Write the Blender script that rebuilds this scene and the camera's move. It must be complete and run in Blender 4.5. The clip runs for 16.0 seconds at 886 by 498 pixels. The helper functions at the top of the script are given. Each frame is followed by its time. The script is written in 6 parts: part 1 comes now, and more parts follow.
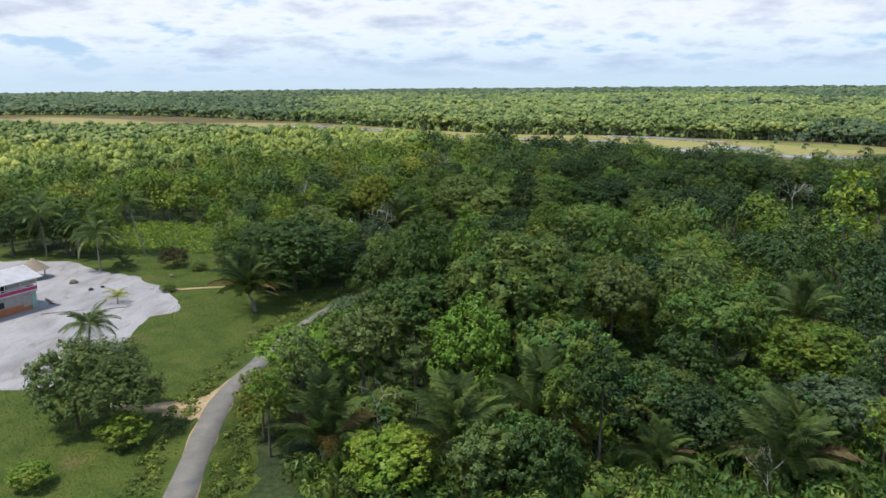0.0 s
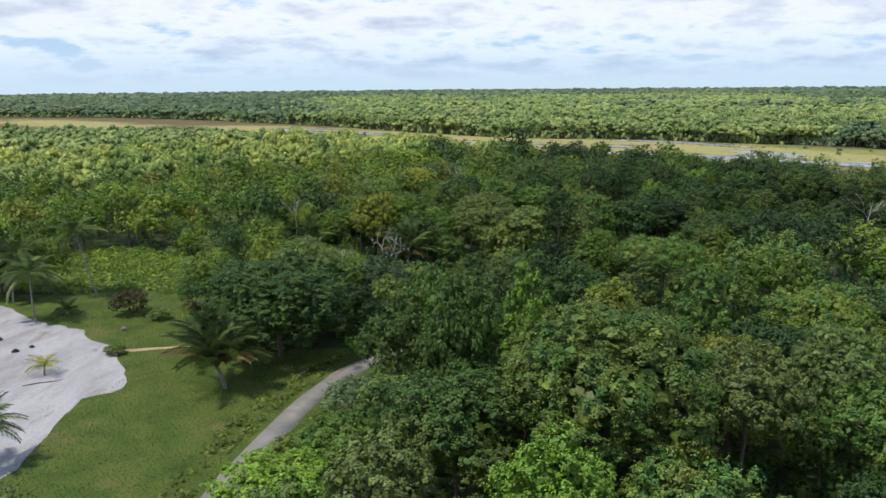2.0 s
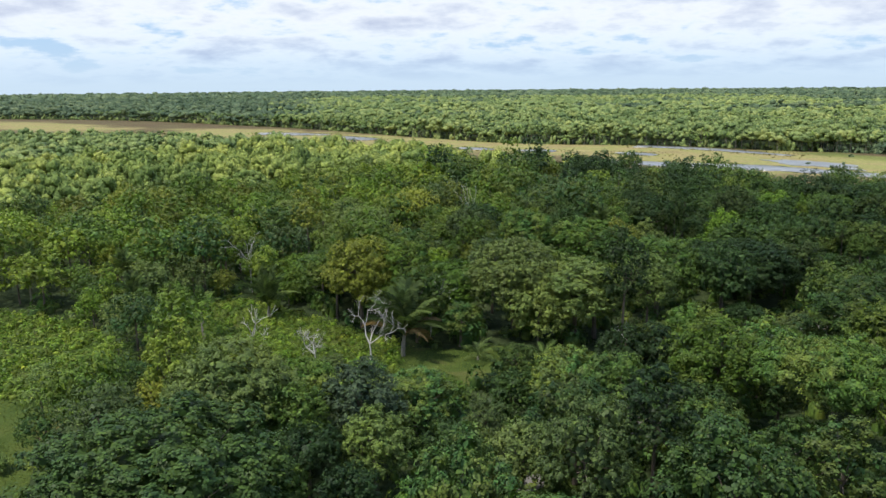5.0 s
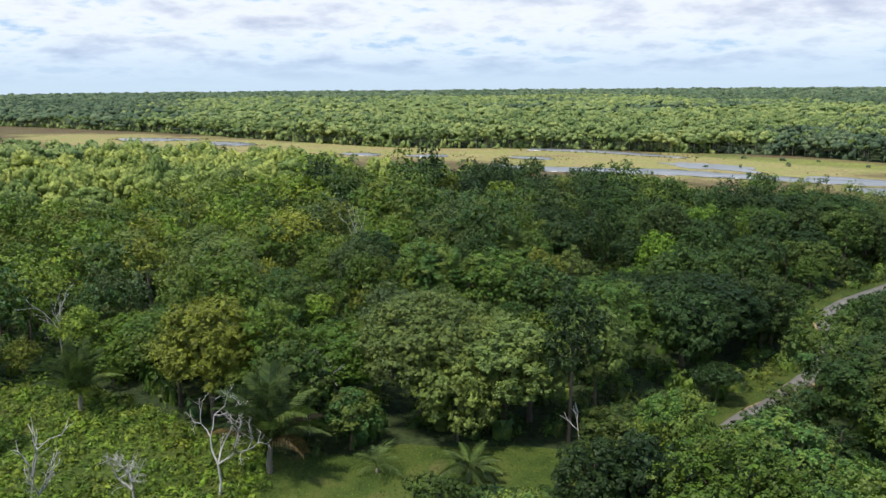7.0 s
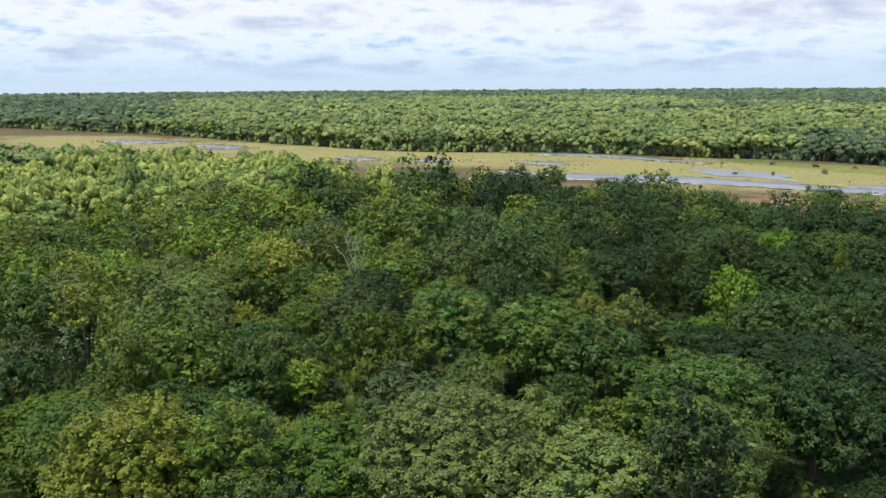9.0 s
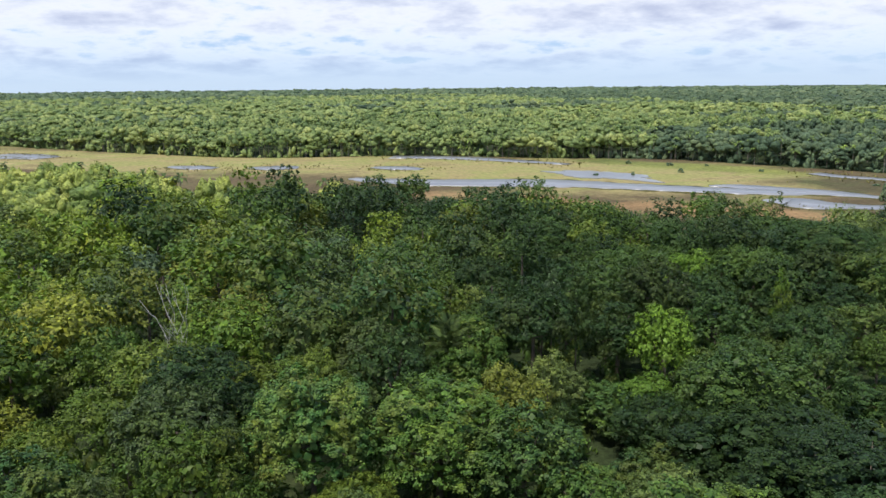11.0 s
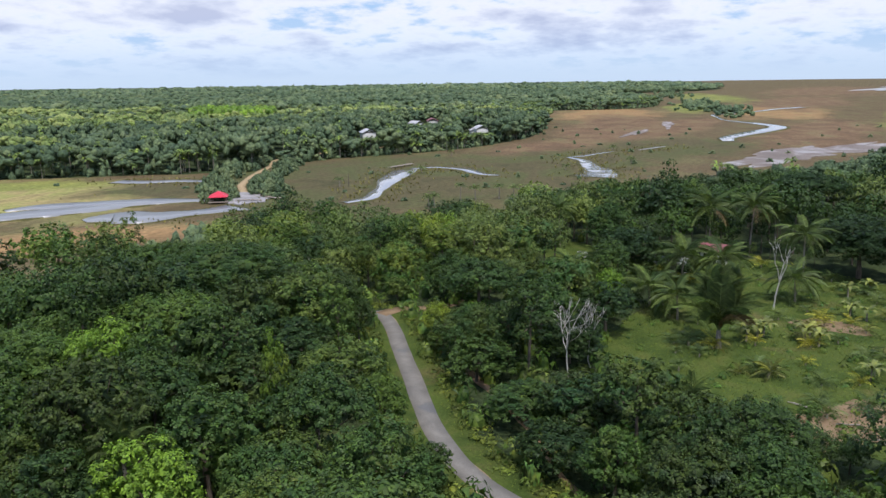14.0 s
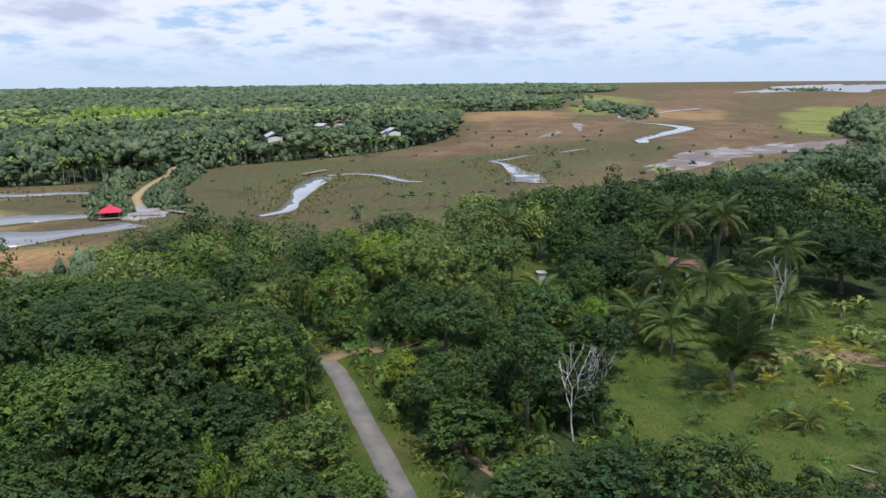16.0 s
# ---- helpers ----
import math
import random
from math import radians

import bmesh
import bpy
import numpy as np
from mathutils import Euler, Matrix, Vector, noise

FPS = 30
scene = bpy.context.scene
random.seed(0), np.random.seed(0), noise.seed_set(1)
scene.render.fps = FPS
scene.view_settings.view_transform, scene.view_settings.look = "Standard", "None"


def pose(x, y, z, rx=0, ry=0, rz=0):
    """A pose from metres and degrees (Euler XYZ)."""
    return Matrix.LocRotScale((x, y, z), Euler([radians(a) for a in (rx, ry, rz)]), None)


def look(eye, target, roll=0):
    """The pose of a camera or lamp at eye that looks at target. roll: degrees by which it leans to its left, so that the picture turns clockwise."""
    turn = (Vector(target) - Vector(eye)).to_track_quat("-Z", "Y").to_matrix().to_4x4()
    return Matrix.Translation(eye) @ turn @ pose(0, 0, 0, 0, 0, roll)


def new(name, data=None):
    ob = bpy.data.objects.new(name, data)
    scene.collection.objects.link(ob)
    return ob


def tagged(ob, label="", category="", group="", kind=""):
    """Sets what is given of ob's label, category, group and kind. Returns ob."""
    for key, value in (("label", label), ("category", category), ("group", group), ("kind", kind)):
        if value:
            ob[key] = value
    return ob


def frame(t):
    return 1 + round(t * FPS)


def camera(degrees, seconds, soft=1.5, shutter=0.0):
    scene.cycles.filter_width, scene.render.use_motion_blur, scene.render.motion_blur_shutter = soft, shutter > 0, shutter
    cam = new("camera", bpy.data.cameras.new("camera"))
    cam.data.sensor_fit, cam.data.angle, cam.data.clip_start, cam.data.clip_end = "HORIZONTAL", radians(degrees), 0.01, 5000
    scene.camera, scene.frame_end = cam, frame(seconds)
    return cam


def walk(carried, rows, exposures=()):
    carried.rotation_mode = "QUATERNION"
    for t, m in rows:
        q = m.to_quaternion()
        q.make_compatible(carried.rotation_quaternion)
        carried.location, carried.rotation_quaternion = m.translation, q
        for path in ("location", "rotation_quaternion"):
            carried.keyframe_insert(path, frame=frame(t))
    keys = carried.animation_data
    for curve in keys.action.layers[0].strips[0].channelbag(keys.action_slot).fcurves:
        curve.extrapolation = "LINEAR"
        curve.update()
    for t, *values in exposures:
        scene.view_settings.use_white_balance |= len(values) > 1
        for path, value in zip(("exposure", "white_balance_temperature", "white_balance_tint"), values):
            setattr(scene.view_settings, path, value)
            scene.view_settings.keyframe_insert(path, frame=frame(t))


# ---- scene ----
LENS = 60.14
cam = camera(LENS, 16.0, soft=1.5)
# seconds, x, y, z, heading (clockwise from +y), downward tilt, lean
ROWS = [
    (0.0, 0.00, 0.00, 40.00, 0.00, 12.27, -0.51),
    (0.5, -1.60, 8.58, 39.95, 0.07, 12.25, -0.51),
    (1.0, -2.92, 17.42, 39.93, 0.11, 12.21, -0.56),
    (1.5, -4.10, 26.47, 39.89, 0.20, 12.21, -0.54),
    (2.0, -4.98, 35.62, 39.85, 0.27, 12.19, -0.53),
    (2.5, -5.74, 44.77, 39.83, 0.35, 12.18, -0.53),
    (3.0, -6.46, 54.00, 39.76, 0.47, 12.17, -0.51),
    (3.5, -7.02, 63.39, 39.63, 0.57, 12.16, -0.50),
    (4.0, -7.57, 72.63, 39.45, 0.67, 12.15, -0.56),
    (4.2, -7.73, 76.27, 39.38, 0.68, 12.16, -0.54),
    (6.1, -5.65, 108.64, 39.57, 0.70, 12.14, -0.46),
    (6.3, -5.43, 112.05, 39.59, 0.70, 12.14, -0.45),
    (6.5, -5.45, 115.22, 39.55, 3.64, 12.17, -0.45),
    (7.0, -5.73, 123.10, 39.41, 9.24, 12.18, -0.46),
    (7.5, -5.67, 130.81, 39.30, 9.29, 12.18, -0.44),
    (8.0, -5.33, 138.33, 39.24, 9.31, 12.19, -0.41),
    (8.5, -4.80, 145.83, 39.19, 9.32, 12.15, -0.40),
    (9.0, -4.24, 153.30, 39.11, 9.38, 12.16, -0.39),
    (9.2, -3.95, 156.32, 39.07, 9.69, 12.17, -0.42),
    (11.3, 1.37, 186.89, 38.71, 27.34, 12.35, -0.56),
    (11.5, 2.05, 189.65, 38.59, 38.52, 12.41, -0.68),
    (12.0, 3.94, 196.46, 38.26, 47.18, 12.48, -0.77),
    (12.5, 6.11, 203.02, 38.00, 54.37, 12.55, -0.87),
    (12.8, 7.38, 207.00, 37.89, 70.60, 12.56, -0.80),
    (13.0, 8.28, 209.56, 37.84, 72.82, 12.63, -0.84),
    (13.5, 10.82, 215.38, 37.78, 73.08, 12.60, -0.82),
    (14.0, 14.11, 219.99, 37.68, 73.22, 12.60, -0.79),
    (14.2, 15.63, 221.54, 37.62, 73.40, 12.61, -0.79),
    (14.3, 16.39, 222.31, 37.59, 75.80, 12.62, -0.79),
    (14.4, 17.16, 223.08, 37.56, 78.40, 12.63, -0.79),
    (14.5, 17.97, 223.80, 37.52, 80.36, 12.63, -0.77),
    (15.0, 22.36, 227.07, 37.36, 80.50, 12.61, -0.71),
    (15.5, 27.19, 230.09, 37.22, 80.61, 12.58, -0.65),
    (16.0, 32.28, 232.79, 37.09, 80.73, 12.57, -0.57),
]


def drone(x, y, z, heading, tilt, lean):
    h, p = radians(heading), radians(tilt)
    eye = Vector((x, y, z))
    return look(eye, eye + Vector((math.sin(h) * math.cos(p), math.cos(h) * math.cos(p), -math.sin(p))), lean)


# the picture turns slightly magenta once the flight has swung round to the marsh
walk(cam, [(r[0], drone(*r[1:])) for r in ROWS], [(0.0, 0.0, 6500, 10), (8.5, 0.0, 6500, 11), (12.0, -0.04, 6350, 15), (16.0, -0.08, 6300, 16)])

# ---- sky and sun ----
SUN_HEADING, SUN_HEIGHT = -118.0, 66.0
world = bpy.data.worlds.new("sky")
scene.world = world
world.use_nodes = True
wt = world.node_tree
wt.nodes.clear()


def node(tree, kind, **values):
    n = tree.nodes.new(kind)
    for key, value in values.items():
        n.inputs[key].default_value = value
    return n


def link(tree, a, b):
    tree.links.new(a, b)


def maths(tree, op, a, b=0.0, clamp=False):
    n = tree.nodes.new("ShaderNodeMath")
    n.operation, n.use_clamp = op, clamp
    for k, v in enumerate((a, b)):
        if isinstance(v, (int, float)):
            n.inputs[k].default_value = v
        else:
            tree.links.new(v, n.inputs[k])
    return n.outputs[0]


def ramp(tree, fac, stops, interp="LINEAR"):
    n = tree.nodes.new("ShaderNodeValToRGB")
    n.color_ramp.interpolation = interp
    el = n.color_ramp.elements
    while len(el) < len(stops):
        el.new(0.5)
    for e, (p, c) in zip(el, stops):
        e.position, e.color = p, (*c, 1.0) if len(c) == 3 else c
    tree.links.new(fac, n.inputs[0])
    return n.outputs[0]


def mixed(tree, fac, a, b, blend="MIX"):
    n = tree.nodes.new("ShaderNodeMix")
    n.data_type, n.blend_type = "RGBA", blend
    for k, v in ((0, fac), (6, a), (7, b)):
        if isinstance(v, (int, float)):
            n.inputs[k].default_value = v
        elif isinstance(v, tuple):
            n.inputs[k].default_value = (*v, 1.0)
        else:
            tree.links.new(v, n.inputs[k])
    return n.outputs[2]


sky = node(wt, "ShaderNodeTexSky")
sky.sky_type, sky.sun_disc = "NISHITA", False
sky.sun_elevation, sky.sun_rotation = radians(SUN_HEIGHT), radians(SUN_HEADING)
sky.dust_density = 1.5
blue = mixed(wt, 1.0, sky.outputs[0], (0.105, 0.105, 0.105), "MULTIPLY")
coord = node(wt, "ShaderNodeTexCoord")
sep = node(wt, "ShaderNodeSeparateXYZ")
link(wt, coord.outputs["Generated"], sep.inputs[0])
height = maths(wt, "MAXIMUM", sep.outputs[2], 0.0)


def over(shift):
    """Where a line of sight meets a flat layer of air, so that clouds close up towards the horizon."""
    near = maths(wt, "DIVIDE", 1.0, maths(wt, "ADD", height, 0.24))
    c = node(wt, "ShaderNodeCombineXYZ")
    for k in (0, 1):
        link(wt, maths(wt, "ADD", maths(wt, "MULTIPLY", sep.outputs[k], near), shift[k]), c.inputs[k])
    return c.outputs[0]


def cloud_noise(scale, detail, rough, shift, twist=0.0):
    n = node(wt, "ShaderNodeTexNoise", Scale=scale, Detail=detail, Roughness=rough, Distortion=twist)
    link(wt, over(shift), n.inputs["Vector"])
    return n.outputs[0]


def cloud_puff(scale, shift):
    """Rounded heads of cloud, from cells with finer cells on them."""
    n = wt.nodes.new("ShaderNodeTexVoronoi")
    n.feature, n.normalize = "SMOOTH_F1", True
    for key, value in (("Scale", scale), ("Detail", 3.0), ("Roughness", 0.6), ("Smoothness", 0.4)):
        n.inputs[key].default_value = value
    link(wt, over(shift), n.inputs["Vector"])
    return maths(wt, "SUBTRACT", 1.0, n.outputs["Distance"])


thick = maths(wt, "ADD", maths(wt, "MULTIPLY", cloud_noise(3.0, 8.0, 0.60, (1.3, 0.4)), 0.62), maths(wt, "MULTIPLY", cloud_puff(4.2, (0.7, 2.2)), 0.38))
banks = cloud_noise(1.5, 2.0, 0.5, (4.3, 2.4))
thick = maths(wt, "ADD", maths(wt, "MULTIPLY", thick, 0.80), maths(wt, "MULTIPLY", banks, 0.28))
cover = ramp(wt, thick, [(0.50, (0.0,) * 3), (0.545, (0.72,) * 3), (0.585, (1, 1, 1))])
belly = ramp(wt, thick, [(0.51, (0.80, 0.855, 0.93)), (0.56, (0.94, 0.955, 0.97)), (0.61, (0.86, 0.89, 0.935)), (0.655, (0.72, 0.765, 0.86)), (0.72, (0.56, 0.61, 0.745))])
low = ramp(wt, height, [(0.0, (0.84, 0.93, 1.0)), (0.04, (0.90, 0.96, 1.0)), (0.08, (1, 1, 1))])
cloud = mixed(wt, 1.0, belly, low, "MULTIPLY")
haze = ramp(wt, height, [(0.0, (0.0,) * 3), (0.015, (0.35,) * 3), (0.04, (0.9,) * 3), (0.06, (1, 1, 1))])
cover = maths(wt, "MULTIPLY", cover, haze)
# fewer clouds towards the zenith
cover = maths(wt, "MULTIPLY", cover, ramp(wt, height, [(0.16, (1, 1, 1)), (0.42, (0.42,) * 3)]))
airy = ramp(wt, height, [(0.0, (0.66, 0.80, 0.93)), (0.04, (0.52, 0.70, 0.90)), (0.10, (0.42, 0.64, 0.90)), (0.5, (0.24, 0.46, 0.86))])
clear = mixed(wt, 0.9, blue, airy)
back = node(wt, "ShaderNodeBackground", Strength=1.06)
link(wt, mixed(wt, 1.0, mixed(wt, cover, clear, cloud), (0.955, 0.995, 1.035), "MULTIPLY"), back.inputs[0])
link(wt, back.outputs[0], node(wt, "ShaderNodeOutputWorld").inputs[0])

sun = new("sun", bpy.data.lights.new("sun", "SUN"))
sun.data.energy, sun.data.angle, sun.data.color = 4.4, radians(6.0), (1.0, 0.95, 0.86)
a, e = radians(SUN_HEADING), radians(SUN_HEIGHT)
sun.matrix_world = look(Vector((math.sin(a) * math.cos(e), math.cos(a) * math.cos(e), math.sin(e))) * 300, (0, 0, 0))

# ---- materials ----


def material(name):
    m = bpy.data.materials.new(name)
    m.use_nodes = True
    t = m.node_tree
    t.nodes.clear()
    out = t.nodes.new("ShaderNodeOutputMaterial")
    return m, t, out


def place(t, scale=1.0):
    """World-sized coordinates."""
    g = t.nodes.new("ShaderNodeNewGeometry")
    n = t.nodes.new("ShaderNodeVectorMath")
    n.operation = "SCALE"
    n.inputs[3].default_value = scale
    t.links.new(g.outputs["Position"], n.inputs[0])
    return n.outputs[0]


def grain(t, size, detail=4.0, rough=0.55, stretch=None, twist=0.0):
    """Noise whose lumps are about size metres."""
    n = node(t, "ShaderNodeTexNoise", Scale=1.0 / size, Detail=detail, Roughness=rough, Distortion=twist)
    v = place(t)
    if stretch:
        m = t.nodes.new("ShaderNodeMapping")
        m.inputs["Scale"].default_value = stretch
        t.links.new(v, m.inputs[0])
        v = m.outputs[0]
    t.links.new(v, n.inputs["Vector"])
    return n.outputs[0]


def principled(t, out, colour, rough=0.8, metal=0.0, bump=None, bump_size=0.05, strength=0.6, spec=0.3):
    b = node(t, "ShaderNodeBsdfPrincipled", Roughness=rough, Metallic=metal)
    b.inputs["Specular IOR Level"].default_value = spec
    if isinstance(colour, tuple):
        b.inputs["Base Color"].default_value = (*colour, 1)
    else:
        t.links.new(colour, b.inputs["Base Color"])
    if bump is not None:
        k = node(t, "ShaderNodeBump", Strength=strength, Distance=bump_size)
        t.links.new(bump, k.inputs["Height"])
        t.links.new(k.outputs[0], b.inputs["Normal"])
    t.links.new(b.outputs[0], out.inputs[0])
    return b


def plant_tone(t):
    """The number that each plant of a joined wood was given."""
    n = t.nodes.new("ShaderNodeAttribute")
    n.attribute_name = "tone"
    return n.outputs["Fac"]


def foliage(name, colours, rough=0.50, through_light=0.12, spread=0.32):
    """Leaves: the hue changes from plant to plant, the tone from leaf to leaf."""
    colours = colours * 2 if len(colours) == 1 else colours
    m, t, out = material(name)
    info = t.nodes.new("ShaderNodeObjectInfo")
    geo = t.nodes.new("ShaderNodeNewGeometry")
    own = maths(t, "FRACT", maths(t, "ADD", info.outputs["Random"], plant_tone(t)))
    vary = maths(t, "ADD", maths(t, "MULTIPLY", own, 0.6), maths(t, "SUBTRACT", maths(t, "MULTIPLY", grain(t, 5.0, 2.0), 1.2), 0.4))
    hue = ramp(t, vary, [(k / max(1, len(colours) - 1), c) for k, c in enumerate(colours)])
    tone = ramp(t, geo.outputs["Random Per Island"], [(0.0, (1 - spread,) * 3), (0.55, (1, 1, 1)), (1.0, (1 + spread, 1 + spread, 1 + spread * 0.6))])
    col = mixed(t, 1.0, hue, tone, "MULTIPLY")
    col = mixed(t, 1.0, col, ramp(t, grain(t, 0.7, 2.0), [(0.30, (0.66, 0.68, 0.74)), (0.52, (1, 1, 1)), (0.72, (1.48, 1.42, 1.12))]), "MULTIPLY")
    col = mixed(t, 1.0, col, ramp(t, maths(t, "FRACT", maths(t, "MULTIPLY", own, 7.3)), [(0.0, (0.62, 0.63, 0.68)), (0.5, (0.96, 0.96, 0.96)), (1.0, (1.42, 1.36, 1.12))]), "MULTIPLY")
    b = principled(t, out, col, rough, spec=0.15)
    tr = t.nodes.new("ShaderNodeBsdfTranslucent")
    t.links.new(mixed(t, 1.0, col, (1.25, 1.35, 0.6), "MULTIPLY"), tr.inputs[0])
    mx = t.nodes.new("ShaderNodeMixShader")
    mx.inputs[0].default_value = through_light
    t.links.new(b.outputs[0], mx.inputs[1])
    t.links.new(tr.outputs[0], mx.inputs[2])
    t.links.new(mx.outputs[0], out.inputs[0])
    return m


def woods_leaf(name, stops, patch=70.0):
    """Far canopy: each crown its own tone, in patches of differing growth."""
    m, t, out = material(name)
    geo = t.nodes.new("ShaderNodeNewGeometry")
    big = maths(t, "ADD", maths(t, "MULTIPLY", grain(t, patch, 3.0), 0.45), maths(t, "MULTIPLY", grain(t, patch * 5, 3.0), 0.55))
    v = maths(t, "ADD", maths(t, "MULTIPLY", plant_tone(t), 0.50), maths(t, "SUBTRACT", maths(t, "MULTIPLY", big, 1.1), 0.36))
    v = maths(t, "ADD", v, maths(t, "MULTIPLY", geo.outputs["Random Per Island"], 0.16))
    rough = grain(t, 1.3, 3.0, 0.65)
    col = mixed(t, 1.0, ramp(t, v, stops), ramp(t, rough, [(0.30, (0.50, 0.52, 0.56)), (0.5, (1, 1, 1)), (0.70, (1.5, 1.45, 1.25))]), "MULTIPLY")
    principled(t, out, col, 0.65, bump=rough, bump_size=1.6, strength=0.9, spec=0.15)
    return m


LEAF_DARK = foliage("leaf_dark", [(0.032, 0.064, 0.018), (0.043, 0.078, 0.019), (0.028, 0.060, 0.021), (0.052, 0.083, 0.018)])
LEAF_MID = foliage("leaf_mid", [(0.066, 0.128, 0.027), (0.090, 0.142, 0.027), (0.054, 0.114, 0.026), (0.116, 0.152, 0.032), (0.050, 0.121, 0.036), (0.104, 0.126, 0.032)])
LEAF_DEEP = foliage("leaf_deep", [(0.046, 0.090, 0.023), (0.060, 0.102, 0.023), (0.038, 0.081, 0.024), (0.074, 0.108, 0.026), (0.036, 0.086, 0.030)])
LEAF_LIGHT = foliage("leaf_light", [(0.108, 0.186, 0.027), (0.146, 0.192, 0.030), (0.094, 0.171, 0.023), (0.165, 0.186, 0.023)])
LEAF_OLIVE = foliage("leaf_olive", [(0.108, 0.154, 0.042), (0.125, 0.165, 0.046), (0.094, 0.142, 0.046), (0.116, 0.170, 0.040)])
LEAF_SILVER = foliage("leaf_silver", [(0.103, 0.152, 0.081), (0.093, 0.141, 0.068)], rough=0.6, spread=0.4)
LEAF_YELLOW = foliage("leaf_yellow", [(0.139, 0.169, 0.026), (0.166, 0.185, 0.032)])
LEAF_LIME = foliage("leaf_lime", [(0.113, 0.211, 0.027), (0.135, 0.225, 0.031)])
LEAF_RUST = foliage("leaf_rust", [(0.086, 0.078, 0.024), (0.100, 0.072, 0.028)])
PALM_LEAF = foliage("palm_leaf", [(0.088, 0.142, 0.046), (0.116, 0.160, 0.056), (0.078, 0.134, 0.050)], rough=0.42, spread=0.35)
PALM_PALE = foliage("palm_pale", [(0.149, 0.184, 0.057), (0.196, 0.207, 0.052)], rough=0.42, spread=0.4)
PALM_GOLD = foliage("palm_gold", [(0.324, 0.297, 0.047), (0.230, 0.270, 0.047)], rough=0.45, spread=0.4)
PALM_DRY = foliage("palm_dry", [(0.16, 0.12, 0.06), (0.20, 0.15, 0.08)], rough=0.7, spread=0.4)
GRASS_LEAF = foliage("grass_leaf", [(0.088, 0.130, 0.024), (0.114, 0.142, 0.030), (0.075, 0.122, 0.023)], rough=0.6, spread=0.4)
REED_LEAF = foliage("reed_leaf", [(0.16, 0.15, 0.05)], rough=0.65, spread=0.5)
# sunlight is put into the colour of the next two canopies
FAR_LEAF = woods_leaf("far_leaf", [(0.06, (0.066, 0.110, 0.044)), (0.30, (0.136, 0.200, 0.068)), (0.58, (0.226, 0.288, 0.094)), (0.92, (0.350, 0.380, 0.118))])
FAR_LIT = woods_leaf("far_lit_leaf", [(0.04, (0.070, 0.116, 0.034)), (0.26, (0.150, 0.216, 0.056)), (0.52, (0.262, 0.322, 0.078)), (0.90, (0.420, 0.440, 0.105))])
# cloud shade and some bluish haze are put into this canopy colour
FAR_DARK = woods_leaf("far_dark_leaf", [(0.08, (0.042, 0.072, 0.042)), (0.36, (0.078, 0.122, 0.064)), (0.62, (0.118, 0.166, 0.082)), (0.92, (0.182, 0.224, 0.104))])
FAR_PALM = foliage("far_palm_leaf", [(0.115, 0.169, 0.047)], spread=0.6)


def bark(name, pale, dark):
    m, t, out = material(name)
    col = ramp(t, grain(t, 0.35, 5.0, 0.65, (1, 1, 0.3)), [(0.3, dark), (0.7, pale)])
    principled(t, out, col, 0.85, bump=grain(t, 0.08, 4.0), bump_size=0.03)
    return m


BARK = bark("bark", (0.17, 0.14, 0.11), (0.07, 0.055, 0.042))
BARK_PALE = bark("bark_pale", (0.34, 0.32, 0.27), (0.17, 0.15, 0.12))
BARK_DEAD = bark("bark_dead", (0.55, 0.53, 0.50), (0.30, 0.28, 0.26))
BARK_PALM = bark("bark_palm", (0.30, 0.27, 0.22), (0.15, 0.13, 0.10))


def ground_material(name, stops, size, fine, fine_amount=0.5, rough=0.95, stretch=None, bump_size=0.1, extra=None, spec=0.15):
    m, t, out = material(name)
    col = ramp(t, grain(t, size, 6.0, 0.6, stretch, 0.4), stops)
    if extra:
        mask = ramp(t, grain(t, extra[0], 4.0, 0.55, stretch, 0.6), [(extra[1], (0, 0, 0)), (extra[2], (1, 1, 1))])
        col = mixed(t, mask, col, extra[3])
    speck = ramp(t, grain(t, fine, 4.0, 0.65), [(0.25, (1 - fine_amount,) * 3), (0.75, (1 + fine_amount,) * 3)])
    col = mixed(t, 1.0, col, speck, "MULTIPLY")
    principled(t, out, col, rough, bump=grain(t, fine, 4.0, 0.6), bump_size=bump_size, spec=spec)
    return m


FLOOR = ground_material("forest_floor", [(0.3, (0.022, 0.034, 0.014)), (0.55, (0.036, 0.052, 0.018)), (0.75, (0.055, 0.066, 0.025))], 9.0, 0.8, 0.6, bump_size=0.4)
GRASS = ground_material("meadow", [(0.26, (0.029, 0.050, 0.009)), (0.42, (0.046, 0.072, 0.013)), (0.55, (0.063, 0.088, 0.017)), (0.68, (0.081, 0.095, 0.022)), (0.80, (0.050, 0.078, 0.014))], 4.5, 0.35, 0.34, bump_size=0.2,
                        extra=(9.0, 0.60, 0.72, (0.104, 0.096, 0.034)))
SAND = ground_material("white_sand", [(0.28, (0.190, 0.178, 0.178)), (0.45, (0.262, 0.250, 0.252)), (0.60, (0.318, 0.306, 0.308)), (0.76, (0.268, 0.254, 0.254))], 5.0, 0.35, 0.16, bump_size=0.08, stretch=(1.0, 0.45, 1),
                       extra=(3.0, 0.58, 0.72, (0.20, 0.175, 0.155)))
EARTH = ground_material("bare_earth", [(0.3, (0.156, 0.105, 0.062)), (0.6, (0.234, 0.164, 0.098)), (0.8, (0.281, 0.211, 0.133))], 2.5, 0.3, 0.2)
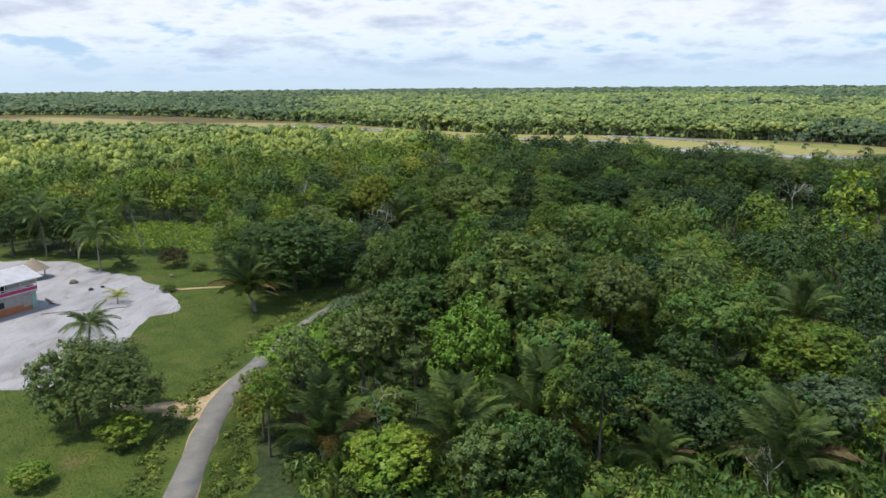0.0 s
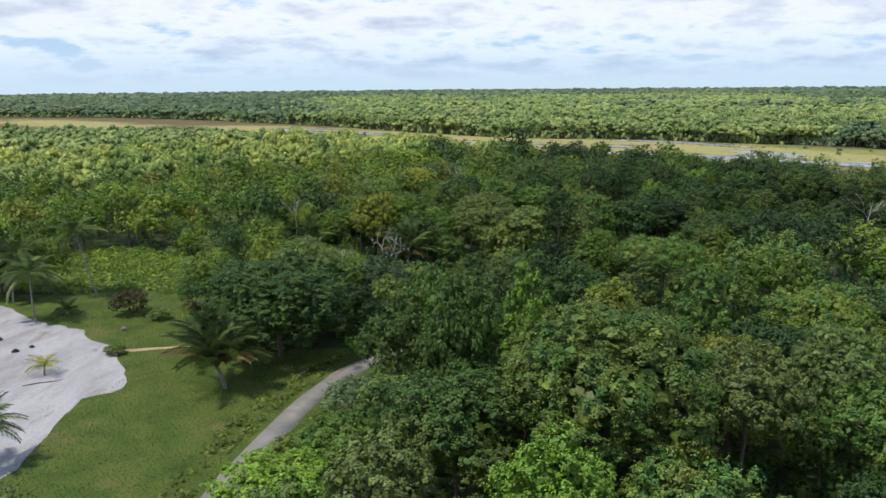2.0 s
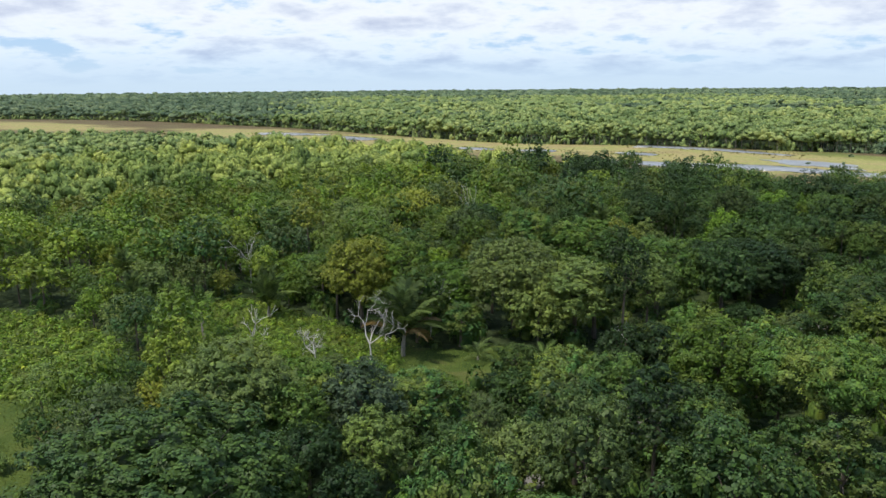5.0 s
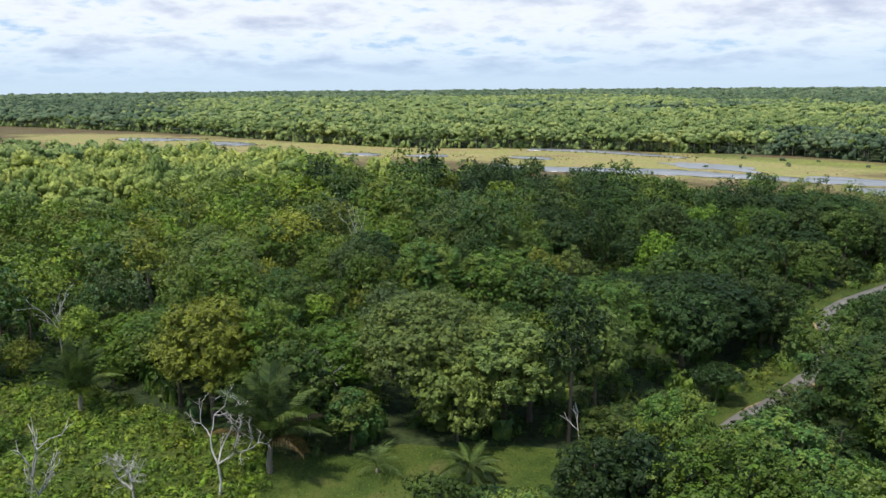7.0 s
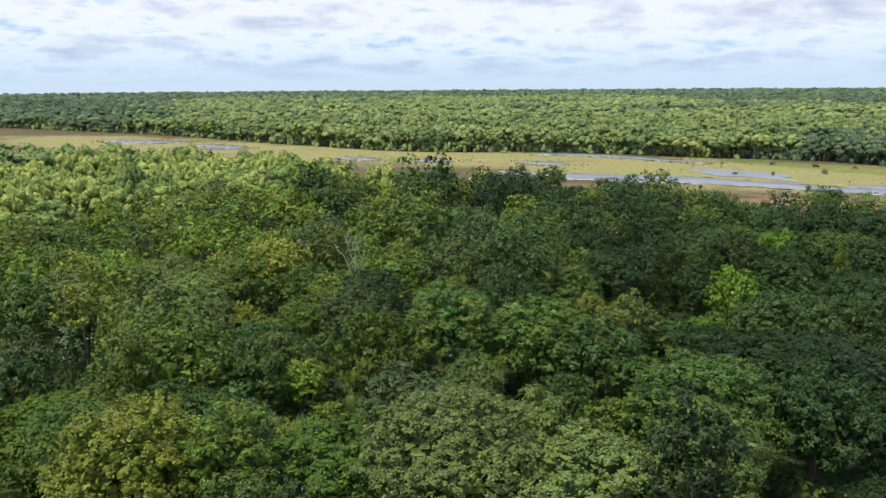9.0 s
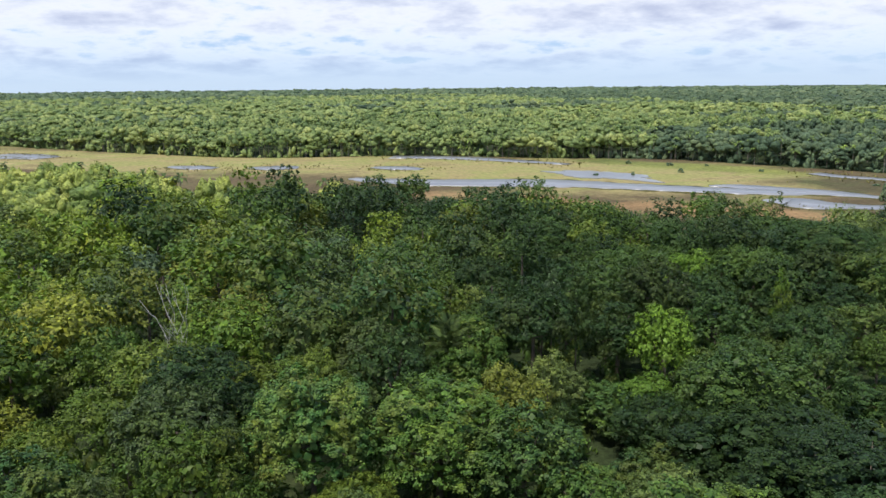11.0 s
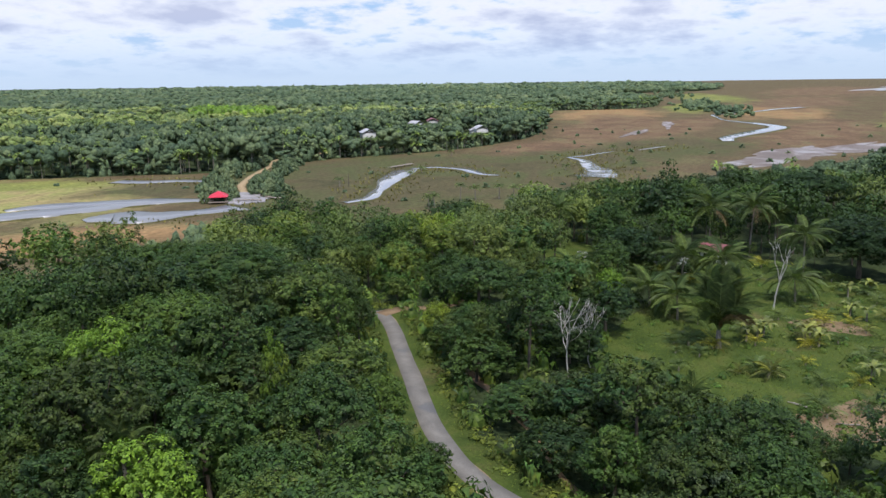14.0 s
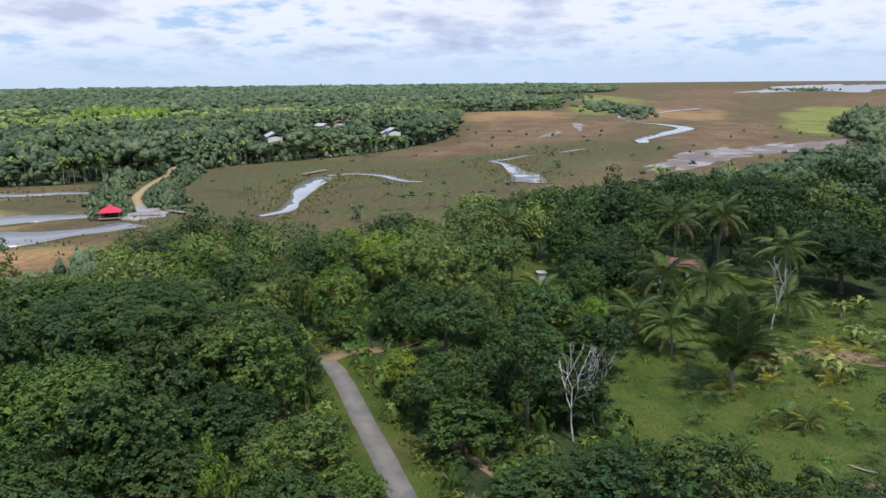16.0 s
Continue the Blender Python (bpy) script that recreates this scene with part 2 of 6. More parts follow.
ROAD = ground_material("worn_asphalt", [(0.3, (0.139, 0.131, 0.117)), (0.55, (0.181, 0.169, 0.149)), (0.75, (0.227, 0.212, 0.184))], 2.2, 0.12, 0.18, rough=0.85, bump_size=0.01,
                       extra=(6.0, 0.60, 0.68, (0.13, 0.13, 0.128)))
SHOULDER = ground_material("sandy_shoulder", [(0.3, (0.29, 0.210, 0.115)), (0.7, (0.41, 0.310, 0.180))], 1.5, 0.2, 0.25)
GROWTH = {  # tones of the marsh plants
    "olive": [(0.28, (0.054, 0.054, 0.023)), (0.45, (0.088, 0.074, 0.036)), (0.60, (0.074, 0.082, 0.030)), (0.78, (0.112, 0.092, 0.044))],
    "brown": [(0.28, (0.092, 0.062, 0.034)), (0.48, (0.146, 0.092, 0.052)), (0.62, (0.170, 0.124, 0.064)), (0.78, (0.130, 0.118, 0.054))],
    "orange": [(0.28, (0.190, 0.120, 0.055)), (0.50, (0.262, 0.164, 0.076)), (0.66, (0.236, 0.186, 0.080)), (0.80, (0.200, 0.132, 0.062))],
    "green": [(0.28, (0.100, 0.116, 0.036)), (0.50, (0.168, 0.184, 0.050)), (0.68, (0.230, 0.232, 0.060)), (0.80, (0.160, 0.148, 0.056))],
    "gold": [(0.28, (0.172, 0.138, 0.062)), (0.46, (0.282, 0.232, 0.100)), (0.58, (0.232, 0.236, 0.074)), (0.70, (0.330, 0.262, 0.126)), (0.82, (0.190, 0.196, 0.066))],
}


def marsh_material(patches):
    """Grasses of several kinds that run into one another with frayed, streaky edges."""
    m, t, out = material("marsh_grass")
    streak = grain(t, 26.0, 6.0, 0.62, (0.8, 1.25, 1), 0.5)
    tone = {k: ramp(t, streak, v) for k, v in GROWTH.items()}
    fray = maths(t, "SUBTRACT", maths(t, "ADD", grain(t, 55.0, 5.0, 0.6, (0.7, 1.4, 1)), maths(t, "MULTIPLY", grain(t, 12.0, 3.0, 0.6), 0.5)), 0.75)
    col = mixed(t, 0.45, tone["olive"], tone["brown"])
    for x, y, rx, ry, turn, kind in patches:
        n = t.nodes.new("ShaderNodeMapping")
        n.vector_type = "TEXTURE"
        n.inputs["Location"].default_value, n.inputs["Rotation"].default_value, n.inputs["Scale"].default_value = (x, y, 0), (0, 0, radians(turn)), (rx, ry, 1000)
        t.links.new(place(t), n.inputs[0])
        far = t.nodes.new("ShaderNodeVectorMath")
        far.operation = "LENGTH"
        t.links.new(n.outputs[0], far.inputs[0])
        mask = ramp(t, maths(t, "MULTIPLY", maths(t, "ADD", far.outputs["Value"], maths(t, "MULTIPLY", fray, 1.5)), 0.5), [(0.36, (1, 1, 1)), (0.60, (0, 0, 0))])
        col = mixed(t, mask, col, tone[kind])
    fine = grain(t, 2.0, 4.0, 0.65)
    col = mixed(t, 1.0, col, ramp(t, fine, [(0.28, (0.62,) * 3), (0.5, (1, 1, 1)), (0.72, (1.38,) * 3)]), "MULTIPLY")
    principled(t, out, col, 0.95, bump=fine, bump_size=0.5, spec=0.12)
    return m


MARSH_GREEN = ground_material("marsh_green", [(0.3, (0.090, 0.105, 0.037)), (0.6, (0.148, 0.155, 0.050)), (0.8, (0.194, 0.194, 0.056))], 45.0, 2.5, 0.3, bump_size=0.4)
MUD = ground_material("wet_mud", [(0.3, (0.11, 0.08, 0.06)), (0.6, (0.17, 0.135, 0.11)), (0.8, (0.24, 0.21, 0.18))], 14.0, 1.5, 0.3, rough=0.6, spec=0.3,
                      extra=(18.0, 0.52, 0.62, (0.30, 0.28, 0.27)))
BANK = ground_material("bank_mud", [(0.3, (0.060, 0.060, 0.024)), (0.7, (0.115, 0.105, 0.040))], 4.0, 0.6, 0.4)


def water_material(name="still_water", pale=1.0, rough=0.08, ior=1.9):
    m, t, out = material(name)
    col = ramp(t, grain(t, 30.0, 3.0), [(0.35, (0.26 * pale, 0.27 * pale, 0.285 * pale)), (0.65, (0.33 * pale, 0.335 * pale, 0.34 * pale))])
    b = principled(t, out, col, rough, bump=grain(t, 0.8, 4.0, 0.6), bump_size=0.02, strength=0.2, spec=1.0)
    b.inputs["IOR"].default_value = ior
    return m


WATER = water_material()
SHALLOWS = water_material("silty_shallows", 0.70, 0.30, 1.5)


def painted(name, colour, rough=0.7, wear=0.25, size=0.8, metal=0.0, dirt=(0.12, 0.10, 0.08)):
    m, t, out = material(name)
    stain = ramp(t, grain(t, size, 5.0, 0.65), [(0.45, (0, 0, 0)), (0.85, (wear * 2,) * 3)])
    principled(t, out, mixed(t, stain, colour, dirt), rough, metal, grain(t, 0.1, 3.0), 0.01)
    return m


WHITE = painted("white_paint", (0.74, 0.73, 0.70))
PINK = painted("magenta_paint", (0.42, 0.035, 0.13))
ORANGE = painted("orange_brick_paint", (0.42, 0.16, 0.075), wear=0.35)
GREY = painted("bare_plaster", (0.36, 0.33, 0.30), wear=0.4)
TEAL = painted("pale_teal_paint", (0.28, 0.42, 0.38))
TIN = painted("pale_tin", (0.50, 0.49, 0.50), 0.45, 0.3, 1.5, 0.2)
RED_TIN = painted("red_tin", (0.55, 0.030, 0.060), 0.45, 0.12, 1.5)
MAROON = painted("maroon_tin", (0.22, 0.075, 0.085), 0.5, 0.3, 1.0)
DARK = painted("dark_opening", (0.02, 0.02, 0.022), 0.4, 0.1)
WOOD = painted("grey_timber", (0.26, 0.22, 0.18), 0.85, 0.4, 0.4)
THATCH = painted("dry_thatch", (0.25, 0.205, 0.15), 0.95, 0.4, 0.3)
CONCRETE = painted("concrete", (0.42, 0.41, 0.39), 0.85, 0.3, 0.7)

# ---- building blocks ----


def npmesh(name, verts, loops, sizes, mat):
    """A mesh from arrays: vertices, corner indices, corners of each face."""
    verts, loops, sizes = np.asarray(verts, np.float32), np.asarray(loops, np.int32), np.asarray(sizes, np.int32)
    me = bpy.data.meshes.new(name)
    me.vertices.add(len(verts))
    me.vertices.foreach_set("co", verts.ravel())
    me.loops.add(len(loops))
    me.loops.foreach_set("vertex_index", loops.ravel())
    me.polygons.add(len(sizes))
    me.polygons.foreach_set("loop_start", np.concatenate([[0], np.cumsum(sizes)[:-1]]).astype(np.int32))
    me.update(calc_edges=True)
    me.validate()
    me.materials.append(mat)
    return me


class Soup:
    """Collects triangles and quads for one mesh."""

    def __init__(self):
        self.v, self.f, self.n = [], [], 0

    def add(self, verts, faces):
        verts, faces = np.asarray(verts, float).reshape(-1, 3), np.asarray(faces, int)
        self.v.append(verts)
        self.f.append(faces + self.n)
        self.n += len(verts)

    def mesh(self, name, mat, smooth=False):
        loops = np.concatenate([f.ravel() for f in self.f])
        sizes = np.concatenate([np.full(len(f), f.shape[1]) for f in self.f])
        me = npmesh(name, np.concatenate(self.v), loops, sizes, mat)
        if smooth:
            me.polygons.foreach_set("use_smooth", np.ones(len(me.polygons), bool))
        return me


def thing(name, m, label, category, group="", kind=""):
    ob = new(name)
    ob.matrix_world = m
    return tagged(ob, label, category, group, kind)


def piece(name, mesh, parent, label="", m=None):
    ob = new(name, mesh)
    ob.parent = parent
    if m is not None:
        ob.matrix_basis = m
    if label:
        tagged(ob, label)
    return ob


def part(name, bm, mat, parent, label=""):
    me = bpy.data.meshes.new(name)
    bm.to_mesh(me)
    bm.free()
    me.materials.append(mat)
    return piece(name, me, parent, label)


def box(x0, x1, y0, y1, z0, z1, bevel=0.02):
    bm = bmesh.new()
    bmesh.ops.create_cube(bm, size=1.0, matrix=Matrix.Translation(((x0 + x1) / 2, (y0 + y1) / 2, (z0 + z1) / 2)) @ Matrix.Diagonal((x1 - x0, y1 - y0, z1 - z0, 1)))
    if bevel:
        bmesh.ops.bevel(bm, geom=bm.edges[:], offset=bevel, segments=1, affect="EDGES")
    return bm


def tube(soup, points, radii, sides=6):
    """A tapered limb along points."""
    pts = [Vector(p) for p in points]
    rings = []
    for k, p in enumerate(pts):
        d = (pts[min(k + 1, len(pts) - 1)] - pts[max(k - 1, 0)]).normalized()
        u = d.orthogonal().normalized()
        w = d.cross(u)
        rings.append([p + (u * math.cos(2 * math.pi * j / sides) + w * math.sin(2 * math.pi * j / sides)) * radii[k] for j in range(sides)])
    verts = [tuple(v) for r in rings for v in r]
    faces = [(k * sides + j, k * sides + (j + 1) % sides, (k + 1) * sides + (j + 1) % sides, (k + 1) * sides + j)
             for k in range(len(pts) - 1) for j in range(sides)]
    soup.add(verts, faces)


def smooth_line(points, step, closed=False):
    """A rounded line (Catmull-Rom) through control points."""
    p = [np.array(q, float) for q in points]
    n = len(p)
    out = []
    for k in range(n if closed else n - 1):
        a, b, c, d = (p[(k + j) % n] if closed else p[min(max(k + j, 0), n - 1)] for j in (-1, 0, 1, 2))
        m = max(2, int(np.linalg.norm(c - b) / step))
        for s in np.arange(m) / m:
            out.append(0.5 * (2 * b + (c - a) * s + (2 * a - 5 * b + 4 * c - d) * s ** 2 + (3 * b - a - 3 * c + d) * s ** 3))
    if not closed:
        out.append(p[-1])
    return np.array(out)


def ragged(line, amount, size, seed):
    """Nudges an outline to and fro by noise."""
    out = line.copy()
    for k, (x, y) in enumerate(line):
        out[k, 0] += amount * noise.noise((x / size, y / size, seed)) * 2
        out[k, 1] += amount * noise.noise((x / size, y / size, seed + 9.7)) * 2
    return out


def inside(poly, x, y):
    """Which points lie in a polygon."""
    x, y = np.asarray(x, float), np.asarray(y, float)
    hit = np.zeros(x.shape, bool)
    q = np.roll(poly, -1, axis=0)
    for (x0, y0), (x1, y1) in zip(poly, q):
        if y0 != y1:
            hit ^= ((y0 > y) != (y1 > y)) & (x < (x1 - x0) * (y - y0) / (y1 - y0) + x0)
    return hit


def away(line, x, y):
    """Distance of points from a line."""
    x, y = np.asarray(x, float), np.asarray(y, float)
    best = np.full(x.shape, 1e9)
    for (x0, y0), (x1, y1) in zip(line[:-1], line[1:]):
        dx, dy = x1 - x0, y1 - y0
        s = np.clip(((x - x0) * dx + (y - y0) * dy) / (dx * dx + dy * dy + 1e-9), 0, 1)
        best = np.minimum(best, np.hypot(x - x0 - s * dx, y - y0 - s * dy))
    return best


def sheet(name, outline, z, mat, label, category):
    """A flat patch of ground with a rim that dips into the sheet below."""
    bm = bmesh.new()
    top = [bm.verts.new((x, y, z)) for x, y in outline]
    bm.faces.new(top)
    mid = outline.mean(axis=0)
    low = [bm.verts.new((x + (x - mid[0]) * 0.001, y + (y - mid[1]) * 0.001, z - 0.3)) for x, y in outline]
    for k in range(len(top)):
        j = (k + 1) % len(top)
        bm.faces.new((top[k], top[j], low[j], low[k]))
    bmesh.ops.recalc_face_normals(bm, faces=bm.faces[:])
    bmesh.ops.triangulate(bm, faces=bm.faces[:])
    me = bpy.data.meshes.new(name)
    bm.to_mesh(me)
    bm.free()
    me.materials.append(mat)
    return tagged(new(name, me), label, category, kind="structure")


def ribbon(name, line, widths, z, mat, label, category, wobble=0.0, seed=0):
    """A strip of varying width along a line."""
    d = np.gradient(line, axis=0)
    d /= np.linalg.norm(d, axis=1)[:, None] + 1e-9
    nrm = np.stack([-d[:, 1], d[:, 0]], 1)
    w = np.interp(np.linspace(0, 1, len(line)), np.linspace(0, 1, len(widths)), widths)[:, None] / 2
    jog = np.array([[noise.noise((x * 0.15, y * 0.15, seed)), noise.noise((x * 0.15, y * 0.15, seed + 5))] for x, y in line]) * wobble
    left, right = line + nrm * (w + jog[:, :1]), line - nrm * (w + jog[:, 1:])
    n = len(line)
    v = np.concatenate([np.c_[left, np.full(n, z)], np.c_[right, np.full(n, z)], np.c_[left + nrm * 0.02, np.full(n, z - 0.3)], np.c_[right - nrm * 0.02, np.full(n, z - 0.3)]])
    k = np.arange(n - 1)
    f = np.concatenate([np.c_[k + n, k + n + 1, k + 1, k], np.c_[k, k + 1, k + 1 + 2 * n, k + 2 * n], np.c_[k + n, k + 3 * n, k + 1 + 3 * n, k + 1 + n]])
    me = npmesh(name, v, f.ravel(), np.full(len(f), 4), mat)
    return tagged(new(name, me), label, category, kind="structure")


# ---- the plan of the land ----
ROAD_LINE = smooth_line([(-14, -80), (-19, -20), (-23, 40), (-25.5, 62), (-28, 83), (-28.6, 95), (-26, 112), (-21.5, 130), (-16, 141), (-5, 154), (15, 172), (33, 192.5), (42, 200.4), (48.8, 204.4), (54.2, 208.4), (60.5, 213.2), (67.3, 219.5), (72.6, 226.4), (76.4, 233.4), (80.7, 238.4), (87.5, 243.1), (94.6, 247.2), (103.6, 251.8), (112, 256.2), (119.5, 260.0), (124, 262.8), (127.6, 265.6)], 1.5)
MARSH_EDGE = smooth_line([(-1100, 1150), (-700, 850), (-337, 625), (-200, 598), (-114, 545), (-18, 490), (14, 437), (45, 408), (72, 392), (93, 352), (129, 326),
                          (152, 330), (183, 326), (176, 300), (192, 280), (212, 258), (245, 232), (290, 188), (352, 150), (415, 100), (500, 72), (640, 40), (690, -60),
                          (760, -250), (1100, -700), (2500, -1900), (4800, -1500), (4800, 200), (2300, 100), (1672, 330), (1137, 250), (946, 262), (879, 365), (800, 352),
                          (710, 330), (610, 316), (516, 308), (427, 325), (382, 353), (355, 378), (297, 400), (281, 430), (261, 468), (243, 503), (192, 535), (136, 578),
                          (52, 606), (-18, 676), (-185, 865), (-495, 1075)], 12, True)
SAND_EDGE = smooth_line([(-125, 95), (-60, 97), (-52, 104), (-51, 115), (-51.5, 126), (-49.5, 137), (-54, 146), (-59, 153), (-73, 163), (-87, 173), (-100, 174), (-125, 170)], 1.5, True)
LAWN_EDGE = smooth_line([(-17, 40), (-18, 62), (-21, 80), (-23, 97), (-19, 117), (-12, 138), (-20, 148), (-36, 146), (-44, 152), (-50, 165), (-54, 180), (-66, 184), (-78, 180), (-92, 182), (-130, 178), (-130, 40)], 3, True)
SCRUB_EDGE = smooth_line([(-54, 180), (-66, 184), (-78, 182), (-95, 190), (-92, 222), (-68, 216), (-55, 200)], 3, True)
GLADE_EDGE = smooth_line([(-42, 186), (-12, 187), (6, 184), (22, 188), (20, 197), (4, 201), (-10, 202), (-24, 214), (-46, 230), (-52, 205)], 2, True)
FARM_EDGE = smooth_line([(92, 190), (97, 205), (100, 220), (111, 226), (122, 229), (133, 226), (146, 222), (160, 221), (172, 216), (180, 206), (172, 190), (152, 172), (110, 160)], 2, True)
YARD_EDGE = smooth_line([(162, 232), (170, 229), (186, 236), (190, 246), (180, 248), (168, 242)], 2, True)
FIELD_EDGE = smooth_line([(640, 640), (700, 655), (745, 600), (700, 560), (640, 590)], 8, True)

# ---- ground, marsh, water, road ----
RIM = 4300.0
bm = bmesh.new()
bmesh.ops.create_grid(bm, x_segments=40, y_segments=40, size=RIM)
me = bpy.data.meshes.new("ground")
bm.to_mesh(me)
bm.free()
me.materials.append(FLOOR)
tagged(new("ground", me), "dark leaf-littered forest ground reaching the horizon", "ground", kind="structure")

GROWTHS = [  # x, y, half length, half width, turn, kind
    (170, 475, 120, 58, -50, "gold"), (30, 590, 120, 50, -38, "gold"), (-120, 700, 130, 60, -40, "gold"),
    (820, 285, 140, 52, 0, "orange"), (690, 262, 110, 34, 10, "brown"), (560, 265, 80, 36, 5, "brown"), (430, 283, 60, 26, -12, "brown"),
    (600, 120, 120, 34, -10, "brown"), (500, 150, 70, 30, -25, "brown"), (880, 120, 160, 50, -8, "orange"), (1150, 60, 260, 60, -10, "brown"),
    (760, 10, 110, 36, -10, "green"), (640, 55, 90, 22, -10, "green"), (980, 200, 140, 30, 0, "green"), (1400, 170, 260, 50, 5, "green"),
    (350, 345, 45, 14, -40, "brown"),
    (225, 420, 55, 22, -58, "gold"), (232, 470, 60, 14, -60, "green"), (150, 500, 60, 26, -45, "gold"), (70, 545, 60, 26, -30, "gold"),
    (-40, 625, 70, 30, -40, "gold"), (-170, 760, 100, 40, -40, "gold"), (-420, 900, 170, 50, -40, "gold"), (165, 360, 36, 14, -50, "orange"), (110, 415, 40, 14, -50, "orange"),
    (1900, -100, 500, 120, -12, "brown"), (1300, -250, 300, 90, -25, "brown"),
    (900, -40, 130, 34, -14, "green"), (720, 20, 80, 22, -16, "green"), (640, 215, 120, 26, -10, "brown"), (455, 150, 60, 26, -30, "brown"),
    (265, 310, 75, 52, -40, "olive"), (345, 275, 80, 50, -30, "olive"), (330, 350, 70, 34, -35, "olive"), (430, 225, 80, 44, -35, "olive"), (255, 385, 40, 26, -50, "olive"),
]
sheet("marsh", MARSH_EDGE, 0.05, marsh_material(GROWTHS), "wide flat marsh of tan, brown and yellow-green grasses", "marsh")


def blot(x, y, rx, ry, turn, seed, ragg=0.25):
    """The outline of an irregular patch."""
    c, s = math.cos(radians(turn)), math.sin(radians(turn))
    out = []
    for k in range(72):
        a = 2 * math.pi * k / 72
        r = 1 + ragg * 2 * noise.noise((math.cos(a) * 1.3, math.sin(a) * 1.3, seed)) + ragg * noise.noise((math.cos(a) * 4, math.sin(a) * 4, seed + 3))
        u, v = rx * r * math.cos(a), ry * r * math.sin(a)
        out.append((x + u * c - v * s, y + u * s + v * c))
    return np.array(out)


for k, (x, y, rx, ry, turn) in enumerate([(410, 165, 62, 15, -28), (465, 108, 50, 13, -40), (545, 245, 34, 4, -10), (640, 225, 40, 4, 0)]):
    sheet("mud_flat", blot(x, y, rx, ry, turn, 40 + k * 2.1, 0.4), 0.19 + 0.004 * k, MUD, "wet grey-brown mud flat with shallow glints", "mud")


def river(points, widths, seed, wobble=1.5):
    line = smooth_line(points, 2.0)
    widths = [w * (1.0 if seed < 3 else 1.3) for w in widths]
    wide = 1.35 if seed < 5 else 1.05
    ribbon("river_bank", line, [w * wide + 1.0 for w in widths], 0.20 + 0.002 * seed, BANK, "dark muddy river bank with trampled reeds", "bank", wobble * 1.5, seed + 31)
    ribbon("water", line, widths, 0.26 + 0.002 * seed, WATER if seed < 5 else SHALLOWS, "still grey water that mirrors the cloudy sky", "water", wobble, seed)
    return line


WATERS = [
    river([(231, 317), (236, 315), (242, 313), (255, 316), (266, 318), (283, 322), (303, 325), (317, 326)], [3, 5, 4, 5, 8, 9, 10, 8], 1, 0.4),
    river([(321, 326), (328, 319), (327, 311), (323, 303), (315, 297), (308, 291), (307, 285)], [2.5, 3.5, 3, 5, 5, 4, 2], 2, 0.6),
    river([(308, 248), (318, 247), (330, 249), (342, 253), (355, 256), (369, 260), (379, 267), (385, 262), (395, 257), (411, 249)], [12, 10, 8, 5, 4.5, 3, 2.2, 2.0, 1.6, 0.5], 3, 0.8),
    river([(421, 237), (433, 230), (444, 224)], [0.5, 1.6, 0.5], 18, 0.4),
    river([(483, 190), (506, 189), (524, 183), (544, 175), (564, 166), (611, 149), (650, 158), (699, 179), (740, 183), (797, 183), (836, 152), (914, 117), (966, 83)], [5, 7, 9, 9, 6, 3, 1.5, 3, 5, 3, 4, 5, 8], 4, 0.6),
    river([(78, 492), (92, 475), (106, 464), (121, 457), (137, 449), (152, 439), (166, 425), (180, 410), (194, 398), (208, 389), (222, 378)], [3, 10, 14, 17, 18, 15, 13, 12, 12, 12, 7], 5, 2.0),
    river([(121, 575), (141, 563), (159, 546), (174, 523), (187, 502)], [10, 11, 12, 8, 2], 7, 2.5),
    river([(195, 413), (201, 409), (207, 403), (215, 391), (221, 378), (225, 367), (228, 356)], [2, 8, 7, 8, 9, 5, 3], 8, 1.5),
    river([(186, 376), (192, 371), (195, 363), (201, 357), (208, 350), (216, 346)], [4, 15, 14, 7, 7, 9], 9, 1.5),
    river([(-155, 748), (-129, 731), (-100, 720), (-91, 717)], [6, 24, 18, 6], 10, 4.0),
    river([(-101, 648), (-92, 649), (-85, 649)], [5, 16, 8], 11, 3.0),
    river([(-80, 690), (-65, 670), (-51, 654)], [8, 20, 10], 12, 3.0),
    river([(9, 576), (20, 566), (29, 558)], [3, 13, 4], 13, 2.0),
    river([(44, 553), (54, 548), (66, 545)], [4, 15, 5], 14, 2.0),
    river([(98, 530), (108, 521), (116, 512)], [4, 12, 3], 16, 1.5),
    river([(260, 426), (261, 413), (267, 401), (267, 388)], [6, 6, 5, 2], 17, 1.0),
]
sheet("water", blot(177, 459, 25, 11, -66, 61.0, 0.3), 0.30, SHALLOWS, "wide shallow pool of grey water in the marsh", "water")
sheet("water", blot(2500, -520, 900, 120, -24, 77.0, 0.5), 0.32, SHALLOWS, "far grey lagoon shining under the clouds", "water")

sheet("lawn", ragged(LAWN_EDGE, 1.2, 5, 1.0), 0.03, GRASS, "rough green grass beside the road", "grass")
sheet("lawn", ragged(SCRUB_EDGE, 1.2, 5, 4.0), 0.04, GRASS, "weedy green ground behind the sand yard", "grass")
sheet("lawn", ragged(GLADE_EDGE, 1.0, 5, 2.0), 0.03, GRASS, "grassy glade between the trees", "grass")
sheet("lawn", ragged(FARM_EDGE, 1.0, 5, 3.0), 0.03, GRASS, "grassy plantation clearing", "grass")
sheet("lawn", ragged(YARD_EDGE, 0.6, 4, 5.0), 0.03, GRASS, "small green yard among the trees", "grass")
sheet("lawn", FIELD_EDGE, 0.05, MARSH_GREEN, "bright green field within the far forest", "grass")
sheet("sand", ragged(SAND_EDGE, 1.0, 4, 6.0), 0.06, SAND, "pale bare white sand yard with tyre marks", "sand")
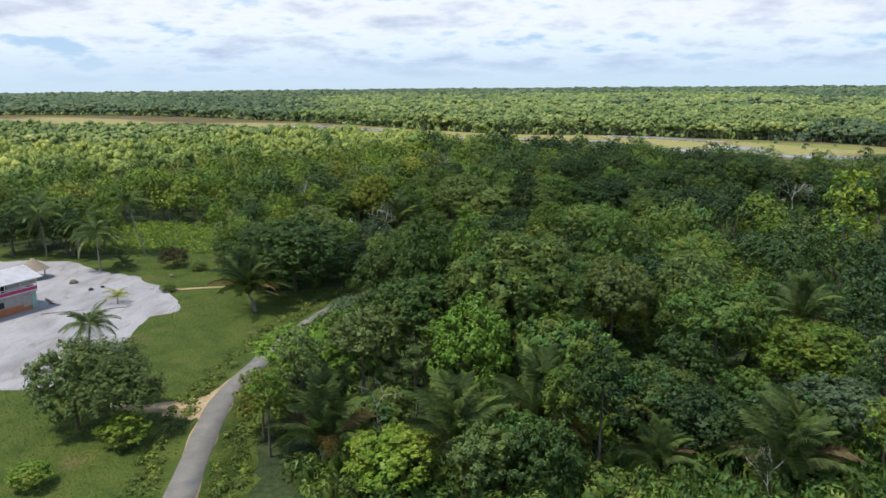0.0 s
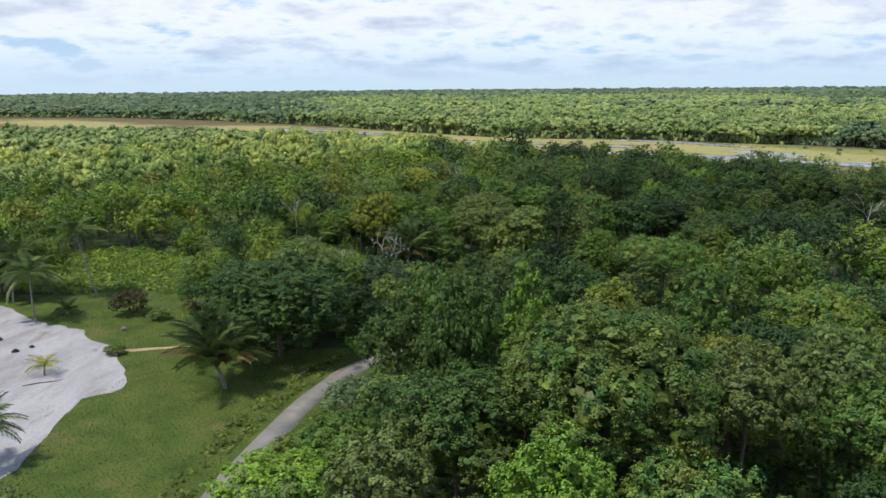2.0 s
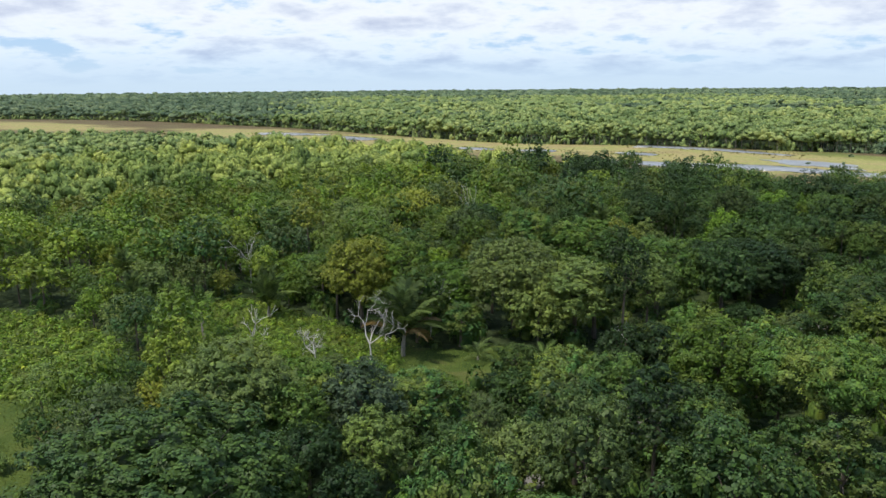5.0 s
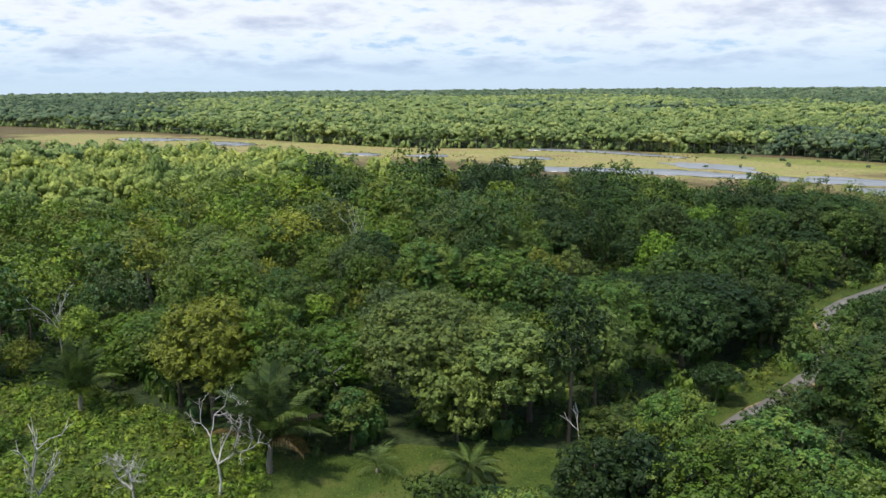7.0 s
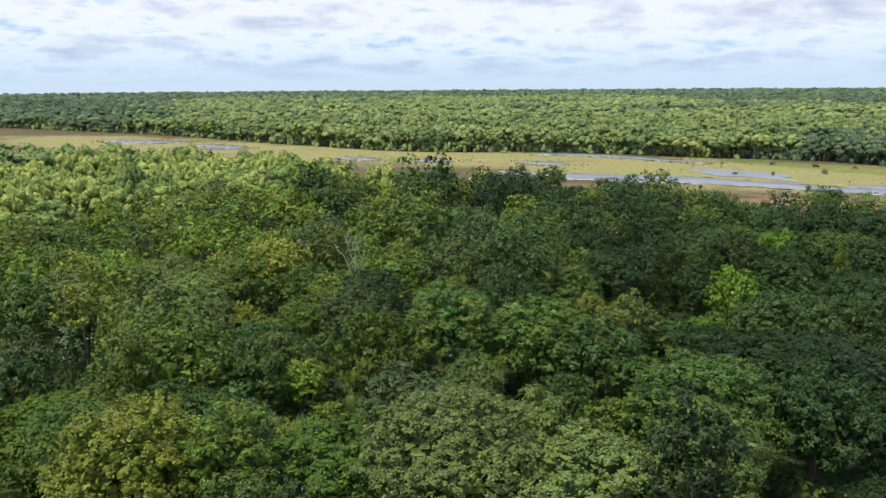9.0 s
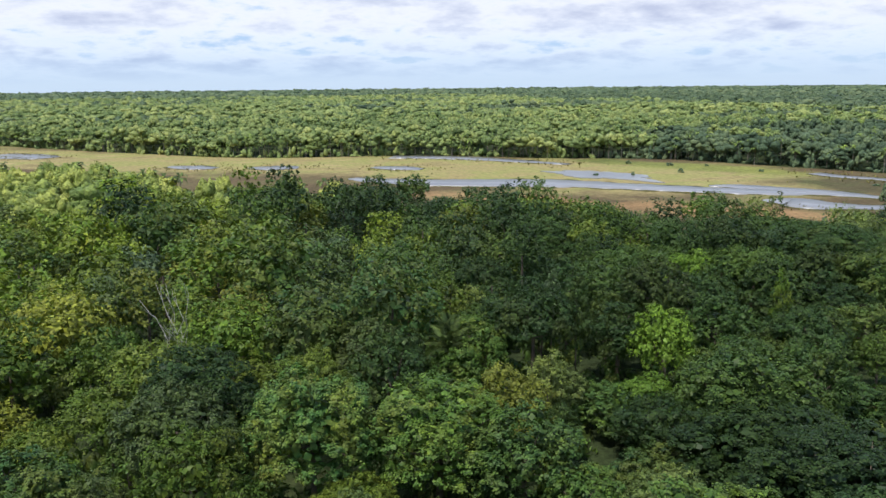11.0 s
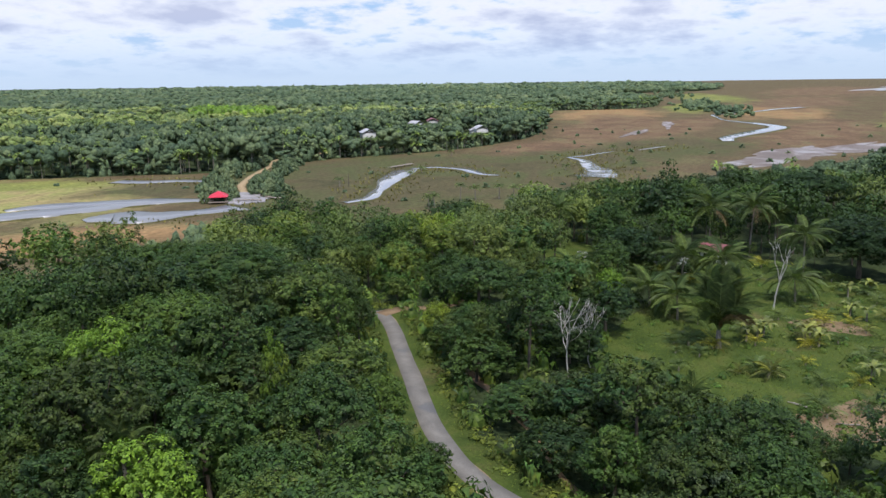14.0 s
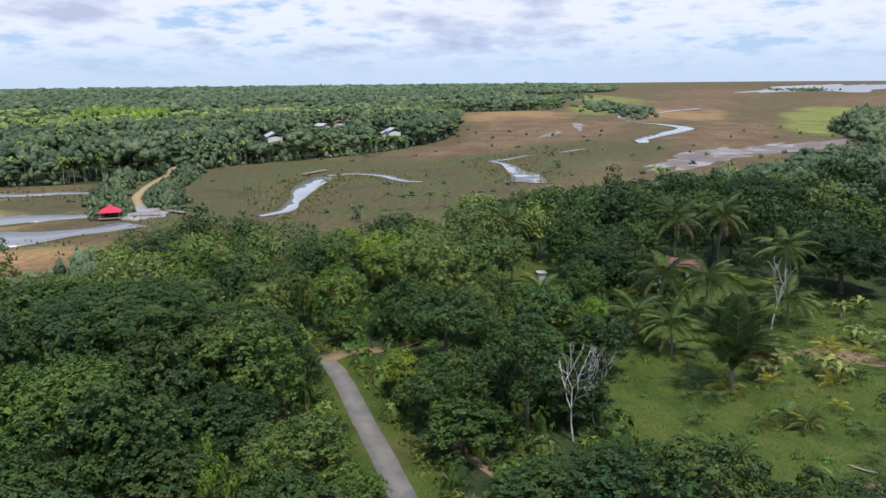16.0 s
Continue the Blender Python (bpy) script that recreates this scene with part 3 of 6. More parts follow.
sheet("earth", blot(137, 195.5, 5.0, 3.2, 70, 11.0), 0.05, EARTH, "bare reddish earth patch in the clearing", "earth")
sheet("earth", blot(101, 201, 8, 4, -40, 12.0), 0.05, EARTH, "bare brown earth patch in the clearing", "earth")
sheet("earth", blot(-31.4, 90.6, 4.2, 3.4, 20, 13.0, 0.3), 0.088, SHOULDER, "ochre sandy driveway mouth at the road", "earth")
ribbon("verge", ROAD_LINE, [10.0, 10.0], 0.035, GRASS, "green grass verge along the road", "verge", 2.5, 3)
ribbon("shoulder", ROAD_LINE, [3.4, 3.2, 2.5, 2.1], 0.075, SHOULDER, "sandy pale road shoulder", "shoulder", 0.8, 5)
ribbon("road", ROAD_LINE, [3.3, 3.3, 3.0, 2.5, 2.4], 0.095, ROAD, "narrow worn grey asphalt road", "road", 0.22, 7)
ribbon("track", smooth_line([(126.0, 264.6), (129.2, 262.6), (130.6, 259.5), (132.6, 256), (138, 252)], 1.0), [3.0, 1.8, 1.6], 0.105, EARTH, "orange dirt track leaving the road", "track", 0.5, 9)
ribbon("track", smooth_line([(-43, 91.5), (-38, 90.5), (-30, 92)], 1.5), [1.4, 2.2, 3.4], 0.08, SHOULDER, "sandy driveway to the yard", "track", 0.7, 10)
ribbon("track", smooth_line([(-56, 147), (-49, 149), (-42, 149.5), (-36, 147), (-32, 143)], 1.5), [1.6, 0.7, 0.35, 0.4, 0.2], 0.085, SHOULDER, "faint sandy path over the grass", "track", 0.7, 11)
CAUSEWAY = smooth_line([(226, 350), (245, 361), (262, 372), (284, 381), (305, 388), (322, 393), (345, 402), (372, 398), (400, 385), (430, 372)], 2.5)
ribbon("track", smooth_line([(-29.2, 87), (-29.8, 93), (-28.9, 99), (-27.4, 106)], 1.0), [2.0, 3.4, 2.2, 0.6], 0.086, SHOULDER, "ochre sand spread along the road edge", "track", 0.5, 15)
ribbon("track", CAUSEWAY, [2.6, 2.6, 2.4, 2.8, 2.4, 2.2], 0.30, SHOULDER, "pale earth causeway track over the marsh", "track", 0.8, 12)
ribbon("ditch", smooth_line([(62, 209), (78, 226), (90, 233), (104, 243), (112, 250)], 1.5), [0.8, 0.7, 0.9, 0.6], 0.06, EARTH, "shallow eroded earth ditch beside the road", "ditch", 0.6, 14)

# ---- plants: shapes ----
ICO = bmesh.new()
bmesh.ops.create_icosphere(ICO, subdivisions=1, radius=1.0)
ICO_V = np.array([v.co[:] for v in ICO.verts])
ICO_F = np.array([[v.index for v in f.verts] for f in ICO.faces])
ICO.free()


def unit(v):
    return v / (np.linalg.norm(v, axis=-1, keepdims=True) + 1e-9)


def leaves(soup, at, normal, length, width, rs, droop=0.15, plain=False):
    """Diamond leaves lying across their normals; plain ones are cut to three corners."""
    n = len(at)
    a = unit(np.cross(normal, rs.normal(size=(n, 3))))
    b = np.cross(normal, a)
    ln = (length * rs.uniform(0.65, 1.3, n))[:, None]
    wd = (width * rs.uniform(0.7, 1.25, n))[:, None]
    v = np.stack([at - a * ln / 2 - normal * ln * droop, at + b * wd / 2, at + a * ln / 2 - normal * ln * droop, at - b * wd / 2], 1)
    if plain:
        k = np.arange(n)[:, None] * 3
        soup.add(v[:, [0, 1, 3]].reshape(-1, 3) + np.repeat(a * ln / 4, 3, axis=0), np.concatenate([k, k + 1, k + 2], 1))
        return
    k = np.arange(n)[:, None] * 4
    soup.add(v.reshape(-1, 3), np.concatenate([k, k + 1, k + 2, k + 3], 1))


def crown_shape(seed, r, z0, z1, clumps, per, leaf, wide, flat=0.0, tuft=0.42, plain=False, heart=0.0):
    """A crown of boughs that each bear tufts of leaves, with coarse shaded leaves within; returns the leaves and the bough ends."""
    rs = np.random.default_rng(seed)
    zc, rz = (z0 + z1) / 2, (z1 - z0) / 2
    k = np.arange(clumps) + 0.5
    cz = 1 - 1.68 * k / clumps
    ang = k * 2.39996 + rs.uniform(-0.35, 0.35, clumps)
    rad = np.sqrt(np.maximum(0, 1 - cz ** 2)) * rs.uniform(0.84, 1.08, clumps)
    c = np.stack([rad * np.cos(ang) * r * 0.76, rad * np.sin(ang) * r * 0.76, zc + cz * rz * 0.72 * (1 - flat * 0.4) + rs.uniform(-0.12, 0.12, clumps) * rz], 1)
    cr = tuft * r * rs.uniform(0.68, 1.12, clumps)
    up = np.array([0, 0, 1.0])
    soup = Soup()
    squash = np.array([1, 1, 0.74 - 0.3 * flat])
    if heart:
        soup.add(np.array([0, 0, zc + 0.1 * rz]) + ICO_V * np.array([r * heart, r * heart, rz * heart * (1 - flat * 0.6)]) * (1 + rs.normal(0, 0.18, (len(ICO_V), 1))), ICO_F)
    else:
        m = max(40, clumps * (5 if plain else 8))
        d = unit(rs.normal(size=(m, 3)) + up * 0.3)
        leaves(soup, np.array([0, 0, zc]) + d * np.array([r, r, rz * (1 - flat * 0.4)]) * rs.uniform(0.30, 0.62, (m, 1)), unit(d + up * 0.4), r * (0.24 if plain else 0.13), r * (0.20 if plain else 0.11), rs, plain=plain)
    tufts = max(2, int(round(per ** 0.5 * 0.95)))
    each = max(2, int(round(per / tufts)))
    for p, q in zip(c, cr):
        out = unit(p - np.array([0, 0, zc - rz * 0.6]))
        if not heart:
            m = 8 if plain else 20
            d = unit(rs.normal(size=(m, 3)) * 0.8 + out * 0.7)
            leaves(soup, p + d * q * rs.uniform(0.20, 0.60, (m, 1)) * squash, unit(d + up * 0.3), q * (0.6 if plain else 0.40), q * (0.5 if plain else 0.32), rs, plain=plain)
        d = unit(rs.normal(size=(tufts, 3)) * 0.85 + out * 0.62 + up * 0.28)
        at = p + d * (q * rs.uniform(0.72, 1.06, (tufts, 1))) * squash
        size = q * (1.05 / tufts ** 0.5) * rs.uniform(0.8, 1.35, (tufts, 1))
        d, at, size = np.repeat(d, each, 0), np.repeat(at, each, 0), np.repeat(size, each, 0)
        e = unit(rs.normal(size=(tufts * each, 3)) + d * 0.75 + up * 0.25)
        leaves(soup, at + e * size * rs.uniform(0.25, 1.0, (tufts * each, 1)), unit(d * 0.55 + e * 0.55 + up * 0.35 + rs.normal(0, 0.22, (tufts * each, 3))), leaf, wide, rs, plain=plain)
    return soup, c


def wood_shape(seed, height, girth, tips, limbs, bend=0.5):
    """A leaning tapered trunk with limbs that reach to the tips."""
    rs = np.random.default_rng(seed + 500)
    soup = Soup()
    lean = rs.normal(0, bend, 2)
    top = np.array([lean[0], lean[1], height])
    spine = [np.array([0, 0, -0.4]), np.array([lean[0] * 0.1, lean[1] * 0.1, height * 0.3]), np.array([lean[0] * 0.5, lean[1] * 0.5, height * 0.68]), top]
    tube(soup, spine, [girth * 1.35, girth, girth * 0.8, girth * 0.45], 7)
    pick = rs.permutation(len(tips))[:limbs]
    for k in pick:
        s = rs.uniform(0.45, 0.95)
        base = spine[2] + (top - spine[2]) * (s - 0.45) / 0.55
        tip = tips[k]
        mid = base * 0.5 + tip * 0.5 + np.array([0, 0, -0.12 * np.linalg.norm(tip - base)])
        tube(soup, [base, mid, tip], [girth * 0.42, girth * 0.27, girth * 0.08], 5)
    return soup


SPECIES = {  # crown radius, top, crown base, clumps, leaves a clump, leaf length, leaf width, flatness, trunk girth, limbs, tuft
    "broad": (5.2, 13.5, 2.8, 32, 110, 0.47, 0.27, 0.0, 0.30, 9, 0.36),
    "dome": (6.2, 14.0, 2.2, 44, 105, 0.47, 0.26, 0.1, 0.36, 9, 0.32),
    "umbrella": (6.4, 14.0, 7.0, 36, 105, 0.45, 0.24, 0.5, 0.28, 14, 0.32),
    "slender": (3.0, 15.0, 4.2, 20, 95, 0.43, 0.25, 0.0, 0.18, 8, 0.44),
    "bushy": (4.0, 8.5, 0.6, 28, 100, 0.42, 0.24, 0.0, 0.16, 6, 0.36),
    "feathery": (4.4, 12.0, 2.2, 30, 110, 0.42, 0.15, 0.0, 0.20, 12, 0.36),
    "open": (4.6, 12.5, 5.0, 26, 90, 0.46, 0.27, 0.3, 0.20, 15, 0.30),
}
MESHES = {}


def tree_meshes(kind, variant, large):
    key = (kind, variant, large)
    if key not in MESHES:
        r, top, base, clumps, per, leaf, wide, flat, girth, limbs, tuft = SPECIES[kind]
        seed = sorted(SPECIES).index(kind) * 40 + variant * 7 + 3
        per, leaf, wide = int(per * 2.5), leaf * 0.66, wide * 0.78
        if large == 2:
            clumps, per, leaf, wide, limbs, tuft, girth = int(clumps * 3.0), int(per * 1.4), leaf * 0.46, wide * 0.48, limbs + 9, tuft * 0.62, girth * 0.7
        elif large:
            clumps, per, leaf, wide, limbs, tuft, girth = int(clumps * 1.8), int(per * 1.25), leaf * 0.64, wide * 0.66, limbs + 5, tuft * 0.78, girth * 0.8
        crown, tips = crown_shape(seed, r, base, top, clumps, per, leaf, wide, flat, tuft)
        wood = wood_shape(seed, base + (top - base) * 0.55, girth, tips, limbs)
        MESHES[key] = wood.mesh("trunk", BARK, True), crown.mesh("crown", LEAF_MID)
    return MESHES[key]


TREE_NO = [0]
WORDS = {"broad": "broad rounded", "dome": "wide dome-shaped", "umbrella": "flat-topped spreading", "slender": "tall slender", "bushy": "low bushy", "feathery": "fine-leaved feathery",
         "open": "open-branched"}
TONES = {}


STOOD = []


def stand(x, y, size, kind, leaf, tall=1.0):
    """A tree that is placed singly."""
    r, top = SPECIES[kind][:2]
    if away(ROAD_LINE[::2], np.array([x]), np.array([y]))[0] < 2.6:
        return None
    size = min(size, max(0.3, (away(ROAD_LINE[::2], np.array([x]), np.array([y]))[0] - (3.3 if x > 70 else 1.7)) / r))
    room = headroom(x, y, size * r) if x > 40 or (x > 18 and y > 172) or (x < 3 and 160 < y < 200) else 99.0
    if top * size * tall > room:
        shrink = max(0.35, room / (top * size * tall))
        size, tall = size * shrink ** 0.45, tall * shrink ** 0.55
    STOOD.append((x, y, size * r))
    return tree(x, y, size, kind, leaf, True, None, tall)


def tree(x, y, size=1.0, kind="broad", leaf=None, fine=True, turn=None, tall=1.0, bark_mat=None, z=0.0):
    """A broadleaf tree: trunk and crown."""
    TREE_NO[0] += 1
    n = TREE_NO[0]
    leaf = leaf or LEAF_MID
    # mid-green leaves deepen in the east, to put cloud shade into their colour
    leaf = LEAF_DEEP if leaf is LEAF_MID and x > 42 and y > 190 and not (x > 115 and y > 232) else leaf
    leaf = LEAF_DEEP if leaf is LEAF_DARK and y > 236 else leaf
    large = 2 if size > 1.55 else 1 if size > 1.15 else 0
    wood, crown = tree_meshes(kind, n % (3 - large), large)
    tone = TONES.get(leaf.name, "green")
    ob = thing("tree", pose(x, y, z, 0, 0, n * 67.0 if turn is None else turn) @ Matrix.Diagonal((size, size, size * tall, 1)),
               f"{WORDS[kind]} tree with {tone} leaves" + (", one of the forest canopy" if kind != "bushy" else " growing among the forest edge"), "tree", "forest trees")
    a, b = piece("trunk", wood, ob), piece("crown", crown, ob)
    b.material_slots[0].link, b.material_slots[0].material = "OBJECT", leaf
    if bark_mat:
        a.material_slots[0].link, a.material_slots[0].material = "OBJECT", bark_mat
    return ob


TONES.update({"leaf_dark": "dark green", "leaf_mid": "mid-green", "leaf_deep": "deep green", "leaf_light": "bright green", "leaf_olive": "pale olive-green", "leaf_silver": "silvery green",
              "leaf_yellow": "yellow-green", "leaf_rust": "rust-brown", "leaf_lime": "lime green"})


def frond_mesh(seed, length, rise, drop, leaflets, pinna, droop, name="frond"):
    """A feather leaf: an arching stalk with leaflets hanging on both sides."""
    rs = np.random.default_rng(seed)
    soup = Soup()
    s = np.linspace(0, 1, 8)
    path = np.stack([length * (s - 0.12 * s ** 2), 0 * s, rise * s - drop * s ** 2.3], 1)
    tube(soup, path, 0.045 * (1.05 - s) * length / 4 + 0.008, 4)
    t = np.repeat(np.linspace(0.16, 0.99, leaflets), 2)
    side = np.tile([1.0, -1.0], leaflets)
    at = np.stack([np.interp(t, s, path[:, 0]), 0 * t, np.interp(t, s, path[:, 2])], 1)
    size = pinna * (0.45 + 0.75 * np.sin(np.pi * (0.12 + 0.8 * t))) * rs.uniform(0.85, 1.1, len(t))
    fwd = 0.35 + 0.6 * t
    d1 = unit(np.stack([fwd, side * 1.0, 0.25 - droop * 0.5 + rs.normal(0, 0.12, len(t))], 1))
    d2 = unit(np.stack([fwd * 0.8, side * 0.7, -droop * 1.6 + rs.normal(0, 0.15, len(t))], 1))
    mid = at + d1 * size[:, None] * 0.5
    tip = mid + d2 * size[:, None] * 0.55
    w = np.stack([0.55 + 0 * t, -side * 0.15, 0.30 + 0 * t], 1) * (0.068 if pinna < 1.4 else 0.10) * pinna
    v = np.stack([at - w * 0.5, at + w * 0.5, mid + w * 0.6, mid - w * 0.6, tip], 1)
    k = np.arange(len(t))[:, None] * 5
    base = soup.n
    soup.add(v.reshape(-1, 3), np.concatenate([k, k + 1, k + 2, k + 3], 1))
    soup.f.append(np.concatenate([k + 3, k + 2, k + 4], 1) + base)
    return soup.mesh(name, PALM_LEAF)


FRONDS = {
    "coconut": [frond_mesh(1, 4.6, 1.2, 2.3, 58, 1.15, 0.75), frond_mesh(2, 4.4, 0.8, 2.9, 58, 1.1, 0.95)],
    "big": [frond_mesh(3, 7.4, 5.2, 3.6, 64, 1.6, 0.45), frond_mesh(4, 7.0, 4.0, 4.2, 64, 1.55, 0.6), frond_mesh(5, 6.4, 2.6, 4.4, 60, 1.5, 0.7)],
    "small": [frond_mesh(6, 1.9, 1.1, 1.3, 18, 0.62, 0.4), frond_mesh(7, 1.7, 0.9, 1.2, 18, 0.6, 0.5)],
}


def stem_mesh(height, girth, lean, seed, rings=7):
    soup = Soup()
    s = np.linspace(0, 1, rings)
    pts = np.stack([lean * s ** 1.6, 0.25 * lean * np.sin(s * 3.0), height * s - 0.3 * (s == 0)], 1)
    tube(soup, pts, girth * (1.25 - 0.5 * s) + 0.10 * girth * np.cos(np.arange(rings) * 3), 8)
    return soup.mesh("trunk", BARK_PALM, True), pts[-1]


def palm(x, y, height, fronds, kind, size=1.0, lean=0.0, turn=0.0, leaf=None, dry=0, label="", girth=0.16, spread=1.0, lift=0.0):
    """A feather palm: a stem and single fronds round its top."""
    rs = np.random.default_rng(int(abs(x) * 31 + abs(y) * 17))
    ob = thing("palm_tree", pose(x, y, 0, 0, 0, turn), label or "green feather-leaved palm with arching fronds", "palm", "palms")
    stem, top = stem_mesh(height, girth, lean, 1)
    piece("trunk", stem, ob)
    kinds = FRONDS[kind]
    fronds += 5 if kind != "small" else 2
    for k in range(fronds):
        ring = k / fronds
        mesh = kinds[min(len(kinds) - 1, int(ring * len(kinds)))] if len(kinds) > 2 else kinds[k % 2]
        tilt = (66 - 50 * ring + (lift - 28) * 0.9 if kind == "big" else lift + 58 - 86 * ring if kind == "coconut" else lift + 26 - 62 * ring) + rs.uniform(-8, 8)
        f = piece("frond", mesh, ob, m=Matrix.Translation(top) @ pose(0, 0, 0, 0, -tilt, k * 137.5 + rs.uniform(-12, 12)) @ Matrix.Scale(size * rs.uniform(0.85, 1.1), 4))
        if leaf or k >= fronds - dry:
            f.material_slots[0].link, f.material_slots[0].material = "OBJECT", PALM_DRY if k >= fronds - dry else leaf
            if k >= fronds - dry:
                tagged(f, "dry brown hanging frond")
    return ob


def dead_mesh(seed, height, spread, forks, girth=0.16):
    """A bare forking tree."""
    rs = np.random.default_rng(seed)
    soup = Soup()

    def grow(p, d, length, g, depth):
        q = p + d * length * 0.5 + rs.normal(0, 0.05 * length, 3)
        e = p + d * length
        tube(soup, [p, q, e], [g, g * 0.85, g * 0.62], 5 if depth < 2 else 4)
        if depth < forks:
            for j in range(2 if depth else 3):
                nd = unit(d + rs.normal(0, spread, 3) + np.array([0, 0, 0.18]))
                grow(e, nd, length * rs.uniform(0.55, 0.85), g * 0.67, depth + 1)
            if depth > 0 and rs.uniform() < 0.6:
                grow(q, unit(d + rs.normal(0, spread * 1.3, 3)), length * 0.5, g * 0.4, depth + 1)

    grow(np.array([0, 0, -0.3]), unit(np.array([rs.normal(0, 0.08), rs.normal(0, 0.08), 1])), height * 0.42, girth, 0)
    return soup.mesh("dead_tree", BARK_DEAD, True)


def dead_tree(x, y, height, seed, spread=0.42, forks=4, girth=0.15, label="", turn=0.0, z=0.0):
    me = dead_mesh(seed, height, spread, forks, girth)
    top = max(v.co.z for v in me.vertices)
    ob = new("dead_tree", me)
    ob.matrix_world = pose(x, y, z, 0, 0, turn) @ Matrix.Scale(height / top, 4)
    return tagged(ob, label or "bare bleached grey dead tree with forked branches", "dead tree", "dead trees")


# ---- woods without number ----


def far_crown(seed, rings, segs, tufts, tuft_size, jag, core=1.0):
    """A lumpy dome with loose leaf tufts, one metre in radius and height."""
    rs = np.random.default_rng(seed)
    v, f = [(0, 0, 1.0)], []
    for i in range(1, rings + 1):
        a = math.pi * 0.60 * i / rings
        for j in range(segs):
            b = 2 * math.pi * (j + 0.5 * (i % 2)) / segs
            r = 1 + rs.normal(0, jag)
            v.append((math.sin(a) * math.cos(b) * r, math.sin(a) * math.sin(b) * r, math.cos(a) * (1 + rs.normal(0, jag * 0.7))))
    f += [(0, 1 + j, 1 + (j + 1) % segs) for j in range(segs)]
    for i in range(rings - 1):
        o, p = 1 + i * segs, 1 + (i + 1) * segs
        for j in range(segs):
            k = (j + 1) % segs
            f += [(o + j, p + j, p + k), (o + j, p + k, o + k)]
    v = np.array(v) * core
    if tufts:
        d = unit(rs.normal(size=(tufts, 3)) + np.array([0, 0, 0.9]))
        d[:, 2] = np.maximum(d[:, 2], -0.2)
        at = d * rs.uniform(0.90, 1.10, (tufts, 1))
        flat = unit(np.cross(d, rs.normal(size=(tufts, 3))))
        other = np.cross(d, flat)
        w = rs.normal(0, tuft_size, (tufts, 3, 2)) + np.array([[1.0, -0.6], [-1.0, -0.6], [0, 1.1]]) * tuft_size
        tri = at[:, None] + flat[:, None] * w[:, :, :1] + other[:, None] * w[:, :, 1:] + d[:, None] * rs.normal(0, tuft_size * 0.5, (tufts, 3, 1))
        n = len(v)
        f += [(n + 3 * k, n + 3 * k + 1, n + 3 * k + 2) for k in range(tufts)]
        v = np.concatenate([v, tri.reshape(-1, 3)])
    return v, np.array(f)


def as_tris(soup):
    """A soup's vertices and its faces cut to triangles."""
    faces = [f if f.shape[1] == 3 else np.concatenate([f[:, :3], f[:, [0, 2, 3]]]) for f in soup.f]
    return np.concatenate(soup.v), np.concatenate(faces)


def lump_crown(seed, lumps, size, tufts, leaf):
    """A far crown of leafy lumps on a dome, one metre in radius and height."""
    rs = np.random.default_rng(seed)
    k = np.arange(lumps) + 0.5
    cz = 1 - 1.25 * k / lumps
    ang = k * 2.39996 + rs.uniform(-0.4, 0.4, lumps)
    flat = rs.uniform(0.55, 0.8)
    rad = np.sqrt(np.maximum(0, 1 - cz ** 2)) * rs.uniform(0.8, 1.1, lumps)
    c = np.stack([rad * np.cos(ang) * 0.68, rad * np.sin(ang) * 0.68, 0.05 + cz * flat + rs.uniform(-0.12, 0.10, lumps)], 1)
    soup = Soup()
    for p in c:
        q = size * rs.uniform(0.75, 1.25)
        a = rs.uniform(0, 6.28)
        v = ICO_V @ np.array([[math.cos(a), -math.sin(a), 0], [math.sin(a), math.cos(a), 0], [0, 0, 1]])
        soup.add(p + v * (1 + rs.normal(0, 0.26, (len(v), 1))) * q * np.array([1, 1, 0.8]), ICO_F)
        d = unit(rs.normal(size=(tufts, 3)) + np.array([0, 0, 0.7]) + unit(p) * 0.5)
        leaves(soup, p + d * q * rs.uniform(0.90, 1.28, (tufts, 1)) * np.array([1, 1, 0.8]), unit(d + rs.normal(0, 0.45, (tufts, 3))), leaf, leaf * 0.8, rs, plain=True)
    return as_tris(soup)


def many(name, groups, mats, label, category="forest"):
    """One mesh of many plants. groups: shape, x, y, z, width, height scale and material number of each plant."""
    rs = np.random.default_rng(len(groups))
    vs, fs, ms, tones, n = [], [], [], [], 0
    for (v, f), x, y, z, sx, sz, slot in groups:
        m = len(x)
        if not m:
            continue
        a = rs.uniform(0, 2 * np.pi, m)
        c, s = np.cos(a)[:, None], np.sin(a)[:, None]
        sx, sz, z = sx[:, None], sz[:, None], z[:, None]
        out = np.stack([x[:, None] + (v[:, 0] * c - v[:, 1] * s) * sx, y[:, None] + (v[:, 0] * s + v[:, 1] * c) * sx, z + v[:, 2] * sz], 2)
        vs.append(out.reshape(-1, 3))
        fs.append((f[None] + (np.arange(m) * len(v))[:, None, None]).reshape(-1, 3) + n)
        ms.append(np.full(m * len(f), slot))
        tones.append(np.repeat(rs.uniform(0, 1, m), len(f)))
        n += m * len(v)
    f = np.concatenate(fs)
    me = npmesh(name, np.concatenate(vs), f.ravel(), np.full(len(f), 3), mats[0])
    for m in mats[1:]:
        me.materials.append(m)
    me.polygons.foreach_set("material_index", np.concatenate(ms).astype(np.int32))
    me.attributes.new("tone", "FLOAT", "FACE").data.foreach_set("value", np.concatenate(tones).astype(np.float32))
    return tagged(new(name, me), label, category, kind="stuff")


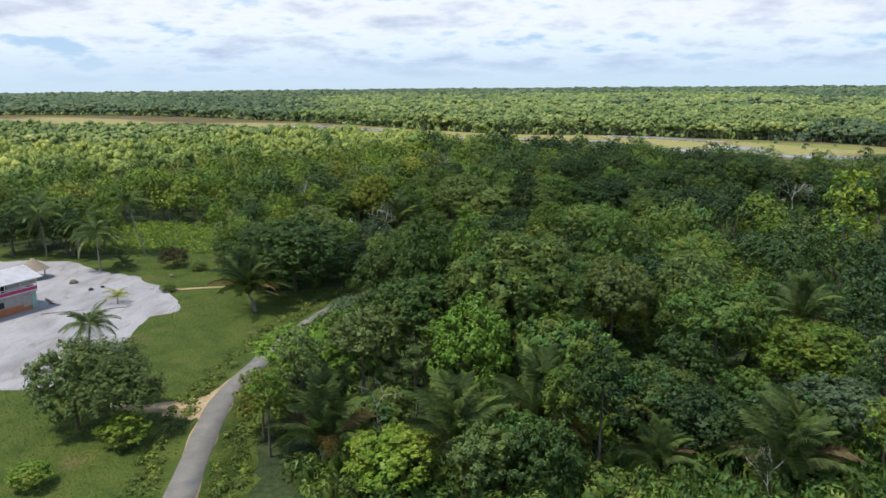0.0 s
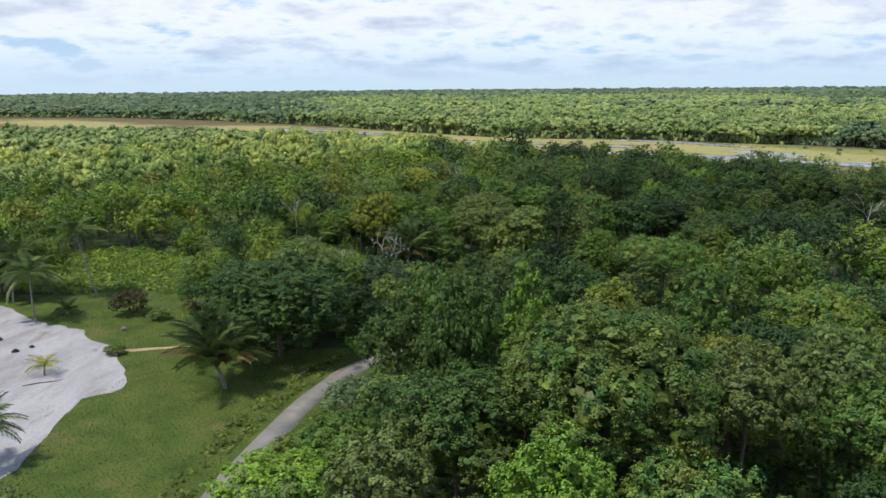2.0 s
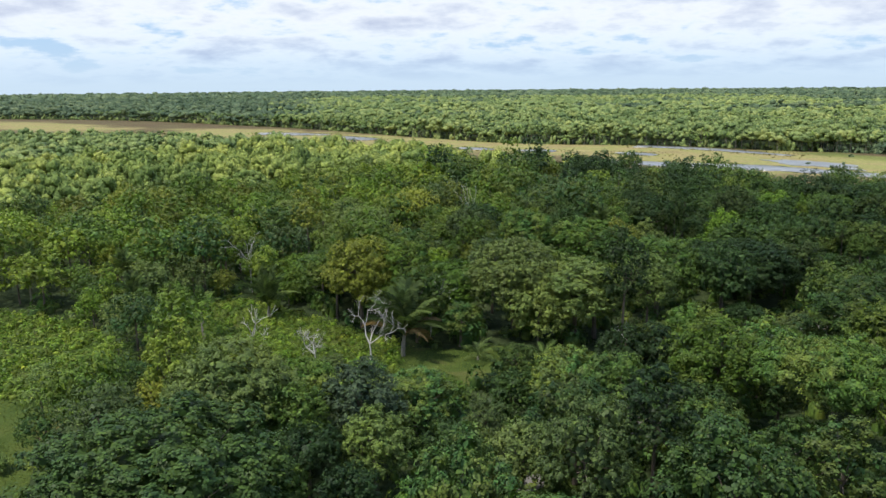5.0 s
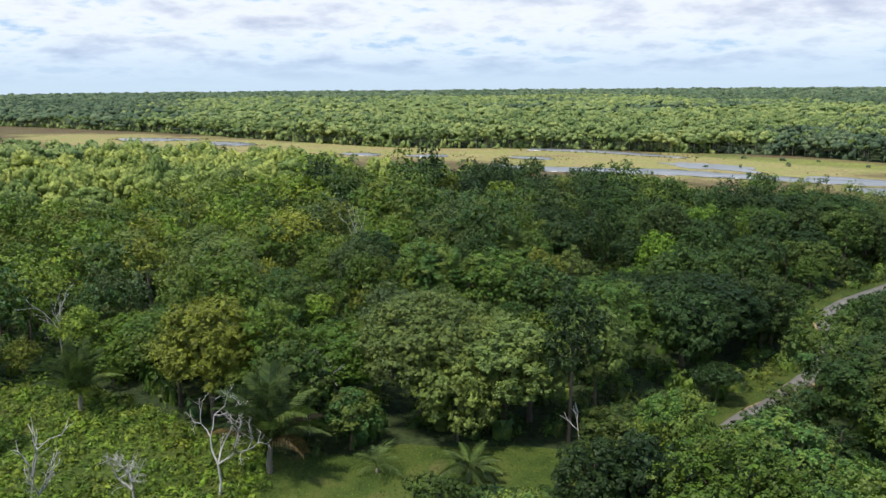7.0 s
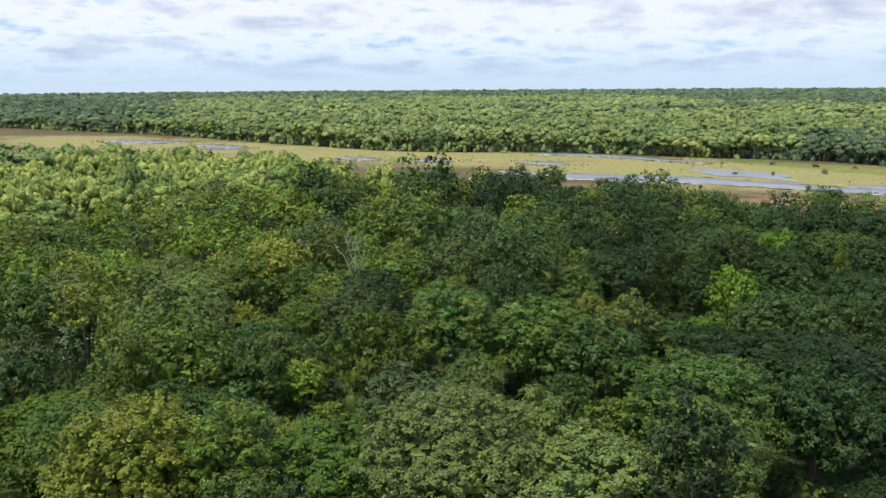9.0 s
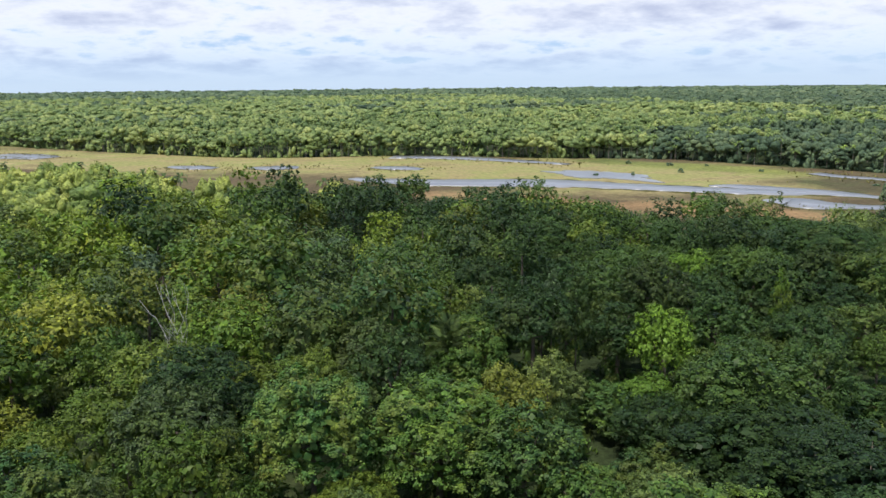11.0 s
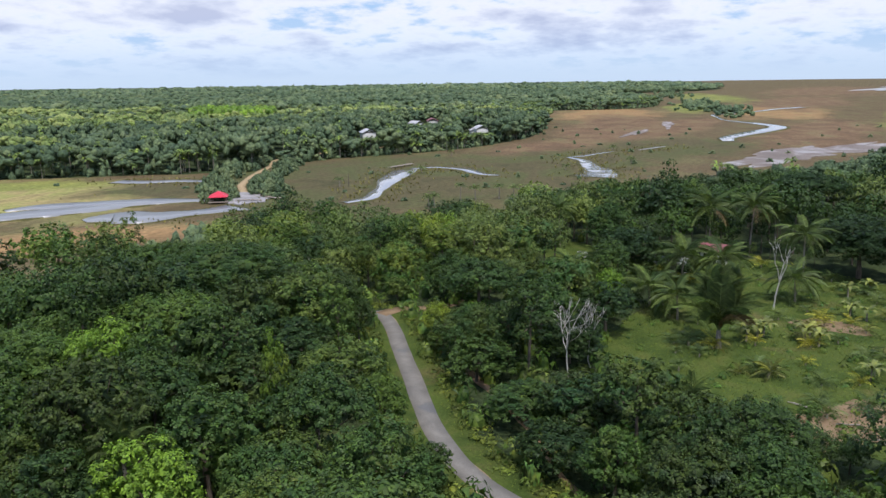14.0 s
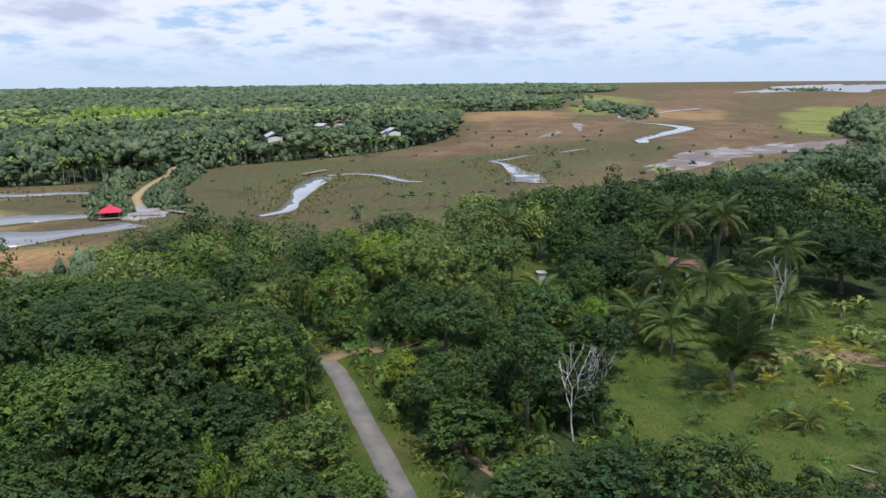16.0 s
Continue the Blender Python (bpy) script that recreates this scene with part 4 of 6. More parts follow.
def far_woods(name, xs, ys, rads, tops, shapes, label, mat=None, depth=0.42, category="forest"):
    rs = np.random.default_rng(len(xs))
    which = rs.integers(0, len(shapes), len(xs))
    hz = tops * depth
    many(name, [(s, xs[which == k], ys[which == k], (tops - hz)[which == k], rads[which == k], hz[which == k], 0) for k, s in enumerate(shapes)], [mat or FAR_LEAF], label, category)


def scatter(x0, x1, y0, y1, step, seed, jitter=0.46):
    rs = np.random.default_rng(seed)
    x, y = np.meshgrid(np.arange(x0, x1, step), np.arange(y0, y1, step))
    x = x.ravel() + rs.uniform(-jitter, jitter, x.size) * step
    y = y.ravel() + rs.uniform(-jitter, jitter, y.size) * step
    return x, y


def in_sight(x, y):
    """The stretch of land that the flight looks over."""
    early = (x < 0.62 * y + 28) & (x > -0.70 * y - 45) & (y > 69 - 0.05 * x)
    late = (y > 182 - 0.42 * (x - 32)) & (x > -0.75 * y)
    return early | late


def wooded(x, y, gap=0.0):
    """Where trees stand: not on open ground, roads or marsh."""
    free = in_sight(x, y)
    for edge in (MARSH_EDGE, SAND_EDGE, LAWN_EDGE, GLADE_EDGE, FARM_EDGE, YARD_EDGE, FIELD_EDGE, SCRUB_EDGE):
        free &= ~inside(edge, x, y)
    free &= away(ROAD_LINE[::3], x, y) > np.where((x > -8) & (x < 38), 2.6, np.where((x > 41) & (x < 56), 7.0, 5.4)) + gap
    free &= away(CAUSEWAY[::3], x, y) > 5.0
    return free


def headroom(x, y, r):
    """How tall a tree may be so as not to shut off the open ground behind it."""
    best = 99.0
    for (ex, ey, ez), spots_open in OPEN_VIEWS:
        dx, dy = spots_open[:, 0] - ex, spots_open[:, 1] - ey
        dist = np.hypot(dx, dy)
        along = ((x - ex) * dx + (y - ey) * dy) / dist
        side = np.abs((x - ex) * dy - (y - ey) * dx) / dist
        hit = (along > 5) & (along < dist) & (side < r * 0.85)
        if hit.any():
            best = min(best, float(np.min(ez * (1 - (along[hit] + r * 0.3) / dist[hit]))))
    return best


OPEN_VIEWS = [
    ((8.3, 209.6, 37.8), ROAD_LINE[(ROAD_LINE[:, 0] > 73) & (ROAD_LINE[:, 0] < 92)][::2]),
    ((6.1, 203, 38), ROAD_LINE[(ROAD_LINE[:, 0] > 76) & (ROAD_LINE[:, 0] < 92)][::2]),
    ((14, 220, 37.7), ROAD_LINE[(ROAD_LINE[:, 0] > 77) & (ROAD_LINE[:, 0] < 92)][::2]),
    ((26, 230, 37.5), ROAD_LINE[(ROAD_LINE[:, 0] > 88) & (ROAD_LINE[:, 0] < 130)][::2]),
    ((8, 208, 38), ROAD_LINE[(ROAD_LINE[:, 0] > 80) & (ROAD_LINE[:, 0] < 122)][::2]),
    ((32, 233, 37), np.array([(107, 231), (103, 232), (112, 216), (118, 208), (128, 212), (136, 205), (145, 196), (108, 208), (171, 238), (174, 211), (122, 222)])),
    ((14, 220, 37.5), np.array([(112, 212), (118, 205), (128, 202), (136, 200), (101, 202)])),
    ((30, 232, 37), np.array([(225, 353), (240, 316), (262, 319), (308, 248), (214, 350), (240, 330), (270, 300), (330, 270)])),
    ((6, 203, 38), np.array([(190, 385), (170, 410), (150, 438), (130, 455), (222, 354), (200, 362), (120, 440), (145, 415), (165, 385), (312, 325)])),
    ((-4, 150, 39), np.array([(80, 500), (120, 470), (160, 440), (190, 470), (30, 560), (100, 440), (-60, 680), (-150, 760)])),
    ((0, 2, 40), np.array([(-26, 72), (-28, 84), (-30, 95), (-27, 107), (-60, 140), (-52, 120), (-45, 135), (-70, 160), (-35, 112), (-40, 125)])),
    ((-4, 27, 40), np.array([(-27, 98), (-26, 110), (-22, 130), (-17, 140), (-35, 125), (-55, 160), (-60, 175)])),
    ((-6, 60, 39.7), np.array([(-21, 133), (-17, 141), (-50, 155), (-58, 172)])),
    ((18, 223.8, 37.5), np.array([(170, 335), (198, 342), (219, 338), (229, 313), (219, 294), (233, 268), (284, 257), (306, 251), (312, 241), (318, 226), (322, 215), (337, 204), (350, 186), (360, 167), (380, 146), (436, 113), (471, 90)])),
    ((32, 233, 37), np.array([(168, 328), (236, 325), (228, 299), (221, 285), (244, 278), (260, 267), (291, 258), (302, 247), (305, 237), (309, 225), (326, 212), (344, 198), (355, 184), (369, 168), (390, 149), (431, 124)])),
    ((32, 233, 37), np.array([(127, 264.5), (129.5, 262), (131, 259), (133, 256)])),
    ((-5.4, 115.2, 39.5), np.array([(-6, 193), (-15, 194), (2, 198), (-6, 188), (-12, 189), (-24, 196), (0, 190)])),
    ((-5.3, 138.3, 39.2), np.array([(53, 206), (48, 203), (58, 212), (45, 201), (62, 217)])),
    ((-5.5, 119, 39.5), np.array([(-12, 196), (0, 194), (14, 192), (-25, 196), (-34, 200), (-38, 214)])),
]


SPINE = np.array([(10, 60), (-2, 140), (0, 200), (40, 235), (110, 250)])

# ---- the forest near the flight, tree by tree ----
for spot in [(-13, 76), (1, 74), (11, 80), (34, 70), (22, 72), (48, 99), (42, 82)]:
    STOOD.append((*spot, 4.5))
tree(-43.6, 84.6, 1.35, "bushy", LEAF_OLIVE, tall=0.98)
tree(-37.8, 83.2, 1.22, "feathery", LEAF_OLIVE, tall=0.66)
tree(-41.0, 87.4, 1.25, "feathery", LEAF_OLIVE, tall=0.72)
tree(5.5, 208.0, 1.62, "broad", LEAF_OLIVE, tall=0.74)
tree(14.5, 204.0, 1.5, "broad", LEAF_OLIVE, tall=0.66)
STOOD.append((5.5, 208.0, 8.4))
STOOD.append((14.5, 204.0, 7.8))
tree(-29.0, 145.0, 2.85, "bushy", LEAF_DEEP, tall=0.66)
STOOD.append((-29.5, 143.0, 13.5))
stand(-19.4, 94.9, 1.27, "open", LEAF_LIME, 0.60)
stand(10.5, 102.5, 1.86, "dome", LEAF_MID, 0.81)
stand(-3.4, 101.0, 1.48, "broad", LEAF_MID, 0.75)
stand(3.3, 86.9, 0.96, "broad", LEAF_LIME, 1.16)
stand(23.1, 101.6, 1.34, "open", LEAF_OLIVE, 1.02)
stand(44.5, 129.6, 1.34, "dome", LEAF_MID, 0.80)
stand(45.8, 90.6, 1.36, "broad", LEAF_LIGHT, 0.60)
stand(42.6, 77.0, 1.20, "open", LEAF_SILVER, 0.60)
stand(29.5, 88.6, 0.79, "broad", LEAF_DARK, 0.94)
stand(23.3, 81.8, 1.44, "bushy", LEAF_MID, 0.74)
stand(18.9, 82.9, 0.86, "slender", LEAF_MID, 0.93)
stand(-5.5, 70.2, 1.26, "bushy", LEAF_LIGHT, 0.60)
stand(-10.2, 91.8, 1.07, "open", LEAF_OLIVE, 0.97)
stand(27.7, 75.9, 1.20, "bushy", LEAF_DARK, 0.79)
stand(-15.8, 90.6, 0.92, "open", LEAF_LIME, 0.79)
stand(36.6, 75.7, 1.34, "bushy", LEAF_MID, 0.70)
stand(3.7, 109.0, 0.89, "slender", LEAF_LIME, 1.72)
stand(-2.5, 113.0, 0.81, "dome", LEAF_DARK, 1.85)
stand(13.0, 112.4, 1.12, "broad", LEAF_YELLOW, 1.26)
stand(4.6, 166.4, 1.51, "feathery", LEAF_OLIVE, 0.83)
stand(-9.6, 171.3, 1.26, "broad", LEAF_MID, 0.82)
stand(14.8, 142.2, 1.05, "broad", LEAF_DARK, 1.05)
stand(32.7, 161.8, 1.25, "umbrella", LEAF_MID, 0.86)
stand(29.6, 129.9, 1.10, "broad", LEAF_MID, 1.15)
stand(16.2, 173.0, 1.21, "dome", LEAF_DARK, 0.89)
stand(-5.4, 141.0, 0.81, "broad", LEAF_MID, 1.38)
stand(5.6, 150.3, 1.06, "feathery", LEAF_OLIVE, 1.10)
stand(-10.7, 127.6, 0.87, "broad", LEAF_MID, 1.10)
stand(42.3, 206.3, 1.46, "umbrella", LEAF_DARK, 0.73)
stand(52.7, 188.8, 1.73, "broad", LEAF_MID, 0.60)
stand(-40.1, 276.8, 1.60, "broad", LEAF_OLIVE, 0.60)
stand(-29.8, 283.6, 1.67, "feathery", LEAF_OLIVE, 0.60)
stand(2.9, 219.2, 1.47, "slender", LEAF_OLIVE, 0.68)
stand(-4.6, 213.9, 1.33, "broad", LEAF_LIME, 0.61)
stand(30.8, 215.8, 1.43, "broad", LEAF_MID, 0.75)
stand(50.2, 231.7, 1.70, "dome", LEAF_DARK, 0.63)
stand(72.7, 241.9, 1.60, "broad", LEAF_MID, 0.60)
stand(31.5, 190.5, 1.71, "bushy", LEAF_MID, 0.62)
stand(24.8, 194.4, 1.18, "bushy", LEAF_MID, 0.60)
stand(17.9, 205.2, 1.14, "broad", LEAF_OLIVE, 0.72)
stand(-12.1, 248.0, 0.98, "broad", LEAF_MID, 0.75)
stand(-24.1, 266.8, 1.41, "broad", LEAF_OLIVE, 0.63)
stand(-3.3, 201.8, 0.65, "broad", LEAF_MID, 0.80)
stand(22.7, 242.5, 1.42, "broad", LEAF_MID, 0.68)
stand(36.7, 187.1, 1.38, "bushy", LEAF_DARK, 0.85)
stand(19.2, 189.1, 0.83, "bushy", LEAF_MID, 0.60)
stand(87.3, 244.1, 1.55, "dome", LEAF_MID, 0.60)
stand(24.8, 187.1, 0.92, "bushy", LEAF_LIGHT, 0.60)
stand(49.0, 221.5, 1.42, "dome", LEAF_DARK, 0.68)
stand(-12.6, 238.6, 0.92, "broad", LEAF_MID, 0.88)
stand(3.0, 257.6, 1.22, "broad", LEAF_DARK, 0.85)
stand(-19.6, 228.7, 1.55, "bushy", LEAF_MID, 0.76)
stand(-31.2, 231.8, 1.72, "bushy", LEAF_LIGHT, 0.61)
stand(42.9, 263.1, 0.93, "umbrella", LEAF_MID, 1.08)
stand(28.2, 236.4, 1.03, "broad", LEAF_DARK, 0.86)
stand(22.0, 255.6, 1.09, "feathery", LEAF_DARK, 1.07)
stand(16.0, 220.7, 0.74, "broad", LEAF_OLIVE, 1.00)
stand(24.5, 220.2, 0.97, "bushy", LEAF_LIGHT, 1.09)
stand(-37.3, 288.6, 0.84, "broad", LEAF_LIME, 0.97)
stand(-23.9, 273.6, 1.06, "umbrella", LEAF_OLIVE, 0.74)
stand(11.8, 230.2, 0.83, "feathery", LEAF_OLIVE, 1.10)
# many eastern trees below have dark leaves, with cloud shade put into the colour
stand(54.3, 239.2, 1.15, "dome", LEAF_MID, 0.81)
stand(57.3, 256.9, 0.76, "broad", LEAF_LIME, 1.16)
stand(34.1, 262.5, 0.81, "dome", LEAF_MID, 1.06)
stand(47.7, 260.8, 0.56, "slender", LEAF_MID, 1.90)
stand(77.8, 277.2, 0.82, "broad", LEAF_LIME, 1.18)
stand(87.1, 269.3, 1.07, "broad", LEAF_DARK, 0.87)
stand(73.7, 286.8, 1.40, "dome", LEAF_DARK, 0.66)
stand(66.2, 257.3, 0.96, "broad", LEAF_DARK, 0.93)
stand(73.3, 250.1, 0.86, "umbrella", LEAF_DARK, 0.99)
stand(47.2, 290.6, 0.89, "umbrella", LEAF_MID, 0.97)
stand(48.6, 247.1, 0.65, "broad", LEAF_LIME, 0.91)
stand(46.3, 250.3, 1.09, "bushy", LEAF_DARK, 0.65)
stand(74.3, 220.2, 0.85, "open", LEAF_SILVER, 0.85)
stand(74.2, 214.6, 0.86, "open", LEAF_SILVER, 0.74)
stand(92.1, 234.2, 1.11, "broad", LEAF_MID, 0.60)
stand(82.3, 229.8, 1.37, "bushy", LEAF_DARK, 0.69)
stand(111.4, 249.5, 1.36, "feathery", LEAF_MID, 0.61)
stand(82.5, 211.4, 1.32, "bushy", LEAF_DARK, 0.80)
stand(90.8, 228.2, 1.14, "bushy", LEAF_MID, 0.72)
stand(70.2, 313.2, 1.60, "broad", LEAF_DARK, 0.60)
stand(114.9, 297.2, 1.46, "umbrella", LEAF_DARK, 0.63)
stand(112.2, 270.2, 1.27, "broad", LEAF_MID, 0.70)
stand(112.7, 284.9, 1.67, "umbrella", LEAF_DARK, 0.60)
stand(92.2, 279.3, 1.10, "umbrella", LEAF_DARK, 0.78)
stand(93.7, 263.6, 1.24, "open", LEAF_DARK, 0.62)
stand(89.4, 255.0, 0.92, "broad", LEAF_MID, 0.73)
stand(132.3, 263.8, 1.01, "dome", LEAF_DARK, 0.92)
stand(124.0, 247.4, 0.97, "umbrella", LEAF_DARK, 0.81)
stand(102.5, 242.4, 1.37, "bushy", LEAF_DARK, 0.60)
stand(121.0, 237.3, 0.92, "broad", LEAF_DARK, 0.73)
stand(108.8, 239.6, 0.69, "broad", LEAF_DARK, 0.97)
stand(110.4, 261.8, 0.86, "feathery", LEAF_DARK, 1.17)
stand(84.5, 263.8, 0.96, "broad", LEAF_DARK, 0.62)
stand(134.2, 228.7, 0.44, "broad", LEAF_LIME, 1.34)
stand(160.0, 227.2, 0.99, "dome", LEAF_DARK, 0.72)
stand(208.0, 244.7, 1.26, "dome", LEAF_DARK, 0.68)
stand(172.4, 231.9, 1.00, "broad", LEAF_DARK, 0.89)
stand(169.2, 185.5, 1.39, "dome", LEAF_DARK, 0.62)
stand(206.1, 216.9, 1.48, "broad", LEAF_DARK, 0.60)
stand(228.1, 185.5, 1.57, "umbrella", LEAF_DARK, 0.60)
stand(156.1, 261.2, 1.47, "feathery", LEAF_MID, 0.60)
stand(147.2, 268.5, 1.11, "feathery", LEAF_MID, 0.60)
stand(145.9, 279.4, 1.11, "feathery", LEAF_MID, 0.60)
stand(93.3, 221.6, 0.95, "bushy", LEAF_DARK, 0.62)
stand(95.5, 227.4, 0.74, "bushy", LEAF_DARK, 0.79)
stand(205.0, 228.1, 1.46, "broad", LEAF_DARK, 0.61)
stand(111.8, 231.9, 1.23, "bushy", LEAF_DARK, 0.67)
stand(102.8, 227.5, 1.09, "bushy", LEAF_DARK, 0.65)
stand(97.2, 232.4, 1.02, "bushy", LEAF_DARK, 0.69)
stand(125.3, 228.4, 0.81, "broad", LEAF_DARK, 0.73)

spots = np.zeros((6000, 3))
grown = len(STOOD)
spots[:grown] = STOOD
MIDS = {}
for k, kind in enumerate(SPECIES):
    r, top, base, clumps, per, leaf, wide, flat, girth, limbs, tuft = SPECIES[kind]
    MIDS[kind] = [as_tris(crown_shape(900 + 31 * k + j, r, base, top, int(clumps * 0.75), 50, leaf * 1.7, wide * 2.0, flat, tuft * 1.12, True)[0]) for j in range(2)]
    MIDS[kind] += [as_tris(crown_shape(900 + 31 * k + j, r, base, top, clumps, 84, leaf * 1.15, wide * 1.35, flat, tuft, True)[0]) for j in range(2)]
    MIDS[kind] += [as_tris(crown_shape(900 + 31 * k + j, r, base, top, int(clumps * 0.62), 34, leaf * 2.2, wide * 2.5, flat, tuft * 1.2, True)[0]) for j in range(2)]
stem = Soup()
tube(stem, [(0, 0, -0.3), (0.1, 0.05, 5.0), (0.2, 0.1, 9.0)], [0.26, 0.2, 0.12], 5)
STEM = as_tris(stem)
KINDS = ["broad", "dome", "umbrella", "slender", "bushy", "feathery", "open"]
LEAVES = [LEAF_DARK, LEAF_MID, LEAF_LIGHT, LEAF_OLIVE, LEAF_SILVER, LEAF_YELLOW, LEAF_DEEP]

xs, ys = scatter(-260, 330, 40, 480, 4.3, 21)
keep = wooded(xs, ys)
xs, ys = xs[keep], ys[keep]
gapd = away(SPINE, xs, ys)
keep = gapd < 160
order = np.argsort(gapd[keep])
xs, ys, gapd = xs[keep][order], ys[keep][order], gapd[keep][order]
edge = np.minimum(away(ROAD_LINE[::3], xs, ys), away(np.concatenate([FARM_EDGE, FARM_EDGE[:1]])[::2], xs, ys))
pick = np.random.default_rng(5)
mid = {}
singles = 0
for x, y, d, e in zip(xs, ys, gapd, edge):
    stood = noise.noise((x / 45, y / 45, 3.1))
    tone = noise.noise((x / 30, y / 30, 8.4))
    kind = pick.choice(KINDS, p=[0.27, 0.16, 0.15, 0.08, 0.16, 0.10, 0.08])
    # more bright leaves to the west: sunlight put into colour, whatever the tree's age
    young = 1.0 if y > 225 and x < 0 else 0.6 if y > 195 and x < 18 else 0.45 if y > 165 and x < -5 else 0.0
    # more dark leaves past x = 40: cloud shade put into colour
    shady = 0.0 if x > 112 and y > 232 else 0.3 if y > 250 else 1.1 if x > 40 else 0.0
    young += 0.08 if x > 112 and y > 232 else 0.0
    w = np.array([0.32 - (0.14 if x < 40 else 0.0) + shady + 0.3 * max(0, -tone) - young, 0.38, 0.12 + 0.3 * max(0, tone) + young, 0.14, 0.012 if x < 40 else 0.0, 0.015 + young * 0.2])
    w[:4] = np.maximum(w[:4], 0.02)
    # the same painted cloud shade: fewer bright leaves here
    if x > 42 and 190 < y < 300:
        w[2], w[5] = w[2] * 0.3, w[5] * 0.3
    slot = pick.choice(6, p=w / w.sum())
    if kind == "feathery" and pick.uniform() < 0.6:
        slot = 3
    # deep green replaces mid and olive leaves under the painted cloud shade
    if x > 42 and y > 190 and slot in (1, 3) and not (x > 112 and y > 232):
        slot = 6
    if x > 120 and y > 240 and pick.uniform() < 0.4:
        kind, slot = "feathery", 3
    size = pick.uniform(0.55, 1.28) * (1 + 0.25 * stood)
    tall = pick.uniform(0.86, 1.12)
    if y < 185 and x > -18:
        size *= 1.08
    if x < -40 and y > 170:
        size *= 0.80
    if y < 86 and x > -20:
        kind = "slender" if pick.uniform() < 0.25 else "bushy"
        size *= 0.75
    r, top = SPECIES[kind][:2]
    size = min(size, 0.28 + e / (r * 1.05))
    if (x > 55 or y < 150) and e < 12:
        size = min(size, max(0.3, (e - 3.2) / r))
    room = headroom(x, y, size * r)
    if top * size * tall > room:
        shrink = room / (top * size * tall)
        size, tall = size * shrink ** 0.5, tall * shrink ** 0.5
        if shrink < 0.3:
            continue
    if size < 0.3 or np.min(np.hypot(spots[:grown, 0] - x, spots[:grown, 1] - y) - (spots[:grown, 2] + size * r) * (0.70 if x > -20 and y < 270 else 0.62)) < 0:
        continue
    spots[grown] = x, y, size * r
    grown += 1
    if singles < 190:
        tree(x, y, size, kind, LEAVES[slot], True, tall=tall)
        singles += 1
    else:
        mid.setdefault((kind, int(pick.integers(2)) + (4 if d > 85 else 0 if d > 58 else 2), int(slot)), []).append((x, y, size, size * tall))
groups, stems = [], []
for (kind, j, slot), rows in mid.items():
    r = np.array(rows)
    groups.append((MIDS[kind][j], r[:, 0], r[:, 1], 0 * r[:, 0], r[:, 2], r[:, 3], slot))
    stems.append((STEM, r[:, 0], r[:, 1], 0 * r[:, 0], r[:, 2], r[:, 3] * 0.9, 0))
many("woods", groups, LEAVES, "dense mixed tropical trees with lumpy green crowns")
many("woods_trunks", stems, [BARK], "thin grey-brown trunks under the forest canopy")

# low shrubs that fill the gaps
FAR_N = [lump_crown(80 + s, 12, 0.32, 22, 0.18) for s in range(8)]
FAR_A = [lump_crown(s, 6, 0.42, 8, 0.26) for s in range(8)]
FAR_B = [lump_crown(20 + s, 2, 0.62, 6, 0.36) for s in range(8)]
FAR_M = [far_crown(50 + s, 2, 5, 10, 0.26, 0.24) for s in range(6)]
FAR_C = [far_crown(40 + s, 2, 4, 3, 0.3, 0.26) for s in range(6)]
UNDER = [far_crown(60 + s, 2, 5, 90, 0.11, 0.2, 0.6) for s in range(5)]
xs, ys = scatter(-180, 260, 45, 420, 4.2, 33)
keep = wooded(xs, ys, -2.4) & (away(SPINE, xs, ys) < 84)
xs, ys = xs[keep], ys[keep]
rs = np.random.default_rng(9)
ex, ey = scatter(-14, 60, 54, 75, 2.2, 34)
xs, ys = np.concatenate([xs, ex]), np.concatenate([ys, ey])
far_woods("undergrowth", xs, ys, rs.uniform(1.0, 2.2, len(xs)), rs.uniform(0.8, 3.6, len(xs)), UNDER, "dense green undergrowth below the trees", LEAF_MID, 0.85, "undergrowth")


# ---- far forest ----
def canopy_top(x, y):
    return np.array([11.6 + 3.0 * noise.noise((a / 60, b / 60, 1.7)) + 2.4 * noise.noise((a / 17, b / 17, 4.2)) for a, b in zip(x, y)])


# the village stays in sight over the low growth in front of it
HOUSES = np.array([(450, 398), (466, 404), (609, 407), (585, 413), (492, 338), (505, 345)])


def low_growth(x, y, tops):
    """Keeps the growth before the village houses low, and off the houses."""
    for hx, hy in HOUSES:
        dx, dy = hx - 30, hy - 232
        dist = math.hypot(dx, dy)
        along = ((x - 30) * dx + (y - 232) * dy) / dist
        side = np.abs((x - 30) * dy - (y - 232) * dx) / dist
        tops = np.where((side < 10) & (along > 60) & (along < dist - 4), np.minimum(tops, np.maximum(1.2, 2.0 + 35 * (1 - along / dist))), tops)
        tops = np.where(np.hypot(x - hx, y - hy) < 10, 0.6, tops)
    return tops


xs, ys = scatter(-700, 1000, 60, 1000, 7.4, 41, 0.8)
keep = wooded(xs, ys) & (away(SPINE, xs, ys) >= 158) & (np.hypot(xs, ys - 150) < 720)
xs, ys = xs[keep], ys[keep]
rs = np.random.default_rng(10)
rads, tops = rs.uniform(2.6, 5.2, len(xs)) + 3.4 * rs.uniform(size=len(xs)) ** 3, low_growth(xs, ys, canopy_top(xs, ys) * rs.uniform(0.58, 1.20, len(xs)))
before = (xs > 110) & (ys < 350) & (xs < 540)
tops[before] = [max(1.5, min(h, headroom(x, y, r))) for x, y, r, h in zip(xs[before], ys[before], rads[before], tops[before])]
